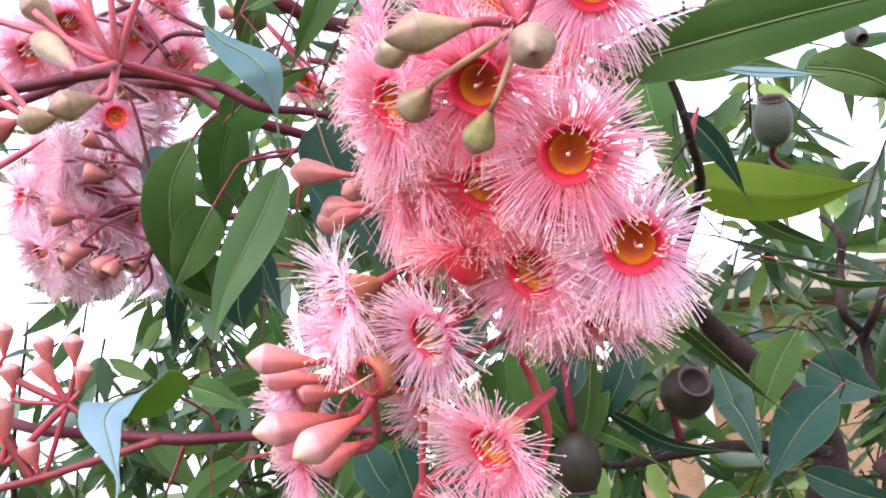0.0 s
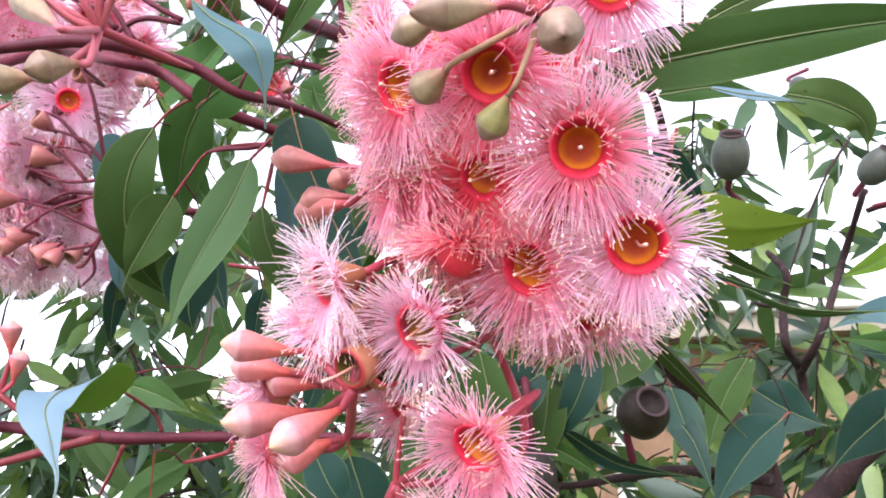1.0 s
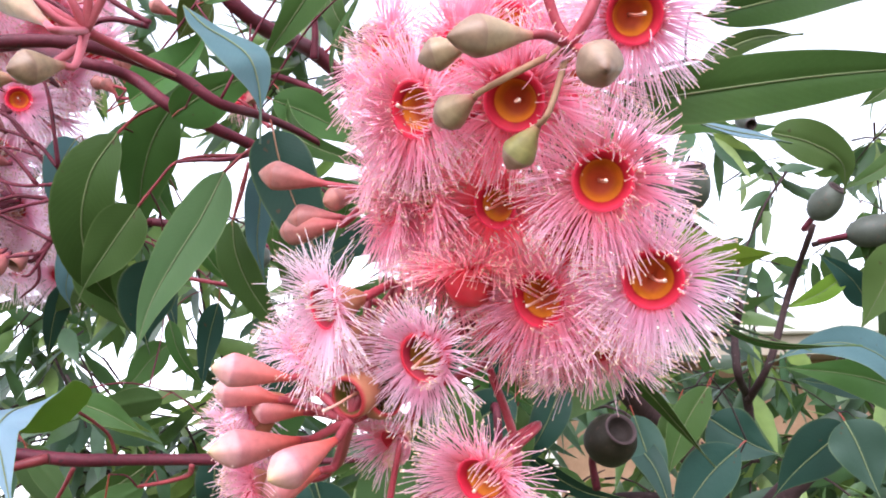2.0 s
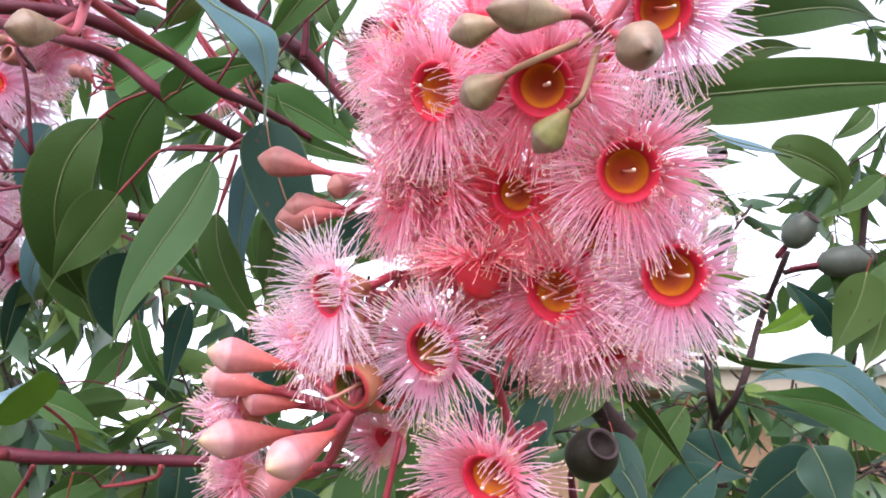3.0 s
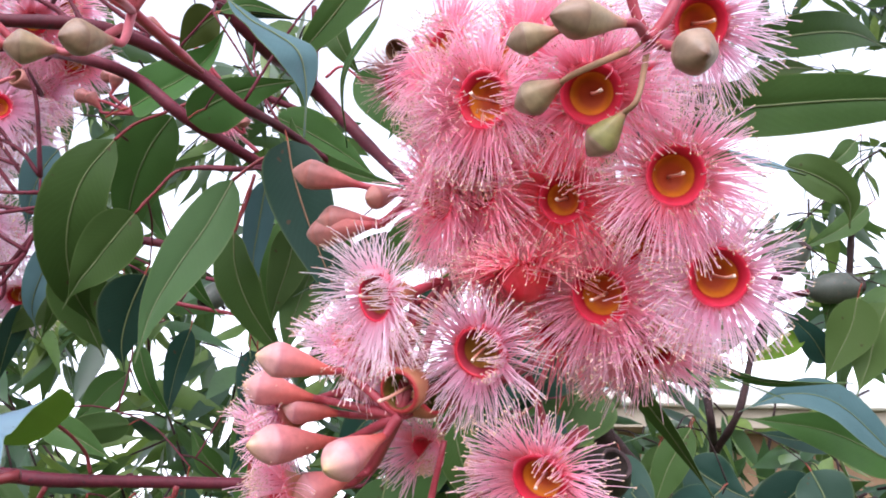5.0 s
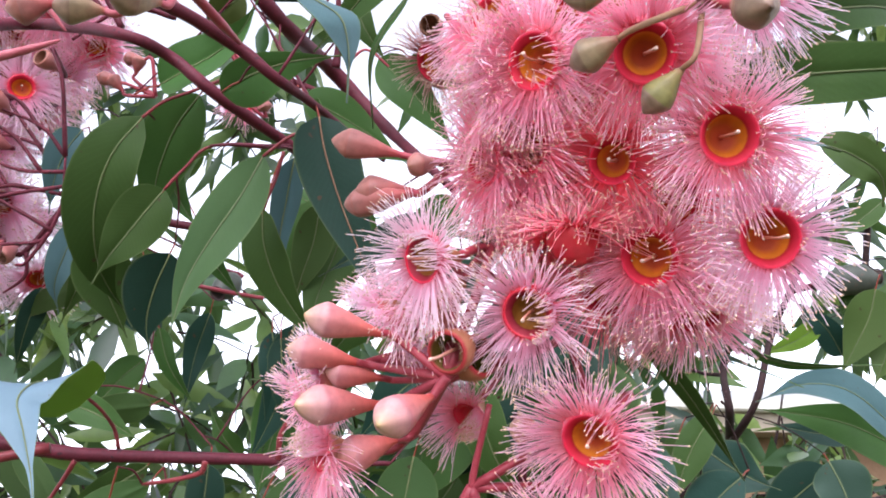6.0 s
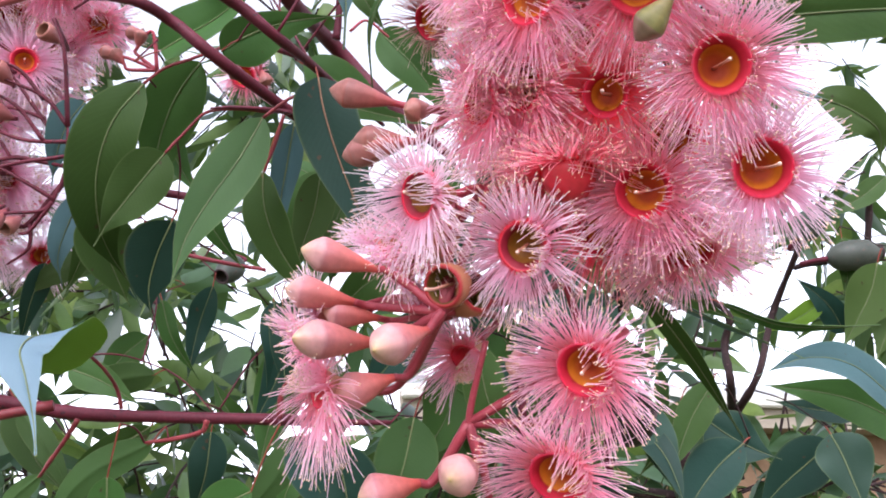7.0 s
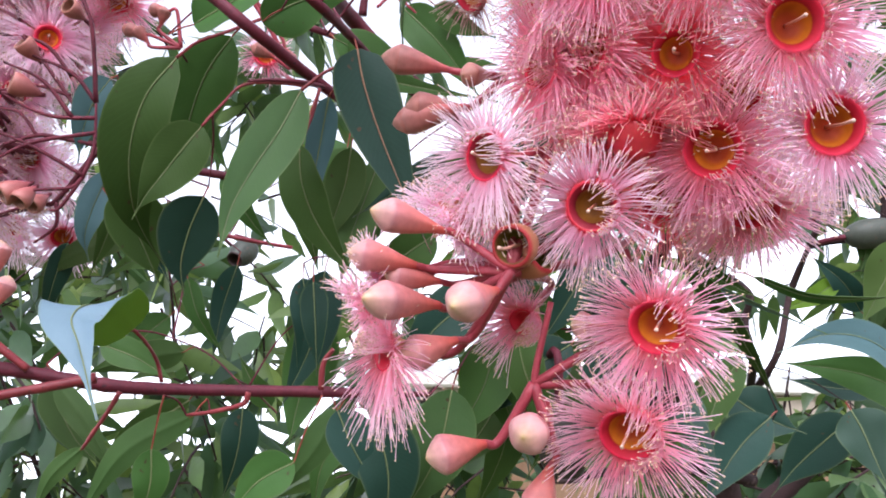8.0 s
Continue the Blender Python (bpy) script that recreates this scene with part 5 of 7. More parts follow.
leaf(right_branch, ((0.4094, 0.4292, 1.7498), (0.4024, 0.4389, 1.7300), (0.3963, 0.4469, 1.7078), (0.3880, 0.4559, 1.6860)), ((-0.8804, -0.4738, -0.0215), (-0.8315, -0.5552, -0.0213)), 0.0390, stalk=(0.4102, 0.4245, 1.7595), seed=222, top=LEAF_FRESH, under=LEAF_FRESH)
leaf(right_branch, ((0.3942, 0.4648, 1.7861), (0.3985, 0.4686, 1.7640), (0.3967, 0.4776, 1.7430)), ((-0.4854, -0.8696, -0.0909), (-0.5585, -0.8260, 0.0760)), 0.0193, stalk=(0.3929, 0.4626, 1.7948), seed=223, top=LEAF_TOP)
leaf(right_branch, ((0.1519, 0.4037, 1.6309), (0.1578, 0.3921, 1.6127), (0.1612, 0.3861, 1.5861)), ((-0.4666, -0.8492, 0.2474), (-0.1501, -0.9254, 0.3480)), 0.0149, stalk=(0.1505, 0.4062, 1.6385), seed=133, top=LEAF_BLUE)
leaf(right_branch, ((0.2212, 0.4301, 1.6594), (0.2022, 0.4356, 1.6373), (0.1900, 0.4466, 1.6051)), ((-0.4404, -0.8978, -0.0046), (-0.3651, -0.9291, -0.0591)), 0.0135, stalk=(0.2250, 0.4282, 1.6672), seed=134)
leaf(right_branch, ((0.2345, 0.4911, 1.5757), (0.2648, 0.4879, 1.5598), (0.3047, 0.4930, 1.5480)), ((-0.0280, -0.9936, -0.1095), (-0.1164, -0.9383, -0.3256)), 0.0207, stalk=(0.2287, 0.4910, 1.5795), seed=135, top=LEAF_BLUE)
leaf(right_branch, ((0.0438, 0.3622, 1.6597), (0.0510, 0.3655, 1.6308), (0.0731, 0.3745, 1.6031)), ((-0.1004, -0.9633, -0.2488), (-0.4938, -0.7713, -0.4015)), 0.0195, stalk=(0.0407, 0.3609, 1.6675), seed=136)
leaf(right_branch, ((0.0821, 0.3827, 1.6475), (0.0761, 0.3857, 1.6205), (0.0623, 0.3990, 1.5926)), ((-0.2831, -0.9449, -0.1645), (-0.2759, -0.9465, -0.1674)), 0.0197, stalk=(0.0841, 0.3810, 1.6550), seed=137)
leaf(right_branch, ((0.0616, 0.3908, 1.6217), (0.0876, 0.3883, 1.6127), (0.1152, 0.3938, 1.5939)), ((-0.0118, -0.9945, -0.1036), (-0.1898, -0.8732, -0.4488)), 0.0098, stalk=(0.0557, 0.3906, 1.6262), seed=138)
leaf(right_branch, ((0.0938, 0.4081, 1.6246), (0.1235, 0.4064, 1.6049), (0.1658, 0.4101, 1.5960)), ((-0.2708, -0.6838, -0.6776), (-0.2993, -0.6007, -0.7413)), 0.0108, stalk=(0.0875, 0.4079, 1.6288), seed=139, top=LEAF_BLUE)
leaf(right_branch, ((0.1800, 0.4663, 1.5690), (0.1654, 0.4666, 1.5689), (0.1487, 0.4704, 1.5643)), ((-0.1340, -0.9813, 0.1383), (-0.1208, -0.9922, 0.0305)), 0.0194, stalk=(0.1860, 0.4656, 1.5713), seed=140)
leaf(right_branch, ((0.4445, 0.5326, 1.6652), (0.4093, 0.5356, 1.6664), (0.3690, 0.5476, 1.6759)), ((-0.1575, -0.9696, 0.1872), (-0.1873, -0.9821, -0.0218)), 0.0222, stalk=(0.4519, 0.5312, 1.6657), seed=141, top=LEAF_BLUE)
leaf(right_branch, ((0.4429, 0.4484, 1.8971), (0.4294, 0.4549, 1.8834), (0.4121, 0.4688, 1.8723)), ((-0.4408, -0.8834, -0.1590), (-0.3608, -0.8942, -0.2650)), 0.0171, stalk=(0.4476, 0.4453, 1.9025), seed=142)
leaf(right_branch, ((0.4557, 0.4627, 1.8453), (0.4308, 0.4731, 1.8267), (0.4004, 0.4951, 1.8125)), ((-0.4269, -0.8942, -0.1350), (-0.4750, -0.8790, -0.0416)), 0.0191, stalk=(0.4619, 0.4592, 1.8506), seed=143)
leaf(right_branch, ((0.4120, 0.5124, 1.7504), (0.3899, 0.5207, 1.7369), (0.3637, 0.5386, 1.7273)), ((-0.4362, -0.8969, -0.0728), (-0.3363, -0.8993, -0.2797)), 0.0168, stalk=(0.4191, 0.5087, 1.7553), seed=144, top=LEAF_LIME, under=LEAF_LIME)
leaf(right_branch, ((0.4508, 0.4543, 1.7763), (0.4246, 0.4803, 1.7391), (0.4181, 0.5060, 1.6809)), ((0.8916, 0.4447, -0.0850), (0.9498, 0.1936, -0.2458)), 0.0258, stalk=(0.4534, 0.4505, 1.7847), seed=145)
leaf(right_branch, ((0.4312, 0.5145, 1.7262), (0.4120, 0.5082, 1.7478), (0.3869, 0.5142, 1.7728)), ((-0.4861, -0.7275, -0.4842), (-0.4207, -0.8017, -0.4247)), 0.0221, stalk=(0.4368, 0.5147, 1.7218), seed=146, top=LEAF_BLUE)


for branch in (upper_branch, middle_branch, back_branch, lower_branch):
    twig_work(branch, BARK_RED)
twig_work(right_branch, BARK)


# ---- the large flower cluster ----
main_cluster = thing("flower_cluster", (0.0326, 0.2205, 1.7009), "dense cluster of salmon pink brush flowers with red and orange cups", "flower cluster", "flower clusters")
tube("peduncle", ((0.0415, 0.2289, 1.7000), (0.0202, 0.2496, 1.6634), (0.0147, 0.2491, 1.6700)), (0.00120, 0.00120, 0.00103), STALK, main_cluster)
flower(main_cluster, (0.0297, 0.1712, 1.6798), (-0.2721, -0.8796, -0.3902), 161, stalk_to=(0.0415, 0.2289, 1.7000), hairs=FILAMENT_PALE, count=500, length=0.0138, inward=0.06)
flower(main_cluster, (0.0437, 0.1789, 1.6585), (-0.3665, -0.8310, -0.4185), 162, stalk_to=(0.0415, 0.2289, 1.7000), hairs=FILAMENT_BLUSH, count=480, length=0.013)
flower(main_cluster, (0.0217, 0.1960, 1.6576), (-0.7553, -0.5185, -0.4009), 163, stalk_to=(0.0415, 0.2289, 1.7000), hairs=FILAMENT_PALE, inward=0.1, length=0.014)
flower(main_cluster, (0.0101, 0.1900, 1.6796), (-0.7108, -0.5346, -0.4570), 164, stalk_to=(0.0415, 0.2289, 1.7000), hairs=FILAMENT_CORAL, length=0.013, inward=0.03, rim=0.0058)
flower(main_cluster, (0.0102, 0.1718, 1.6987), (-0.4967, -0.6895, -0.5272), 165, stalk_to=(0.0415, 0.2289, 1.7000), length=0.0135)
flower(main_cluster, (-0.0096, 0.1892, 1.7039), (-0.8283, -0.4302, -0.3591), 166, stalk_to=(0.0141, 0.2322, 1.7171), hairs=FILAMENT_PALE, inward=0.04, length=0.0135)
flower(main_cluster, (0.0407, 0.1661, 1.7210), (-0.1483, -0.8059, -0.5732), 167, stalk_to=(0.0415, 0.2289, 1.7000), hairs=FILAMENT_BLUSH, count=400)
flower(main_cluster, (-0.0042, 0.2057, 1.6890), (-0.9423, -0.2412, -0.2322), 168, stalk_to=(0.0141, 0.2322, 1.7171), inward=0.05, rim=0.0066)
flower(main_cluster, (-0.0142, 0.2044, 1.7283), (-0.9436, -0.2677, 0.1947), 169, stalk_to=(0.0141, 0.2322, 1.7171), inward=0.2)
flower(main_cluster, (-0.0138, 0.2112, 1.7092), (-0.9954, 0.0775, -0.0559), 170, stalk_to=(0.0141, 0.2322, 1.7171))
flower(main_cluster, (-0.0074, 0.2159, 1.7024), (-0.8703, 0.1289, -0.4754), 171, stalk_to=(0.0141, 0.2322, 1.7171), length=0.0130)
flower(main_cluster, (0.0046, 0.1983, 1.7271), (-0.8228, -0.5581, 0.1075), 172, stalk_to=(0.0141, 0.2322, 1.7171))
flower(main_cluster, (0.0113, 0.2038, 1.7056), (-0.7997, -0.5949, -0.0810), 173, stalk_to=(0.0141, 0.2322, 1.7171), hairs=FILAMENT_CORAL)
flower(main_cluster, (-0.0001, 0.2207, 1.6852), (-0.8063, 0.0110, -0.5914), 174, stalk_to=(0.0141, 0.2322, 1.7171), hairs=FILAMENT_CORAL)
flower(main_cluster, (0.0118, 0.2143, 1.6791), (-0.6718, -0.4686, -0.5736), 175, stalk_to=(0.0415, 0.2289, 1.7000), hairs=FILAMENT_CORAL, length=0.0135, inward=0.1)
flower(main_cluster, (-0.0106, 0.2198, 1.6916), (-0.9662, -0.1183, -0.2289), 176, stalk_to=(0.0141, 0.2322, 1.7171))
flower(main_cluster, (0.0029, 0.2197, 1.6768), (-0.8108, -0.2424, -0.5328), 177, stalk_to=(0.0415, 0.2289, 1.7000), hairs=FILAMENT_CORAL)
flower(main_cluster, (0.0089, 0.2137, 1.6899), (-0.8473, -0.4788, -0.2297), 178, stalk_to=(0.0141, 0.2322, 1.7171), hairs=FILAMENT_CORAL)
flower(main_cluster, (0.0081, 0.2072, 1.6667), (0.0948, -0.0596, 0.9937), 179, cup=CUP_RED, domed=True, hairs=FILAMENT_CORAL, length=0.0130, inward=0, spread=84, count=520, rim=0.0064)
flower(main_cluster, (0.0393, 0.2040, 1.6455), (-0.0303, -0.1926, -0.9808), 180, stalk_to=(0.0415, 0.2289, 1.7000), hairs=FILAMENT_PALE, rim=0.0062)
flower(main_cluster, (0.0447, 0.2135, 1.6558), (-0.3110, -0.4281, -0.8485), 181, stalk_to=(0.0415, 0.2289, 1.7000), hairs=FILAMENT_PALE)
flower(main_cluster, (0.0352, 0.2005, 1.6762), (-0.4505, -0.7568, -0.4737), 182, stalk_to=(0.0415, 0.2289, 1.7000), hairs=FILAMENT_CORAL)
flower(main_cluster, (0.0254, 0.2221, 1.6569), (-0.5145, -0.3712, -0.7730), 183, stalk_to=(0.0415, 0.2289, 1.7000), hairs=FILAMENT_CORAL)
flower(main_cluster, (0.0350, 0.1906, 1.7190), (-0.3202, -0.9346, -0.1551), 184, stalk_to=(0.0415, 0.2289, 1.7000))
flower(main_cluster, (0.0190, 0.1959, 1.7354), (-0.4598, -0.8806, 0.1148), 185, stalk_to=(0.0141, 0.2322, 1.7171))

olive_buds = thing("bud_cluster", (0.0211, 0.1625, 1.7088), "cluster of smooth olive green flower buds on pink stalks", "flower bud", "bud clusters")
tube("peduncle", ((0.0189, 0.1595, 1.7063), (0.0235, 0.1552, 1.7137), (0.0268, 0.1546, 1.7245), (0.0321, 0.1631, 1.7514)), (0.00144, 0.00144, 0.00164, 0.00199), STALK, olive_buds)
tube("peduncle", ((0.0202, 0.1606, 1.7080), (0.0171, 0.1599, 1.7128), (0.0141, 0.1580, 1.7211)), (0.00113, 0.00113, 0.00130), STALK, olive_buds)
bud(olive_buds, (0.0075, 0.1523, 1.7037), (-0.0114, 0.1508, 1.7005), 0.0044, body=BUD_OLIVE, cap=BUD_OLIVE_CAP, stalk=STALK, stalk_to=(0.0211, 0.1625, 1.7088), wide=0.64)
bud(olive_buds, (-0.0035, 0.1607, 1.7055), (-0.0135, 0.1669, 1.7042), 0.0037, body=BUD_OLIVE, cap=BUD_OLIVE_CAP, stalk=STALK, stalk_to=(0.0118, 0.1646, 1.7113), wide=0.64)
bud(olive_buds, (-0.0016, 0.1650, 1.6955), (-0.0077, 0.1763, 1.6943), 0.0041, body=BUD_OLIVE, cap=BUD_OLIVE_CAP, stalk=MIDRIB_RED, stalk_to=(0.0211, 0.1625, 1.7088), label="olive green bud on a long stalk", wide=0.64, thin=0.72)
bud(olive_buds, (0.0109, 0.1615, 1.6877), (0.0068, 0.1713, 1.6816), 0.0039, body=BUD_LIME, cap=BUD_OLIVE_CAP, stalk=MIDRIB_RED, stalk_to=(0.0211, 0.1625, 1.7088), wide=0.64, thin=0.72)
bud(olive_buds, (0.0202, 0.1528, 1.7006), (0.0171, 0.1406, 1.6900), 0.0048, body=BUD_OLIVE, cap=BUD_OLIVE_CAP, stalk=STALK, stalk_to=(0.0211, 0.1625, 1.7088), point=1.0, wide=0.64)


# ---- the lower flower cluster ----
lower_cluster = thing("flower_cluster", (-0.0215, 0.2263, 1.6325), "loose cluster of pale pink flowers and salmon buds on red stalks", "flower cluster", "flower clusters")
tube("peduncle", ((-0.0190, 0.2370, 1.6339), (-0.0044, 0.2412, 1.6393), (0.0176, 0.2453, 1.6469), (0.0375, 0.2513, 1.6575)), (0.00163, 0.00140, 0.00132, 0.00123), STALK, lower_cluster)
tube("peduncle", ((0.0214, 0.2382, 1.6464), (0.0270, 0.2412, 1.6324), (0.0300, 0.2437, 1.6212), (0.0286, 0.2461, 1.6121), (0.0243, 0.2488, 1.6025)), (0.00120, 0.00138, 0.00138, 0.00120, 0.00103), STALK, lower_cluster)
tube("peduncle", ((-0.0138, 0.2362, 1.6664), (-0.0020, 0.2359, 1.6636), (0.0057, 0.2368, 1.6573), (0.0164, 0.2359, 1.6573)), (0.00103, 0.00120, 0.00138, 0.00120), STALK, lower_cluster)
tube("peduncle", ((-0.0070, 0.2334, 1.6273), (-0.0094, 0.2423, 1.6070), (-0.0054, 0.2430, 1.6012), (-0.0038, 0.2468, 1.5899)), (0.00085, 0.00105, 0.00105, 0.00095), STALK, lower_cluster)
flower(lower_cluster, (-0.0284, 0.2222, 1.6619), (-0.9046, -0.3372, -0.2609), 201, stalk_to=(-0.0215, 0.2263, 1.6325), hairs=FILAMENT_WHITE, length=0.015, rim=0.0064, inward=0.12, droop=(0, 0, -1), disc=DISC_OLD)
flower(lower_cluster, (-0.0049, 0.2119, 1.6461), (-0.6952, -0.5740, -0.4327), 202, stalk_to=(-0.0215, 0.2263, 1.6325), length=0.0128, hairs=FILAMENT_BLUSH, inward=0.2, cup=CUP_RED, rim=0.0064, disc=DISC_OLD)
flower(lower_cluster, (0.0080, 0.2098, 1.6151), (-0.7135, -0.5067, -0.4839), 203, stalk_to=(-0.0094, 0.2423, 1.6070), length=0.0139, hairs=FILAMENT_PALE, count=470, inward=0.1, rim=0.0068)
flower(lower_cluster, (-0.0043, 0.2554, 1.6276), (-0.6373, -0.3577, -0.6826), 204, stalk_to=(-0.0215, 0.2263, 1.6325), inward=0.5, hairs=FILAMENT_PALE, length=0.0135, spread=74, rim=0.0046, disc=CUP_RED)
flower(lower_cluster, (-0.0467, 0.2562, 1.6174), (-0.9803, -0.1690, -0.1019), 205, stalk_to=(-0.0215, 0.2263, 1.6325), hairs=FILAMENT_PALE, length=0.0165, inward=0.3, spread=84, rim=0.0052, count=460, droop=(0, 0, -1.6), disc=CUP_RED)
flower(lower_cluster, (-0.0483, 0.2672, 1.6312), (-0.8000, 0.3500, -0.4800), 206, stalk_to=(-0.0215, 0.2263, 1.6325), hairs=FILAMENT_PALE, length=0.0105, rim=0.0055)
flower(lower_cluster, (0.0064, 0.2249, 1.5917), (-0.6200, -0.5000, -0.6000), 207, stalk_to=(-0.0094, 0.2423, 1.6070), hairs=FILAMENT_PALE, inward=0.2)
flower(lower_cluster, (-0.0299, 0.2442, 1.6510), (-0.6000, 0.5000, -0.6200), 208, stalk_to=(-0.0215, 0.2263, 1.6325), hairs=FILAMENT_BLUSH, length=0.011)
flower(lower_cluster, (-0.0455, 0.2647, 1.6398), (-0.9000, 0.3800, -0.2000), 209, stalk_to=(-0.0215, 0.2263, 1.6325), hairs=FILAMENT_BLUSH, length=0.011, rim=0.0055)
flower(lower_cluster, (-0.0198, 0.2436, 1.6534), (-0.5500, 0.5500, -0.6200), 210, stalk_to=(-0.0215, 0.2263, 1.6325), hairs=FILAMENT_PALE, length=0.015)
spent_cup(lower_cluster, (-0.0226, 0.2227, 1.6377), (-0.7216, -0.5788, -0.3798), 0.0056, stalk_to=(-0.0215, 0.2263, 1.6325), cup=CUP_BARE, style=True, label="bare cup that has shed its stamens")
spent_cup(lower_cluster, (-0.0118, 0.2265, 1.6386), (0.3549, -0.9312, 0.0837), 0.0058, stalk_to=(-0.0215, 0.2263, 1.6325), cup=CUP_BARE)
bud(lower_cluster, (-0.0369, 0.2327, 1.6445), (-0.0570, 0.2308, 1.6476), 0.0045, stalk_to=(-0.0215, 0.2263, 1.6325))
bud(lower_cluster, (-0.0385, 0.2505, 1.6408), (-0.0572, 0.2555, 1.6450), 0.0047, stalk_to=(-0.0215, 0.2263, 1.6325))
bud(lower_cluster, (-0.0314, 0.2514, 1.6369), (-0.0462, 0.2558, 1.6391), 0.0042, stalk_to=(-0.0215, 0.2263, 1.6325))
bud(lower_cluster, (-0.0332, 0.2483, 1.6290), (-0.0574, 0.2376, 1.6264), 0.0051, stalk_to=(-0.0215, 0.2263, 1.6325))
bud(lower_cluster, (-0.0256, 0.2271, 1.6274), (-0.0429, 0.2136, 1.6183), 0.0049, stalk_to=(-0.0215, 0.2263, 1.6325))
bud(lower_cluster, (-0.0271, 0.2516, 1.6204), (-0.0432, 0.2523, 1.6149), 0.0050, stalk_to=(-0.0215, 0.2263, 1.6325))
bud(lower_cluster, (-0.0202, 0.2519, 1.5927), (-0.0366, 0.2538, 1.5891), 0.0053, stalk_to=(-0.0094, 0.2423, 1.6070))
bud(lower_cluster, (-0.0088, 0.2405, 1.5964), (-0.0196, 0.2305, 1.5917), 0.0052, stalk_to=(-0.0094, 0.2423, 1.6070))
bud(lower_cluster, (-0.0059, 0.2434, 1.5861), (-0.0089, 0.2493, 1.5739), 0.0046, stalk_to=(-0.0094, 0.2423, 1.6070))
bud(lower_cluster, (0.0077, 0.2306, 1.6203), (-0.0025, 0.2320, 1.6209), 0.0038, stalk_to=(-0.0094, 0.2423, 1.6070))

rose_buds = thing("bud_cluster", (-0.0091, 0.2454, 1.7032), "rose pink flower buds on thin red stalks", "flower bud", "bud clusters")
bud(rose_buds, (-0.0244, 0.2547, 1.7092), (-0.0449, 0.2605, 1.7143), 0.0048, body=BUD_RED, cap=BUD_RED_CAP, stalk_to=(-0.0091, 0.2454, 1.7032))
bud(rose_buds, (-0.0154, 0.2431, 1.7019), (-0.0265, 0.2386, 1.6969), 0.0036, body=BUD_RED, cap=BUD_RED_CAP, stalk_to=(-0.0091, 0.2454, 1.7032))
bud(rose_buds, (-0.0201, 0.2525, 1.6952), (-0.0369, 0.2761, 1.6991), 0.0050, body=BUD_RED, cap=BUD_RED_CAP, stalk_to=(-0.0091, 0.2454, 1.7032))
bud(rose_buds, (-0.0185, 0.2607, 1.7000), (-0.0355, 0.2668, 1.7007), 0.0049, body=BUD_RED, cap=BUD_RED_CAP, stalk_to=(-0.0091, 0.2454, 1.7032))


# ---- the flower clusters further left ----
left_olive_buds = thing("bud_cluster", (-0.0950, 0.2383, 1.7477), "cluster of green-tipped buds on spreading red stalks", "flower bud", "bud clusters")
tube("peduncle", ((-0.0950, 0.2383, 1.7477), (-0.0881, 0.2524, 1.7512), (-0.0803, 0.2665, 1.7541), (-0.0736, 0.2804, 1.7582)), (0.00156, 0.00165, 0.00164, 0.00065), STALK, left_olive_buds)
tube("flower_stalk", ((-0.0950, 0.2383, 1.7477), (-0.0993, 0.2291, 1.7573), (-0.0993, 0.2221, 1.7728)), (0.00145, 0.00112, 0.00105), STALK_PINK, left_olive_buds)
tube("flower_stalk", ((-0.0950, 0.2383, 1.7477), (-0.0931, 0.2287, 1.7566), (-0.0923, 0.2217, 1.7721)), (0.00145, 0.00112, 0.00105), STALK_PINK, left_olive_buds)
tube("flower_stalk", ((-0.0950, 0.2383, 1.7477), (-0.0873, 0.2279, 1.7577), (-0.0799, 0.2214, 1.7690)), (0.00145, 0.00112, 0.00105), STALK_PINK, left_olive_buds)
tube("flower_stalk", ((-0.0950, 0.2383, 1.7477), (-0.1078, 0.2311, 1.7521), (-0.1321, 0.2278, 1.7609)), (0.00145, 0.00112, 0.00105), STALK_PINK, left_olive_buds)
tube("flower_stalk", ((-0.0950, 0.2383, 1.7477), (-0.0983, 0.2299, 1.7537), (-0.1063, 0.2225, 1.7735)), (0.00145, 0.00112, 0.00105), STALK_PINK, left_olive_buds)
tube("flower_stalk", ((-0.0950, 0.2383, 1.7477), (-0.1028, 0.2316, 1.7481), (-0.1162, 0.2265, 1.7609)), (0.00145, 0.00112, 0.00105), STALK_PINK, left_olive_buds)
bud(left_olive_buds, (-0.1128, 0.2368, 1.7598), (-0.1223, 0.2299, 1.7699), 0.0047, body=BUD_OLIVE, cap=BUD_OLIVE_CAP, stalk=STALK_PINK, stalk_to=(-0.0950, 0.2383, 1.7477), wide=0.66)
bud(left_olive_buds, (-0.0991, 0.2139, 1.7341), (-0.1205, 0.2363, 1.7586), 0.0044, body=BUD_OLIVE, cap=BUD_OLIVE_CAP, stalk=STALK_PINK, stalk_to=(-0.0950, 0.2383, 1.7477), wide=0.66)
bud(left_olive_buds, (-0.0983, 0.2312, 1.7321), (-0.1100, 0.2225, 1.7249), 0.0048, body=BUD_OLIVE, cap=BUD_OLIVE_CAP, stalk=STALK_PINK, stalk_to=(-0.0950, 0.2383, 1.7477), wide=0.66)
bud(left_olive_buds, (-0.1120, 0.2360, 1.7296), (-0.1249, 0.2354, 1.7279), 0.0046, body=BUD_OLIVE, cap=BUD_OLIVE_CAP, stalk=STALK_PINK, stalk_to=(-0.0969, 0.2397, 1.7429), wide=0.66)
bud(left_olive_buds, (-0.1245, 0.2353, 1.7284), (-0.1353, 0.2369, 1.7253), 0.0046, body=BUD_RED, cap=BUD_RED_CAP, stalk_to=(-0.1341, 0.2335, 1.7388), wide=0.66)
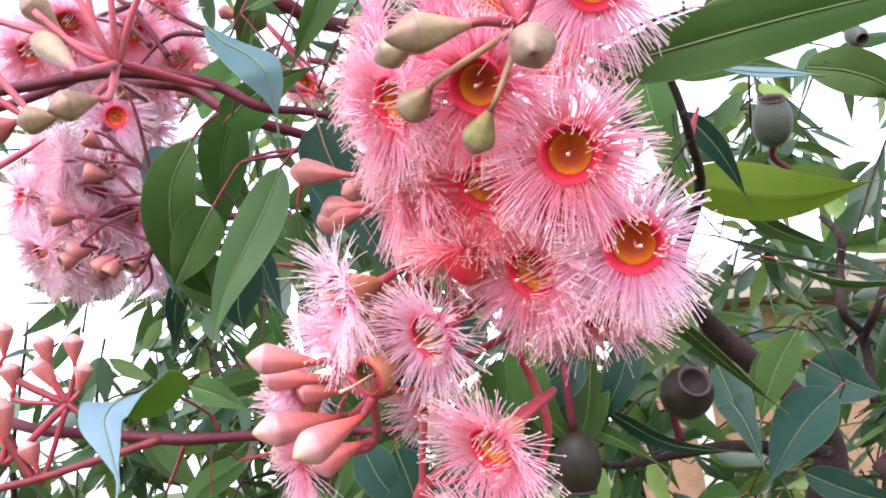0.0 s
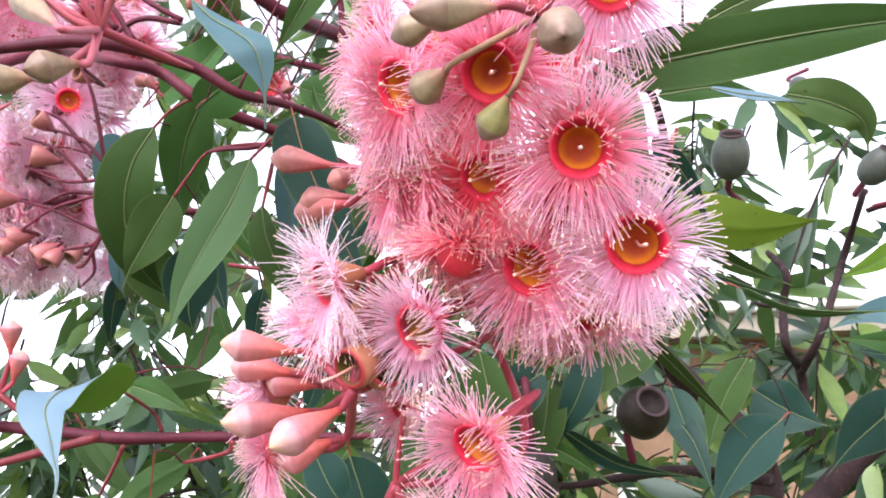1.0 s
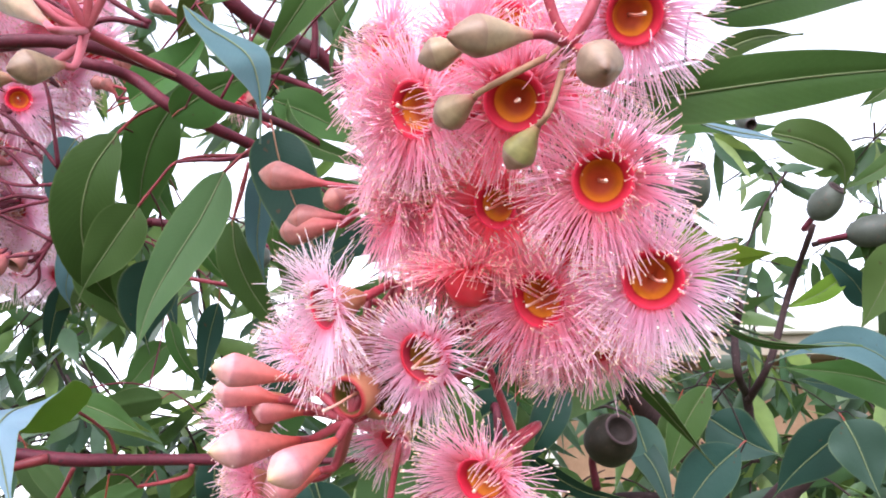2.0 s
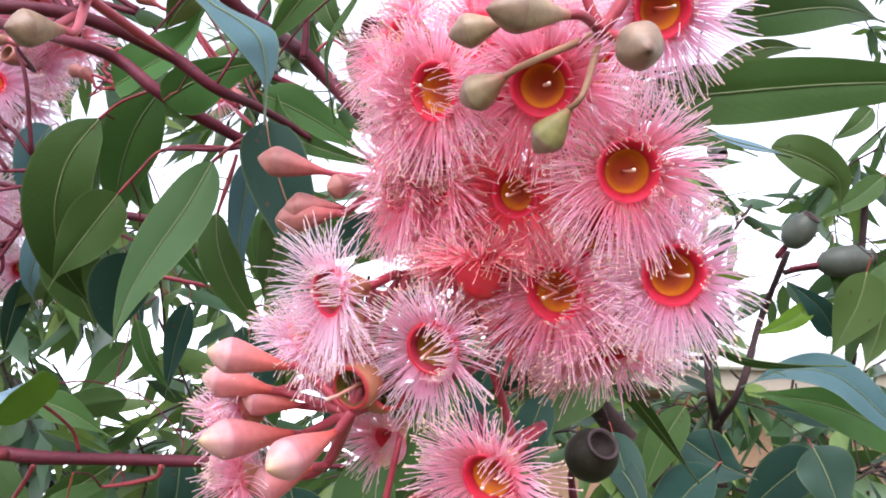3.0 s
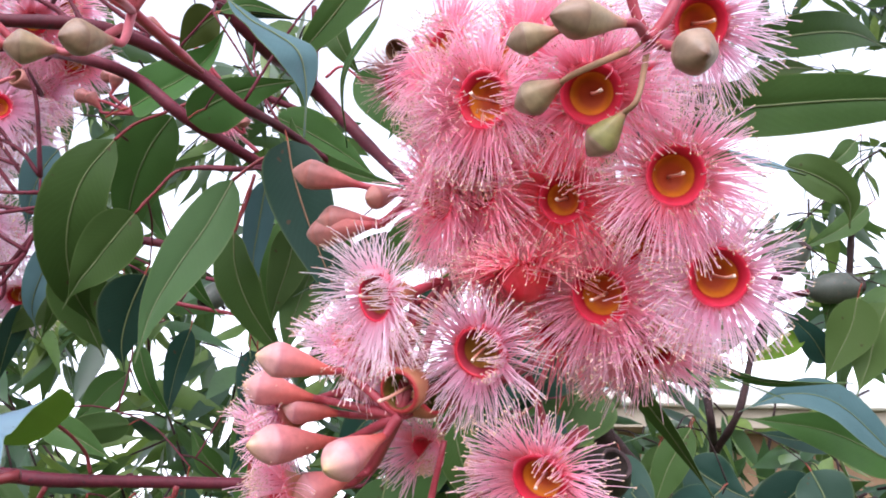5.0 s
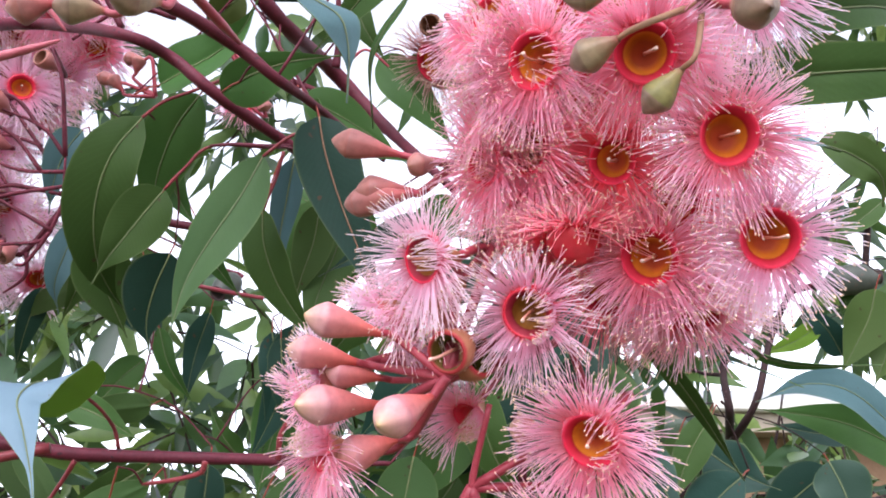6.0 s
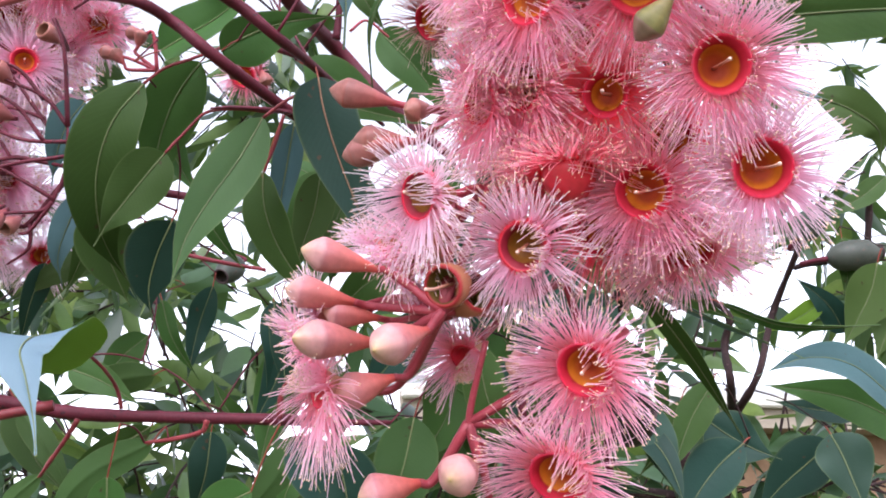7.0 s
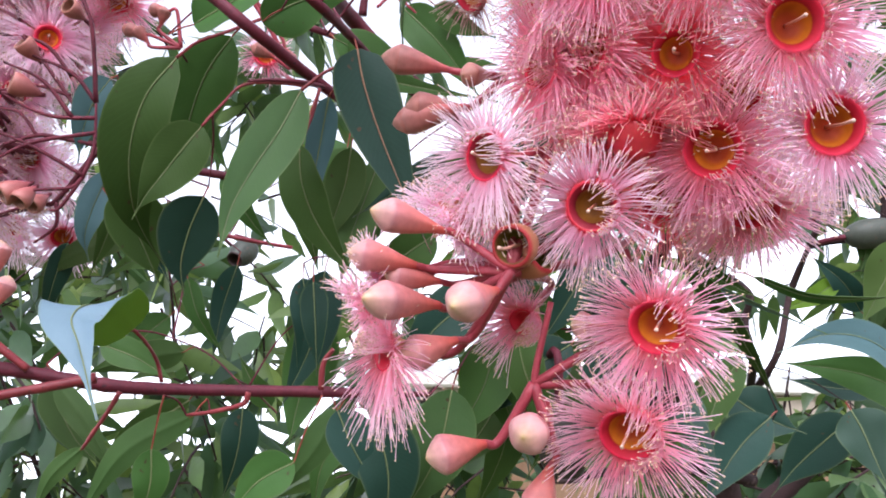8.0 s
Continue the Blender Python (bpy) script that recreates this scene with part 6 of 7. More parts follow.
tube("flower_stalk", ((-0.1483, 0.2491, 1.7641), (-0.1379, 0.2512, 1.7519), (-0.1303, 0.2531, 1.7418), (-0.1234, 0.2545, 1.7337)), (0.00152, 0.00133, 0.00114, 0.00038), STALK_PINK, left_olive_buds)
tube("flower_stalk", ((-0.1246, 0.2553, 1.7310), (-0.1325, 0.2569, 1.7272), (-0.1464, 0.2595, 1.7213)), (0.00038, 0.00114, 0.00152), STALK_PINK, left_olive_buds)

left_cluster = thing("flower_cluster", (-0.1482, 0.4489, 1.7756), "pink flower cluster with many spent cups on maroon stalks", "flower cluster", "flower clusters")
tube("peduncle", ((-0.1438, 0.4813, 1.7804), (-0.1193, 0.4762, 1.7699), (-0.0983, 0.4698, 1.7661), (-0.0623, 0.4591, 1.7587)), (0.00220, 0.00252, 0.00252, 0.00252), BARK_RED, left_cluster)
tube("stem_fork", ((-0.1438, 0.4813, 1.7804), (-0.1648, 0.4874, 1.7851), (-0.1782, 0.4917, 1.7872), (-0.1941, 0.4992, 1.7835)), (0.00168, 0.00145, 0.00121, 0.00060), BARK_RED, left_cluster, knots=0.18)
tube("stem_fork", ((-0.1438, 0.4813, 1.7804), (-0.1650, 0.5001, 1.7528), (-0.1752, 0.5044, 1.7517), (-0.1997, 0.5161, 1.7454)), (0.00168, 0.00145, 0.00121, 0.00060), BARK_RED, left_cluster, knots=0.18)
tube("stem_fork", ((-0.1649, 0.5003, 1.7522), (-0.1644, 0.5051, 1.7395), (-0.1749, 0.5123, 1.7311)), (0.00121, 0.00096, 0.00060), BARK_RED, left_cluster, knots=0.18)
tube("stem_fork", ((-0.1438, 0.4813, 1.7804), (-0.1637, 0.4785, 1.8072), (-0.1754, 0.4769, 1.8224), (-0.1837, 0.4759, 1.8330)), (0.00121, 0.00121, 0.00096, 0.00060), BARK_RED, left_cluster, knots=0.18)
tube("stem_fork", ((-0.1623, 0.4779, 1.8071), (-0.1820, 0.4828, 1.8138), (-0.1995, 0.4902, 1.8116)), (0.00121, 0.00096, 0.00060), BARK_RED, left_cluster, knots=0.18)
tube("stem_fork", ((-0.1782, 0.4917, 1.7872), (-0.1881, 0.4907, 1.7994), (-0.2017, 0.4944, 1.8029)), (0.00096, 0.00096, 0.00060), BARK_RED, left_cluster, knots=0.18)
tube("stem_fork", ((-0.1454, 0.4452, 1.7868), (-0.1503, 0.4313, 1.8220), (-0.1570, 0.4277, 1.8388)), (0.00126, 0.00100, 0.00060), BARK_RED, left_cluster, knots=0.18)
tube("stem_fork", ((-0.1482, 0.4558, 1.7495), (-0.1610, 0.4556, 1.7566), (-0.1767, 0.4557, 1.7644), (-0.1926, 0.4565, 1.7697)), (0.00112, 0.00100, 0.00060), BARK_RED, left_cluster, knots=0.18)
tube("stem_fork", ((-0.1486, 0.4562, 1.7481), (-0.1538, 0.4582, 1.7433), (-0.1685, 0.4607, 1.7415), (-0.1783, 0.4627, 1.7393)), (0.00112, 0.00100, 0.00060), BARK_RED, left_cluster, knots=0.18)
tube("stem_fork", ((-0.1446, 0.4494, 1.7715), (-0.1735, 0.4552, 1.7647), (-0.1920, 0.4607, 1.7539)), (0.00112, 0.00100, 0.00060), BARK_RED, left_cluster, knots=0.18)
tube("stem_fork", ((-0.1448, 0.4476, 1.7790), (-0.1629, 0.4500, 1.7782), (-0.1756, 0.4510, 1.7813), (-0.1898, 0.4510, 1.7883)), (0.00112, 0.00100, 0.00060), BARK_RED, left_cluster, knots=0.18)
tube("stem_fork", ((-0.1560, 0.4490, 1.7785), (-0.1714, 0.4464, 1.7960), (-0.1904, 0.4468, 1.8041)), (0.00112, 0.00100, 0.00060), BARK_RED, left_cluster, knots=0.18)
tube("stem_fork", ((-0.1454, 0.4452, 1.7868), (-0.1582, 0.4432, 1.8010), (-0.1803, 0.4440, 1.8095)), (0.00112, 0.00100, 0.00060), BARK_RED, left_cluster, knots=0.18)
tube("stem_fork", ((-0.1583, 0.4436, 1.7995), (-0.1703, 0.4416, 1.8132), (-0.1830, 0.4419, 1.8185)), (0.00112, 0.00100, 0.00060), BARK_RED, left_cluster, knots=0.18)
tube("stem_fork", ((-0.1486, 0.4562, 1.7481), (-0.1444, 0.4514, 1.7635), (-0.1454, 0.4452, 1.7872)), (0.00112, 0.00100, 0.00060), BARK_RED, left_cluster, knots=0.18)
tube("stem_fork", ((-0.1486, 0.4562, 1.7481), (-0.1577, 0.4615, 1.7332), (-0.1626, 0.4626, 1.7315)), (0.00112, 0.00100, 0.00060), BARK_RED, left_cluster, knots=0.18)
tube("stem_fork", ((-0.0975, 0.3955, 1.8497), (-0.1129, 0.3952, 1.8586), (-0.1334, 0.3943, 1.8725)), (0.00176, 0.00147, 0.00060), BARK_RED, left_cluster, knots=0.18)
tube("stem_fork", ((-0.0982, 0.3960, 1.8483), (-0.1164, 0.3976, 1.8515), (-0.1289, 0.4007, 1.8468), (-0.1452, 0.4069, 1.8320)), (0.00176, 0.00147, 0.00060), BARK_RED, left_cluster, knots=0.18)
tube("stem_fork", ((-0.1232, 0.4016, 1.8403), (-0.1315, 0.3989, 1.8544), (-0.1412, 0.3960, 1.8702)), (0.00176, 0.00147, 0.00060), BARK_RED, left_cluster, knots=0.18)
tube("stem_fork", ((-0.1320, 0.4010, 1.8470), (-0.1435, 0.3995, 1.8586), (-0.1644, 0.4002, 1.8665)), (0.00176, 0.00147, 0.00060), BARK_RED, left_cluster, knots=0.18)
tube("peduncle", ((-0.1447, 0.4506, 1.7668), (-0.1260, 0.4600, 1.7650), (-0.0983, 0.4698, 1.7661)), (0.00150, 0.00170, 0.00190), BARK_RED, left_cluster, knots=0.15)
flower(left_cluster, (-0.1781, 0.4799, 1.8435), (0.0922, -0.9626, -0.2549), 268, stalk_to=(-0.1837, 0.4759, 1.8330), stalk=BARK_RED, hairs=FILAMENT_BLUSH, count=260, length=0.021, bold=1.6)
flower(left_cluster, (-0.2393, 0.5476, 1.8418), (-0.5431, -0.8395, 0.0142), 269, stalk_to=(-0.2017, 0.4944, 1.8029), stalk=BARK_RED, hairs=FILAMENT_BLUSH, count=380, length=0.023, bold=1.8)
flower(left_cluster, (-0.2486, 0.5570, 1.8068), (-0.4250, -0.8328, -0.3547), 270, stalk_to=(-0.2017, 0.4944, 1.8029), stalk=BARK_RED, hairs=FILAMENT_BLUSH, count=380, length=0.023, bold=1.8)
flower(left_cluster, (-0.2155, 0.5378, 1.7898), (-0.1065, -0.8244, -0.5559), 271, stalk_to=(-0.1941, 0.4992, 1.7835), stalk=BARK_RED, hairs=FILAMENT_BLUSH, count=380, length=0.023, bold=1.8)
flower(left_cluster, (-0.2419, 0.5247, 1.7685), (-0.5348, -0.5769, -0.6174), 272, stalk_to=(-0.1997, 0.5161, 1.7454), stalk=BARK_RED, hairs=FILAMENT_BLUSH, count=380, length=0.023, bold=1.8)
flower(left_cluster, (-0.2335, 0.5651, 1.7693), (-0.1187, -0.5821, -0.8044), 273, stalk_to=(-0.1997, 0.5161, 1.7454), stalk=BARK_RED, hairs=FILAMENT_BLUSH, count=380, length=0.023, bold=1.8)
flower(left_cluster, (-0.2339, 0.4864, 1.9197), (-0.3611, -0.9202, 0.1515), 274, stalk_to=(-0.1837, 0.4759, 1.8330), stalk=BARK_RED, hairs=FILAMENT_BLUSH, count=380, length=0.023, bold=1.8)
flower(left_cluster, (-0.2132, 0.4907, 1.8952), (-0.0650, -0.9955, -0.0691), 275, stalk_to=(-0.1837, 0.4759, 1.8330), stalk=BARK_RED, hairs=FILAMENT_BLUSH, count=380, length=0.023, bold=1.8)
flower(left_cluster, (-0.1843, 0.5275, 1.9039), (0.1060, -0.9909, -0.0835), 276, stalk_to=(-0.1837, 0.4759, 1.8330), stalk=BARK_RED, hairs=FILAMENT_BLUSH, count=380, length=0.023, bold=1.8)
flower(left_cluster, (-0.1999, 0.5264, 1.8305), (0.0756, -0.9050, -0.4186), 277, stalk_to=(-0.1995, 0.4902, 1.8116), stalk=BARK_RED, hairs=FILAMENT_BLUSH, count=380, length=0.023, bold=1.8)
flower(left_cluster, (-0.2362, 0.4930, 1.8940), (-0.3166, -0.8937, 0.3180), 278, stalk_to=(-0.1837, 0.4759, 1.8330), stalk=BARK_RED, hairs=FILAMENT_BLUSH, count=380, length=0.023, bold=1.8)
flower(left_cluster, (-0.1944, 0.5559, 1.7931), (0.0361, -0.7100, -0.7033), 279, stalk_to=(-0.1941, 0.4992, 1.7835), stalk=BARK_RED, hairs=FILAMENT_BLUSH, count=380, length=0.023, bold=1.8)
flower(left_cluster, (-0.2608, 0.5357, 1.8138), (-0.7006, -0.7040, -0.1167), 280, stalk_to=(-0.2017, 0.4944, 1.8029), stalk=BARK_RED, hairs=FILAMENT_BLUSH, count=380, length=0.023, bold=1.8)
flower(left_cluster, (-0.2074, 0.5579, 1.8939), (-0.6374, -0.7577, -0.1401), 281, stalk_to=(-0.1837, 0.4759, 1.8330), stalk=BARK_RED, hairs=FILAMENT_BLUSH, count=300, length=0.022, bold=1.6)
flower(left_cluster, (-0.1670, 0.5278, 1.8880), (-0.1810, -0.9835, -0.0022), 282, stalk_to=(-0.1837, 0.4759, 1.8330), stalk=BARK_RED, hairs=FILAMENT_BLUSH, count=300, length=0.022, bold=1.6)
flower(left_cluster, (-0.2031, 0.5867, 1.8594), (-0.3316, -0.8792, -0.3423), 283, stalk_to=(-0.1995, 0.4902, 1.8116), stalk=BARK_RED, hairs=FILAMENT_BLUSH, count=300, length=0.022, bold=1.6)
flower(left_cluster, (-0.2008, 0.5740, 1.8022), (-0.4897, -0.8070, -0.3301), 284, stalk_to=(-0.1941, 0.4992, 1.7835), stalk=BARK_RED, hairs=FILAMENT_BLUSH, count=300, length=0.022, bold=1.6)
flower(left_cluster, (-0.1798, 0.5678, 1.7979), (-0.1468, -0.8524, -0.5018), 285, stalk_to=(-0.1941, 0.4992, 1.7835), stalk=BARK_RED, hairs=FILAMENT_BLUSH, count=300, length=0.022, bold=1.6)
flower(left_cluster, (-0.2072, 0.6192, 1.7798), (-0.4327, -0.6437, -0.6312), 286, stalk_to=(-0.1997, 0.5161, 1.7454), stalk=BARK_RED, hairs=FILAMENT_BLUSH, count=300, length=0.022, bold=1.6)
flower(left_cluster, (-0.1751, 0.5407, 1.8627), (-0.1633, -0.9246, -0.3441), 287, stalk_to=(-0.1837, 0.4759, 1.8330), stalk=BARK_RED, hairs=FILAMENT_BLUSH, count=300, length=0.022, bold=1.6)
flower(left_cluster, (-0.1737, 0.6100, 1.7711), (0.0489, -0.6483, -0.7598), 288, stalk_to=(-0.1997, 0.5161, 1.7454), stalk=BARK_RED, hairs=FILAMENT_BLUSH, count=300, length=0.022, bold=1.6)
flower(left_cluster, (-0.2649, 0.5742, 1.8545), (-0.9232, -0.3815, -0.0471), 289, stalk_to=(-0.2017, 0.4944, 1.8029), stalk=BARK_RED, hairs=FILAMENT_PALE, count=420, length=0.024, bold=2.2)
flower(left_cluster, (-0.2330, 0.5328, 1.8366), (-0.8197, -0.5679, 0.0748), 290, stalk_to=(-0.1995, 0.4902, 1.8116), stalk=BARK_RED, hairs=FILAMENT_BLUSH, count=420, length=0.024, bold=2.2)
flower(left_cluster, (-0.2275, 0.5689, 1.8550), (-0.6721, -0.7130, 0.2000), 291, stalk_to=(-0.1995, 0.4902, 1.8116), stalk=BARK_RED, hairs=FILAMENT_PALE, count=420, length=0.024, bold=2.2)
flower(left_cluster, (-0.2485, 0.5518, 1.7743), (-0.8887, -0.2667, -0.3730), 292, stalk_to=(-0.1997, 0.5161, 1.7454), stalk=BARK_RED, hairs=FILAMENT_PALE, count=420, length=0.024, bold=2.2)
flower(left_cluster, (-0.2246, 0.5451, 1.7870), (-0.7144, -0.5294, -0.4576), 293, stalk_to=(-0.1941, 0.4992, 1.7835), stalk=BARK_RED, hairs=FILAMENT_PALE, count=420, length=0.024, bold=2.2)
flower(left_cluster, (-0.2349, 0.5412, 1.8068), (-0.9232, -0.3815, -0.0471), 294, stalk_to=(-0.2017, 0.4944, 1.8029), stalk=BARK_RED, hairs=FILAMENT_PALE, count=420, length=0.024, bold=2.2)
flower(left_cluster, (-0.2114, 0.5365, 1.8120), (-0.4633, -0.8608, -0.2105), 295, stalk_to=(-0.2017, 0.4944, 1.8029), stalk=BARK_RED, hairs=FILAMENT_BLUSH, count=420, length=0.024, bold=2.2)
flower(left_cluster, (-0.2378, 0.5537, 1.7620), (-0.5216, -0.2193, -0.8245), 296, stalk_to=(-0.1997, 0.5161, 1.7454), stalk=BARK_RED, hairs=FILAMENT_BLUSH, count=420, length=0.024, bold=2.2)
flower(left_cluster, (-0.2143, 0.5490, 1.7673), (-0.5069, -0.4194, -0.7531), 297, stalk_to=(-0.1997, 0.5161, 1.7454), stalk=BARK_RED, hairs=FILAMENT_BLUSH, count=420, length=0.024, bold=2.2)
flower(left_cluster, (-0.1893, 0.5380, 1.7949), (-0.3057, -0.7754, -0.5526), 298, stalk_to=(-0.1941, 0.4992, 1.7835), stalk=BARK_RED, hairs=FILAMENT_BLUSH, count=420, length=0.024, bold=2.2)
flower(left_cluster, (-0.2426, 0.5276, 1.9384), (-0.5518, -0.8179, 0.1629), 299, stalk_to=(-0.1837, 0.4759, 1.8330), stalk=BARK_RED, hairs=FILAMENT_PALE, count=420, length=0.024, bold=2.2)
flower(left_cluster, (-0.2236, 0.5521, 1.9151), (-0.4455, -0.8944, -0.0404), 300, stalk_to=(-0.1837, 0.4759, 1.8330), stalk=BARK_RED, hairs=FILAMENT_BLUSH, count=420, length=0.024, bold=2.2)
flower(left_cluster, (-0.1742, 0.5335, 1.8812), (-0.1330, -0.9568, -0.2586), 301, stalk_to=(-0.1837, 0.4759, 1.8330), stalk=BARK_RED, hairs=FILAMENT_PALE, count=420, length=0.024, bold=2.2)
flower(left_cluster, (-0.1960, 0.5185, 1.8706), (-0.1330, -0.9568, -0.2586), 302, stalk_to=(-0.1837, 0.4759, 1.8330), stalk=BARK_RED, hairs=FILAMENT_BLUSH, count=420, length=0.024, bold=2.2)
flower(left_cluster, (-0.1988, 0.4546, 1.8983), (0.0188, -0.5070, -0.8617), 340, stalk_to=(-0.1412, 0.3960, 1.8702), stalk=BARK_RED, hairs=FILAMENT_PALE, count=360, length=0.022, bold=1.9)
flower(left_cluster, (-0.1687, 0.4854, 1.9059), (0.3542, -0.5442, -0.7605), 341, stalk_to=(-0.1412, 0.3960, 1.8702), stalk=BARK_RED, hairs=FILAMENT_PALE, count=360, length=0.022, bold=1.9)
flower(left_cluster, (-0.1474, 0.5173, 1.9024), (0.4415, -0.4861, -0.7542), 342, stalk_to=(-0.1412, 0.3960, 1.8702), stalk=BARK_RED, hairs=FILAMENT_PALE, count=360, length=0.022, bold=1.9)
flower(left_cluster, (-0.2303, 0.4718, 1.8883), (-0.2686, -0.6393, -0.7206), 343, stalk_to=(-0.1412, 0.3960, 1.8702), stalk=BARK_RED, hairs=FILAMENT_PALE, count=360, length=0.022, bold=1.9)
flower(left_cluster, (-0.1967, 0.5067, 1.8940), (0.1719, -0.4746, -0.8633), 344, stalk_to=(-0.1412, 0.3960, 1.8702), stalk=BARK_RED, hairs=FILAMENT_PALE, count=360, length=0.022, bold=1.9)
flower(left_cluster, (-0.1554, 0.4987, 1.9302), (0.4889, -0.6694, -0.5594), 345, stalk_to=(-0.1412, 0.3960, 1.8702), stalk=BARK_RED, hairs=FILAMENT_PALE, count=360, length=0.022, bold=1.9)
spent_cup(left_cluster, (-0.1828, 0.4412, 1.8140), (-0.6602, -0.6238, 0.4183), 0.0050, stalk_to=(-0.1830, 0.4419, 1.8185), cup=CUP_OLD, stalk=BARK_RED)
spent_cup(left_cluster, (-0.1767, 0.4606, 1.7338), (-0.5174, -0.2632, -0.8143), 0.0050, stalk_to=(-0.1783, 0.4627, 1.7393), cup=CUP_OLD, stalk=BARK_RED)
spent_cup(left_cluster, (-0.2032, 0.4604, 1.7434), (-0.7938, -0.4583, -0.3998), 0.0050, stalk_to=(-0.1920, 0.4607, 1.7539), cup=CUP_OLD, stalk=BARK_RED)
spent_cup(left_cluster, (-0.1861, 0.4489, 1.7943), (-0.9275, -0.3450, 0.1440), 0.0058, stalk_to=(-0.1898, 0.4510, 1.7883), cup=CUP_OLD, stalk=BARK_RED)
spent_cup(left_cluster, (-0.2004, 0.4630, 1.7496), (-0.9199, -0.3291, -0.2133), 0.0058, stalk_to=(-0.1920, 0.4607, 1.7539), cup=CUP_OLD, stalk=BARK_RED)
spent_cup(left_cluster, (-0.1849, 0.4639, 1.7381), (-0.7917, -0.1586, -0.5900), 0.0058, stalk_to=(-0.1783, 0.4627, 1.7393), cup=CUP_OLD, stalk=BARK_RED)
spent_cup(left_cluster, (-0.2087, 0.4581, 1.7719), (-0.9232, -0.3815, -0.0471), 0.0058, stalk_to=(-0.1926, 0.4565, 1.7697), cup=CUP_OLD, stalk=BARK_RED)
spent_cup(left_cluster, (-0.1763, 0.4955, 1.7462), (-0.5080, -0.4476, -0.7360), 0.0050, stalk_to=(-0.1752, 0.5044, 1.7517), cup=CUP_OLD, stalk=BARK_RED)
spent_cup(left_cluster, (-0.1663, 0.4522, 1.8479), (-0.6224, -0.7820, 0.0318), 0.0050, stalk_to=(-0.1570, 0.4277, 1.8388), cup=CUP_OLD, stalk=BARK_RED)
bud(left_cluster, (-0.1256, 0.4809, 1.8517), (-0.1339, 0.4806, 1.8606), 0.0044, body=BUD_RED, cap=BUD_RED_CAP, stalk_to=(-0.1070, 0.4754, 1.8478))
bud(left_cluster, (-0.1260, 0.4794, 1.8558), (-0.1412, 0.4834, 1.8603), 0.0044, body=BUD_RED, cap=BUD_RED_CAP, stalk_to=(-0.1070, 0.4754, 1.8478))
bud(left_cluster, (-0.1151, 0.4703, 1.8686), (-0.1272, 0.4744, 1.8697), 0.0044, body=BUD_RED, cap=BUD_RED_CAP, stalk_to=(-0.1070, 0.4754, 1.8478))
bud(left_cluster, (-0.1192, 0.4749, 1.8609), (-0.1178, 0.4703, 1.8712), 0.0044, body=BUD_RED, cap=BUD_RED_CAP, stalk_to=(-0.1070, 0.4754, 1.8478))
bud(left_cluster, (-0.0926, 0.4595, 1.8969), (-0.1067, 0.4591, 1.9034), 0.0048, body=BUD_RED, cap=BUD_RED_CAP, stalk_to=(-0.0765, 0.4593, 1.8923))
bud(left_cluster, (-0.0531, 0.4685, 1.8471), (-0.0673, 0.4685, 1.8522), 0.0048, body=BUD_RED, cap=BUD_RED_CAP, stalk_to=(-0.0765, 0.4593, 1.8923))
bud(left_cluster, (-0.0470, 0.4664, 1.8536), (-0.0424, 0.4684, 1.8442), 0.0048, body=BUD_RED, cap=BUD_RED_CAP, stalk_to=(-0.0765, 0.4593, 1.8923))
flower(left_cluster, (-0.0562, 0.4862, 1.8601), (-0.0954, -0.9096, -0.4043), 332, stalk_to=(-0.0344, 0.4710, 1.8309), count=160, length=0.012)

low_left_buds = thing("bud_cluster", (-0.1730, 0.3971, 1.6552), "upright pink flower buds on branching stalks", "flower bud", "bud clusters")
tube("peduncle", ((-0.1730, 0.3971, 1.6552), (-0.1887, 0.3964, 1.6635), (-0.2018, 0.3954, 1.6716), (-0.2148, 0.3945, 1.6796)), (0.00165, 0.00165, 0.00137, 0.00137), TWIG_RED, low_left_buds)
tube("peduncle", ((-0.1730, 0.3971, 1.6552), (-0.1628, 0.3985, 1.6461), (-0.1525, 0.3996, 1.6383)), (0.00165, 0.00165, 0.00150), TWIG_RED, low_left_buds)
tube("peduncle", ((-0.1926, 0.4072, 1.6211), (-0.2020, 0.4038, 1.6382), (-0.2090, 0.4009, 1.6523)), (0.00247, 0.00247, 0.00220), TWIG_RED, low_left_buds)
bud(low_left_buds, (-0.1802, 0.3932, 1.6733), (-0.1831, 0.3894, 1.6897), 0.0049, stalk_to=(-0.1730, 0.3971, 1.6552))
bud(low_left_buds, (-0.1680, 0.3922, 1.6734), (-0.1673, 0.3885, 1.6880), 0.0047, stalk_to=(-0.1730, 0.3971, 1.6552))
bud(low_left_buds, (-0.1778, 0.3957, 1.6624), (-0.1868, 0.3924, 1.6788), 0.0049, stalk_to=(-0.1730, 0.3971, 1.6552))
bud(low_left_buds, (-0.1669, 0.3951, 1.6612), (-0.1625, 0.3915, 1.6741), 0.0044, stalk_to=(-0.1730, 0.3971, 1.6552))
bud(low_left_buds, (-0.2015, 0.3931, 1.6809), (-0.2008, 0.3889, 1.6974), 0.0047, stalk_to=(-0.1730, 0.3971, 1.6552))
bud(low_left_buds, (-0.1983, 0.3969, 1.6645), (-0.1998, 0.3937, 1.6780), 0.0049, stalk_to=(-0.1730, 0.3971, 1.6552))
bud(low_left_buds, (-0.2048, 0.4039, 1.6385), (-0.2067, 0.3981, 1.6627), 0.0066, stalk_to=(-0.1730, 0.3971, 1.6552))
bud(low_left_buds, (-0.1907, 0.4058, 1.6263), (-0.1949, 0.4026, 1.6406), 0.0052, stalk_to=(-0.1730, 0.3971, 1.6552))

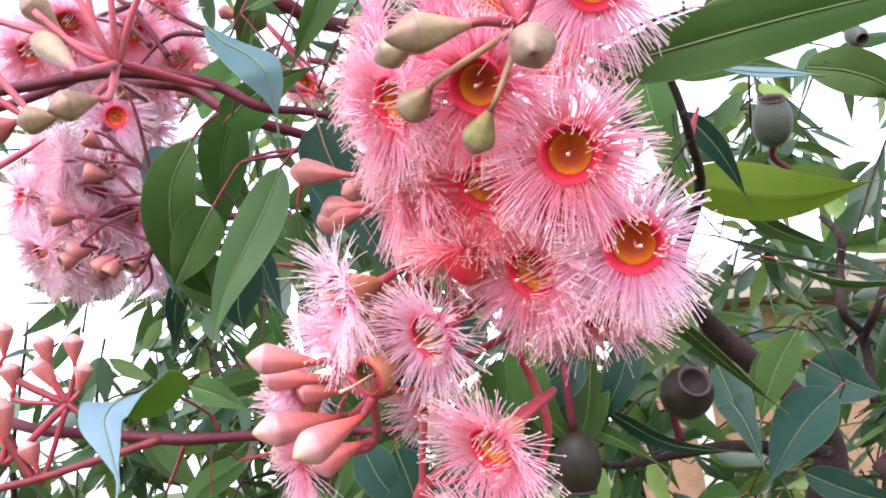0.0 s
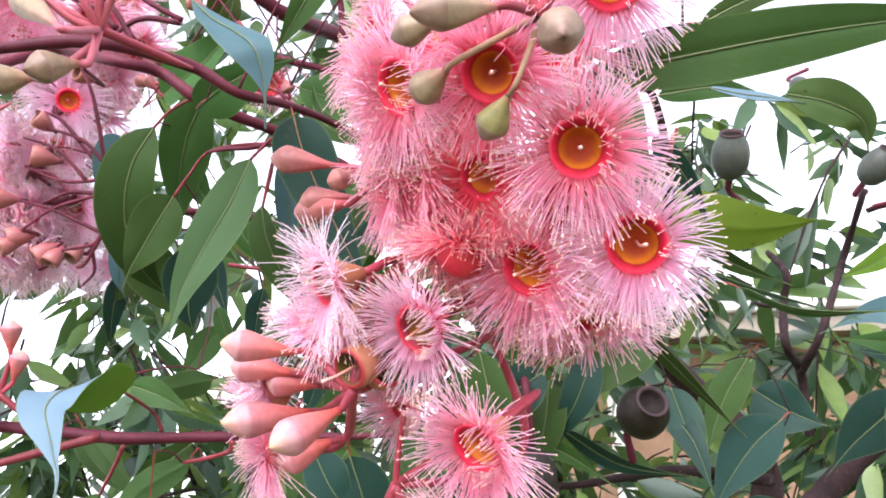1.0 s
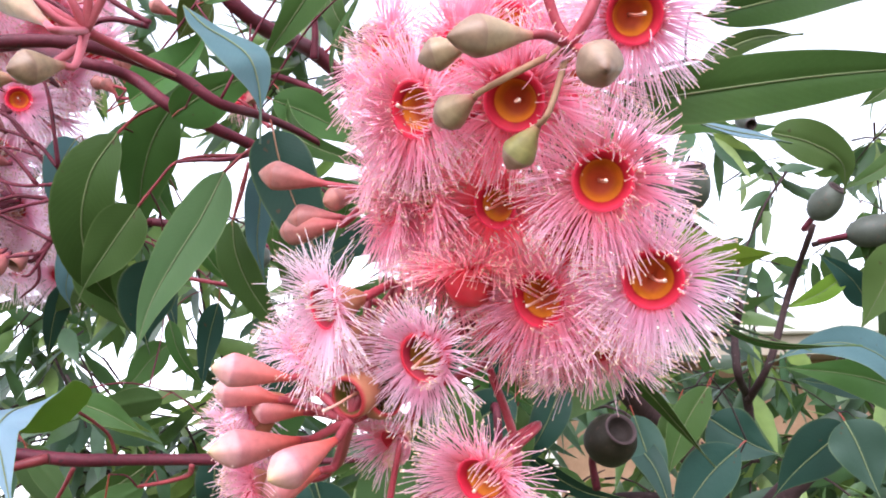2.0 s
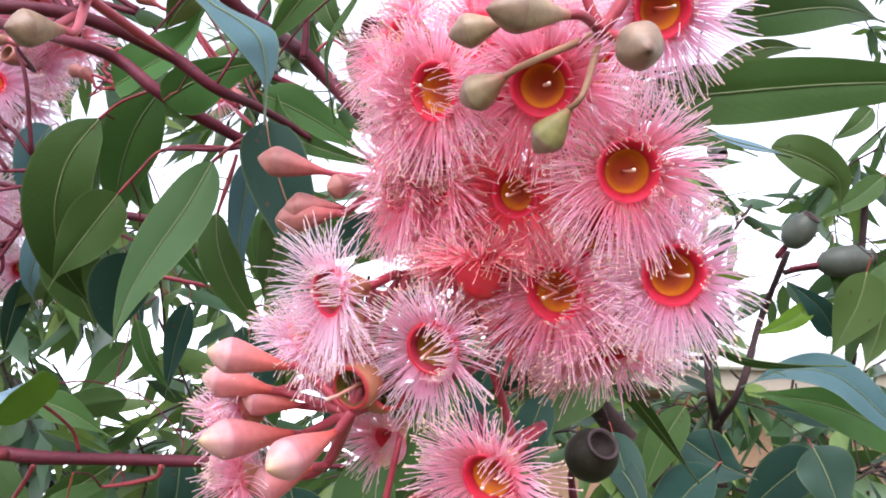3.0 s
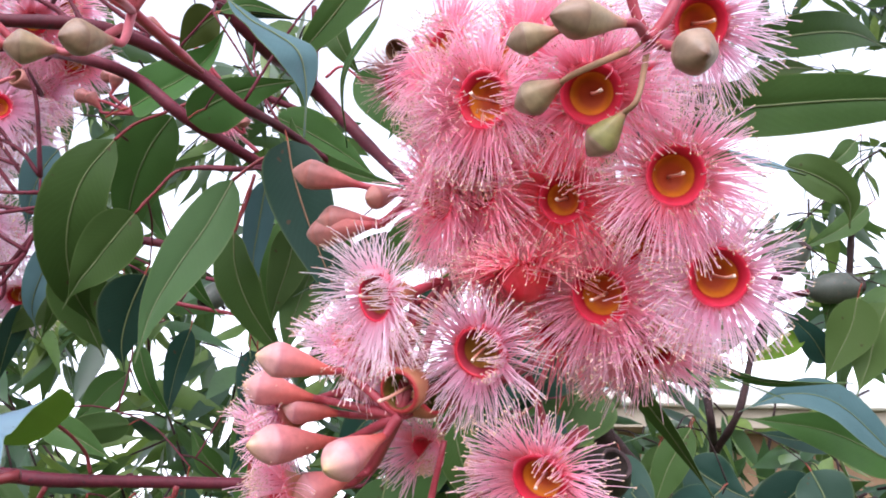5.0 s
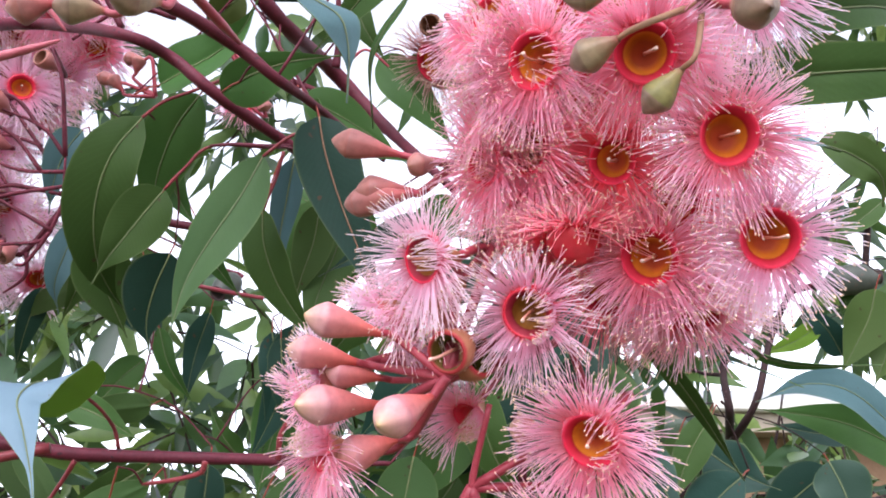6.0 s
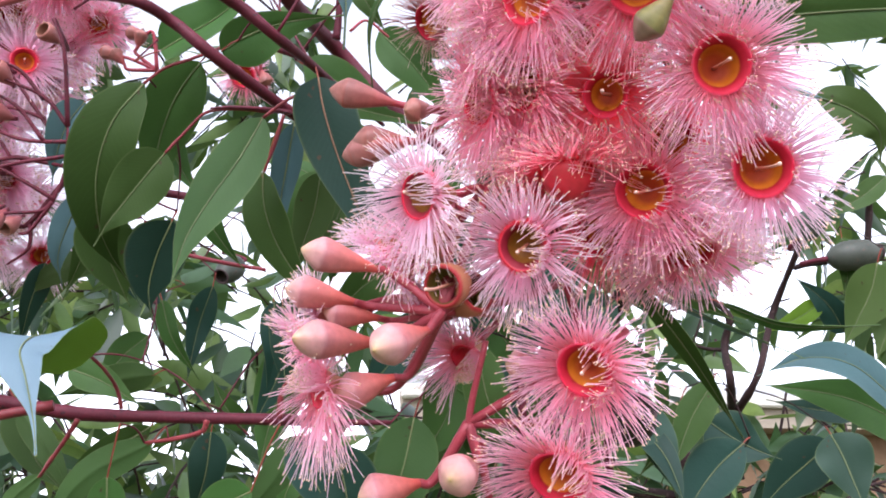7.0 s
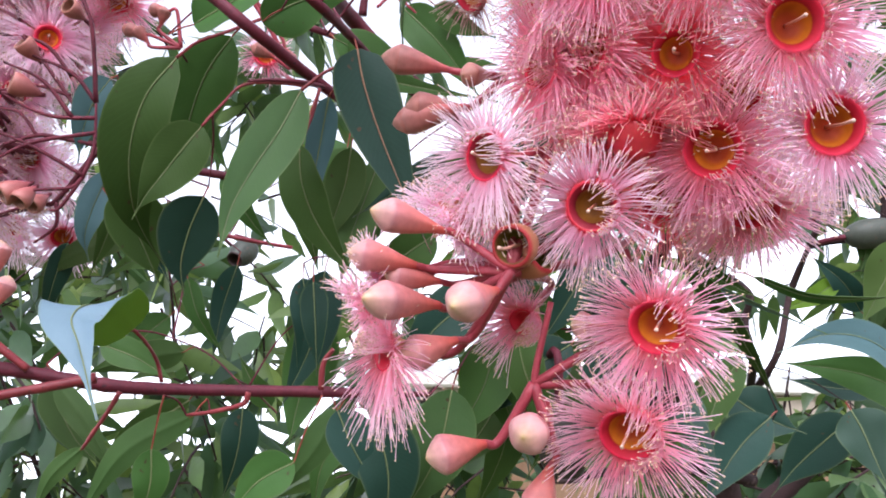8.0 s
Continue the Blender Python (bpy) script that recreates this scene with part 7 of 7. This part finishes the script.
faded_cluster = thing("flower_cluster", (-0.0019, 0.2819, 1.7814), "faded dusty pink flower with withered brown cup", "flower cluster", "flower clusters")
flower(faded_cluster, (0.0003, 0.2902, 1.7715), (-0.8108, -0.1286, -0.5711), 348, stalk_to=(0.0090, 0.2934, 1.7993), length=0.012, inward=0.2, hairs=FILAMENT_DULL, count=260)
spent_cup(faded_cluster, (-0.0057, 0.2738, 1.7766), (-0.6091, -0.6358, -0.4741), 0.0042, stalk_to=(-0.0019, 0.2819, 1.7814), cup=DRY, label="withered brown cup")


# ---- seed capsules ----
capsule((0.1217, 0.3675, 1.6286), (0.0418, -0.9292, 0.3673), 0.0123, NUT, (0.1248, 0.3945, 1.6064), "round dark green seed capsule with a wide dark mouth", stretch=0.95, neck=0.62)
capsule((0.2213, 0.4174, 1.7801), (-0.1709, -0.6402, 0.7490), 0.0114, NUT_GREY, (0.2352, 0.4358, 1.7562), "round grey-green seed capsule with a dry rim")
capsule((0.3388, 0.4396, 1.7819), (0.2528, -0.7828, 0.5686), 0.0103, NUT_GREY, (0.3511, 0.4686, 1.7749), "grey-green seed capsule with a dark open mouth")
capsule((0.3954, 0.4590, 1.7699), (0.8966, -0.4364, 0.0749), 0.0118, NUT_GREY, (0.3667, 0.4825, 1.7683), "smooth long grey-green seed capsule", stretch=1.6, neck=0.5)
capsule((0.0654, 0.3668, 1.6029), (0.0049, 0.0056, -1.0000), 0.0106, NUT, (0.0814, 0.4404, 1.6236), "dark green seed capsule in the shade")
capsule((0.4616, 0.6565, 1.9564), (-0.1143, -0.7141, -0.6907), 0.0099, NUT_GREY, (0.4909, 0.6773, 1.9878), "small grey-green seed capsule")
capsule((-0.0341, 0.8037, 1.8399), (-0.5500, -0.5000, -0.6700), 0.0130, NUT_GREY, (-0.0430, 0.8180, 1.8626), "small olive seed capsule among leaves")
capsule((0.4928, 0.5557, 1.6870), (-0.2181, 0.7690, 0.6009), 0.0117, NUT_GREY, (0.5418, 0.5652, 1.6655), "pale grey-brown seed capsule")


# ---- the tree behind: trunk, limbs and far foliage ----
def far_leaf_material():
    m, ns, ls, p = material("far_foliage")
    geo = ns.new("ShaderNodeNewGeometry")
    cr = ramp(ns, (0.0, (0.010, 0.028, 0.017)), (0.4, (0.020, 0.052, 0.021)), (0.65, (0.040, 0.083, 0.035)), (0.82, (0.080, 0.130, 0.030)), (1.0, (0.150, 0.205, 0.045)))
    ls.new(geo.outputs["Random Per Island"], cr.inputs["Fac"])
    co = ns.new("ShaderNodeTexCoord")
    n1 = node(ns, "ShaderNodeTexNoise", Scale=60.0, Detail=3.0)
    ls.new(co.outputs["Object"], n1.inputs["Vector"])
    colour = mixed(ns, ls, 0.4, cr.outputs[0], n1.outputs["Fac"], "OVERLAY")
    ls.new(colour, p.inputs["Base Color"])
    p.inputs["Roughness"].default_value = 0.38
    tint = mixed(ns, ls, 0.5, colour, (0.22, 0.36, 0.06))
    sheer(m, ns, ls, p, tint, 0.28)
    return m


FAR_LEAF = far_leaf_material()


def sprigs(clumps, seed):
    """Leafy sprigs in loose clumps: rows of centre, half sizes, number of sprigs."""
    rng = random.Random(seed)
    lv, lf, tv, tf = [], [], [], []
    for centre, half, count in clumps:
        for _ in range(count):
            g = Vector((rng.gauss(0, 0.5) * half[0], rng.gauss(0, 0.5) * half[1], rng.gauss(0, 0.5) * half[2]))
            root = Vector(centre) + g
            way = Vector((rng.gauss(0, 1), rng.gauss(0, 1), rng.gauss(-0.1, 0.6))).normalized()
            size = rng.uniform(0.10, 0.20)
            sag = Vector((0, 0, -rng.uniform(0.2, 0.6)))
            line = [root + way * size * t + sag * size * t * t for t in (0, 0.33, 0.66, 1.0)]
            v, f, _a = tube_data(line, (0.0022, 0.0012), 5)
            b = len(tv)
            tv += v
            tf += [tuple(b + i for i in q) for q in f]
            for k in range(rng.randint(6, 10)):
                t = rng.uniform(0.15, 1.0)
                at = root + way * size * t + sag * size * t * t
                out = (way * 0.5 + Vector((rng.gauss(0, 0.8), rng.gauss(0, 0.8), rng.gauss(-0.75, 0.5)))).normalized()
                length, width = rng.uniform(0.07, 0.125), rng.uniform(0.020, 0.033)
                nn = Vector((rng.gauss(0, 1), rng.gauss(0, 1), rng.gauss(0.5, 0.7)))
                nn = (nn - out * nn.dot(out)).normalized()
                side = out.cross(nn)
                bend = rng.uniform(-0.25, 0.1)
                b = len(lv)
                at = at + out * 0.012
                for i, (u, w) in enumerate(((0.0, 0.06), (0.18, 0.72), (0.40, 1.0), (0.66, 0.72), (0.86, 0.28), (1.0, 0.02))):
                    c = at + out * length * u + nn * bend * length * u * u
                    lv += [c - side * width * 0.5 * w + nn * 0.10 * width * w, c, c + side * width * 0.5 * w + nn * 0.10 * width * w]
                for i in range(5):
                    q = b + 3 * i
                    lf += [(q, q + 1, q + 4, q + 3), (q + 1, q + 2, q + 5, q + 4)]
    return lv, lf, tv, tf


tree = thing("gum_tree", (2.30, 0.90, 0.0), "flowering gum tree with dark trunk and loose hanging foliage", "tree")
tube("trunk", ((2.30, 0.90, -0.05), (2.31, 0.90, 0.6), (2.34, 0.92, 1.2), (2.38, 0.95, 1.8), (2.40, 1.0, 2.5), (2.36, 1.0, 3.3)), (0.085, 0.07, 0.06, 0.05, 0.035), BARK, tree, "rough brown trunk", sides=16, knots=0.08)
tube("limb", ((2.34, 0.92, 1.15), (1.60, 0.85, 1.05), (0.90, 0.65, 1.15), (0.2592, 0.5213, 1.5289)), (0.038, 0.028, 0.018, 0.0108), BARK, tree, sides=12, knots=0.1)
tube("limb", ((2.40, 1.00, 2.50), (1.40, 0.95, 3.20), (0.20, 0.80, 3.35), (-0.50, 0.60, 2.70), (-0.52, 0.42, 2.05), (-0.40, 0.32, 1.70)), (0.035, 0.028, 0.022, 0.016, 0.010), BARK, tree, sides=12, knots=0.1)
tube("limb", ((-0.51, 0.45, 2.10), (-0.45, 0.36, 1.929), (-0.1930, 0.2753, 1.7570)), (0.008, 0.006, 0.004), BARK, tree, sides=10)
tube("limb", ((-0.51, 0.45, 2.10), (-0.45, 0.36, 1.952), (-0.2465, 0.3976, 1.8048)), (0.008, 0.006, 0.004), BARK, tree, sides=10)
tube("limb", ((-0.51, 0.45, 2.10), (-0.45, 0.36, 1.884), (-0.3168, 0.4018, 1.6662)), (0.008, 0.006, 0.004), BARK, tree, sides=10)
tube("limb", ((-0.50, 0.60, 2.70), (-0.30, 0.50, 2.35), (-0.1154, 0.4075, 1.9600)), (0.009, 0.007, 0.0045), BARK, tree, sides=10)
tube("limb", ((2.33, 0.92, 1.22), (1.50, 1.30, 1.20), (0.60, 1.50, 1.27), (-0.20, 1.55, 1.30), (-0.80, 1.50, 1.40)), (0.030, 0.022, 0.015, 0.009), BARK, tree, sides=12, knots=0.12)
tube("limb", ((1.1000, 1.4100, 1.2400), (1.0400, 1.3600, 1.5200), (1.1200, 1.3000, 1.8600)), (0.0075, 0.005, 0.002), BARK, tree, sides=8, knots=0.2)
tube("limb", ((0.4500, 1.5100, 1.2800), (0.4000, 1.4200, 1.5500), (0.3000, 1.3600, 1.8000)), (0.0075, 0.005, 0.002), BARK, tree, sides=8, knots=0.2)
tube("limb", ((-0.2500, 1.5500, 1.3100), (-0.2200, 1.4600, 1.5500), (-0.3400, 1.3800, 1.8400)), (0.0075, 0.005, 0.002), BARK, tree, sides=8, knots=0.2)
tube("limb", ((-0.6200, 1.5200, 1.3700), (-0.6600, 1.4000, 1.6000), (-0.6000, 1.3000, 1.8800)), (0.0075, 0.005, 0.002), BARK, tree, sides=8, knots=0.2)
CLUMPS = []


def clump(centre, half, count):
    CLUMPS.append((centre, half, count))


# behind the flowers and the hanging leaves
clump((-0.444, 1.417, 1.820), (0.17, 0.23, 0.05), 4)
clump((-0.457, 1.461, 1.672), (0.15, 0.23, 0.07), 4)
clump((-0.587, 1.483, 1.669), (0.17, 0.30, 0.09), 14)
clump((-0.372, 1.386, 1.666), (0.14, 0.23, 0.09), 7)
clump((-0.144, 1.181, 1.987), (0.24, 0.23, 0.05), 11)
clump((-0.127, 1.358, 1.880), (0.30, 0.30, 0.12), 5)
clump((0.040, 1.364, 1.928), (0.15, 0.18, 0.12), 4)
clump((-0.301, 1.407, 1.921), (0.11, 0.23, 0.11), 3)
clump((-0.211, 1.549, 1.695), (0.17, 0.23, 0.06), 5)
clump((0.097, 1.513, 1.717), (0.18, 0.23, 0.08), 5)
clump((0.319, 1.172, 1.698), (0.15, 0.23, 0.09), 16)
clump((0.311, 1.253, 1.646), (0.15, 0.23, 0.14), 18)
clump((-0.358, 1.425, 1.824), (0.16, 0.30, 0.12), 5)
clump((-0.056, 1.270, 1.702), (0.14, 0.23, 0.14), 13)
clump((-0.293, 1.510, 2.071), (0.14, 0.30, 0.12), 4)
clump((0.230, 1.209, 1.849), (0.18, 0.23, 0.14), 9)
clump((-0.348, 1.536, 2.036), (0.17, 0.26, 0.10), 3)
clump((-0.242, 1.501, 2.012), (0.17, 0.26, 0.10), 4)
clump((-0.373, 1.934, 1.763), (0.17, 0.26, 0.10), 4)
clump((-0.215, 1.629, 1.692), (0.17, 0.26, 0.10), 2)
clump((-0.041, 1.600, 1.667), (0.17, 0.26, 0.10), 3)
clump((0.247, 1.683, 1.850), (0.17, 0.26, 0.10), 4)
clump((0.180, 1.662, 2.015), (0.17, 0.26, 0.10), 2)
clump((0.306, 1.890, 1.691), (0.17, 0.26, 0.10), 3)
clump((-0.589, 1.692, 1.864), (0.17, 0.26, 0.10), 3)
clump((-0.406, 1.475, 1.867), (0.17, 0.26, 0.10), 4)
clump((-0.372, 1.657, 1.781), (0.17, 0.26, 0.10), 4)
clump((-0.209, 1.907, 1.796), (0.17, 0.26, 0.10), 2)
clump((-0.590, 1.731, 1.687), (0.17, 0.26, 0.10), 3)
clump((-0.391, 1.621, 1.651), (0.17, 0.26, 0.10), 4)
clump((-0.230, 1.674, 1.619), (0.17, 0.26, 0.10), 2)
clump((-0.029, 1.903, 1.605), (0.17, 0.26, 0.10), 3)
clump((-0.306, 1.568, 1.679), (0.11, 0.22, 0.07), 3)
clump((-0.197, 1.321, 1.637), (0.11, 0.22, 0.07), 3)
clump((0.093, 1.464, 1.637), (0.11, 0.22, 0.07), 3)
clump((0.238, 1.585, 1.650), (0.11, 0.22, 0.07), 5)
clump((-0.323, 1.481, 1.770), (0.11, 0.22, 0.07), 2)
clump((-0.163, 1.553, 2.067), (0.11, 0.22, 0.07), 3)
clump((-0.101, 1.319, 1.965), (0.11, 0.22, 0.07), 2)
# over the view
clump((-0.631, 1.422, 2.251), (0.13, 0.30, 0.09), 7)
clump((-0.216, 1.375, 2.301), (0.16, 0.30, 0.09), 5)
clump((0.130, 1.341, 2.368), (0.16, 0.30, 0.10), 5)
clump((0.130, 1.319, 2.410), (0.15, 0.30, 0.10), 7)
clump((-0.168, 1.262, 2.392), (0.19, 0.23, 0.11), 9)
clump((-0.098, 1.279, 2.324), (0.12, 0.23, 0.08), 2)
clump((-0.206, 1.527, 2.427), (0.17, 0.30, 0.10), 4)
# towards the house
clump((0.772, 1.223, 1.739), (0.14, 0.23, 0.08), 2)
clump((0.881, 0.997, 1.629), (0.09, 0.15, 0.03), 22)
clump((0.778, 1.437, 1.713), (0.22, 0.30, 0.12), 14)
clump((0.856, 1.100, 1.740), (0.11, 0.23, 0.11), 4)
clump((0.612, 1.253, 1.544), (0.18, 0.23, 0.08), 11)
clump((0.841, 1.391, 2.202), (0.17, 0.30, 0.10), 10)
clump((0.674, 1.257, 2.152), (0.07, 0.15, 0.05), 4)
clump((0.894, 1.459, 1.909), (0.14, 0.23, 0.07), 2)
clump((1.117, 1.174, 1.880), (0.15, 0.30, 0.10), 5)
clump((1.296, 1.270, 2.159), (0.15, 0.30, 0.11), 4)
clump((0.847, 1.093, 1.617), (0.22, 0.23, 0.05), 15)
clump((1.058, 0.999, 1.940), (0.07, 0.23, 0.11), 6)
clump((1.078, 0.995, 2.173), (0.06, 0.15, 0.06), 4)
clump((0.618, 1.238, 2.073), (0.11, 0.22, 0.07), 3)
clump((0.678, 1.165, 2.048), (0.11, 0.22, 0.07), 3)
clump((0.546, 1.161, 1.883), (0.11, 0.22, 0.07), 3)
clump((0.792, 1.403, 1.904), (0.11, 0.22, 0.07), 3)
clump((0.472, 1.050, 2.109), (0.11, 0.22, 0.07), 2)
clump((0.778, 1.201, 1.963), (0.11, 0.22, 0.07), 1)
clump((0.633, 1.509, 1.851), (0.11, 0.22, 0.07), 3)
clump((0.679, 1.005, 2.034), (0.11, 0.22, 0.07), 1)
clump((0.681, 1.322, 1.790), (0.11, 0.22, 0.07), 2)
# the crown of the tree
clump((2.350, 1.000, 3.500), (0.70, 0.70, 0.30), 60)
clump((2.300, 0.700, 2.900), (0.70, 0.50, 0.40), 60)
clump((2.500, 1.300, 3.000), (0.60, 0.50, 0.50), 60)
clump((2.900, 1.000, 3.000), (0.40, 0.60, 0.40), 40)
clump((2.200, 1.500, 3.300), (0.60, 0.40, 0.30), 40)
clump((2.400, 0.500, 2.300), (0.50, 0.30, 0.30), 30)
clump((2.300, 1.000, 3.100), (0.50, 0.50, 0.35), 30)
clump((1.600, 1.100, 3.200), (0.50, 0.40, 0.25), 24)
clump((0.800, 1.000, 3.300), (0.50, 0.40, 0.20), 20)
clump((2.000, 0.900, 2.300), (0.40, 0.35, 0.30), 18)
clump((2.700, 0.900, 2.600), (0.40, 0.40, 0.40), 18)
clump((-0.400, 0.900, 3.000), (0.40, 0.30, 0.20), 12)
lv, lf, tv, tf = sprigs(CLUMPS, 5)
part("foliage", mesh_of("foliage", lv, lf, FAR_LEAF), tree, "hanging green gum leaves", kind="stuff")
part("twig_work", mesh_of("twig_work", tv, tf, BARK), tree, "thin brown twigs", kind="stuff")


# ---- ground, house and fence ----
def box_mesh(name, lo, hi, mat, bevel=0.0):
    bm = bmesh.new()
    bmesh.ops.create_cube(bm, size=1)
    for v in bm.verts:
        v.co = Vector([lo[i] + (v.co[i] + 0.5) * (hi[i] - lo[i]) for i in range(3)])
    if bevel:
        bmesh.ops.bevel(bm, geom=bm.edges[:], offset=bevel, segments=1, affect="EDGES")
    me = bpy.data.meshes.new(name)
    bm.to_mesh(me)
    bm.free()
    me.materials.append(mat)
    return me


LAWN = grainy("dry_lawn", (0.05, 0.075, 0.025), (0.14, 0.14, 0.06), 3.0, 0.9, 0.6, spots=(0.16, 0.12, 0.07))
FASCIA = grainy("beige_painted_fascia", (0.34, 0.28, 0.21), (0.42, 0.35, 0.27), 6.0, 0.6, 0.1)
GUTTER = grainy("cream_gutter", (0.62, 0.58, 0.50), (0.72, 0.68, 0.60), 6.0, 0.4, 0.1)
ROOF = grainy("grey_roof_sheet", (0.30, 0.29, 0.27), (0.42, 0.41, 0.39), 5.0, 0.5, 0.2)
RENDER = grainy("orange_brown_wall", (0.26, 0.15, 0.085), (0.36, 0.22, 0.13), 8.0, 0.85, 0.4)

bm = bmesh.new()
bmesh.ops.create_grid(bm, x_segments=60, y_segments=60, size=60)
for v in bm.verts:
    v.co.z = 0.03 * noise.noise(v.co * 0.6)
me = bpy.data.meshes.new("ground")
bm.to_mesh(me)
bm.free()
me.materials.append(LAWN)
tagged(new("ground", me), "patchy green and brown lawn", "ground", kind="structure")

house = thing("house", (5.0, 8.0, 0.0), "low house with orange-brown wall and cream gutter", "house")
HX0, HX1, HY = 2.2, 12.0, 7.2
part("wall", box_mesh("wall", (HX0, HY, 0.0), (HX1, HY + 0.23, 2.72), RENDER), house, "orange-brown rendered wall")
part("fascia", box_mesh("fascia", (HX0 - 0.3, HY - 0.55, 2.58), (HX1 + 0.3, HY - 0.51, 2.86), FASCIA, 0.004), house, "beige painted fascia board")
part("soffit", box_mesh("soffit", (HX0 - 0.3, HY - 0.51, 2.60), (HX1 + 0.3, HY, 2.63), FASCIA), house)
part("gutter", box_mesh("gutter", (HX0 - 0.3, HY - 0.67, 2.78), (HX1 + 0.3, HY - 0.555, 2.90), GUTTER, 0.02), house, "cream metal gutter")
part("verandah_post", box_mesh("verandah_post", (2.60, HY - 0.50, 0.0), (2.74, HY - 0.36, 2.60), GUTTER, 0.01), house, "pale grey square post")
v = [(HX0 - 0.3, HY - 0.56, 2.90), (HX1 + 0.3, HY - 0.56, 2.90), (HX1 + 0.3, HY + 3.6, 3.9), (HX0 - 0.3, HY + 3.6, 3.9)]
v += [(x, y, z - 0.04) for x, y, z in v]
part("roof", mesh_of("roof", v, [(0, 1, 2, 3), (7, 6, 5, 4), (0, 4, 5, 1), (1, 5, 6, 2), (2, 6, 7, 3), (3, 7, 4, 0)], ROOF, smooth=False), house, "grey metal roof")
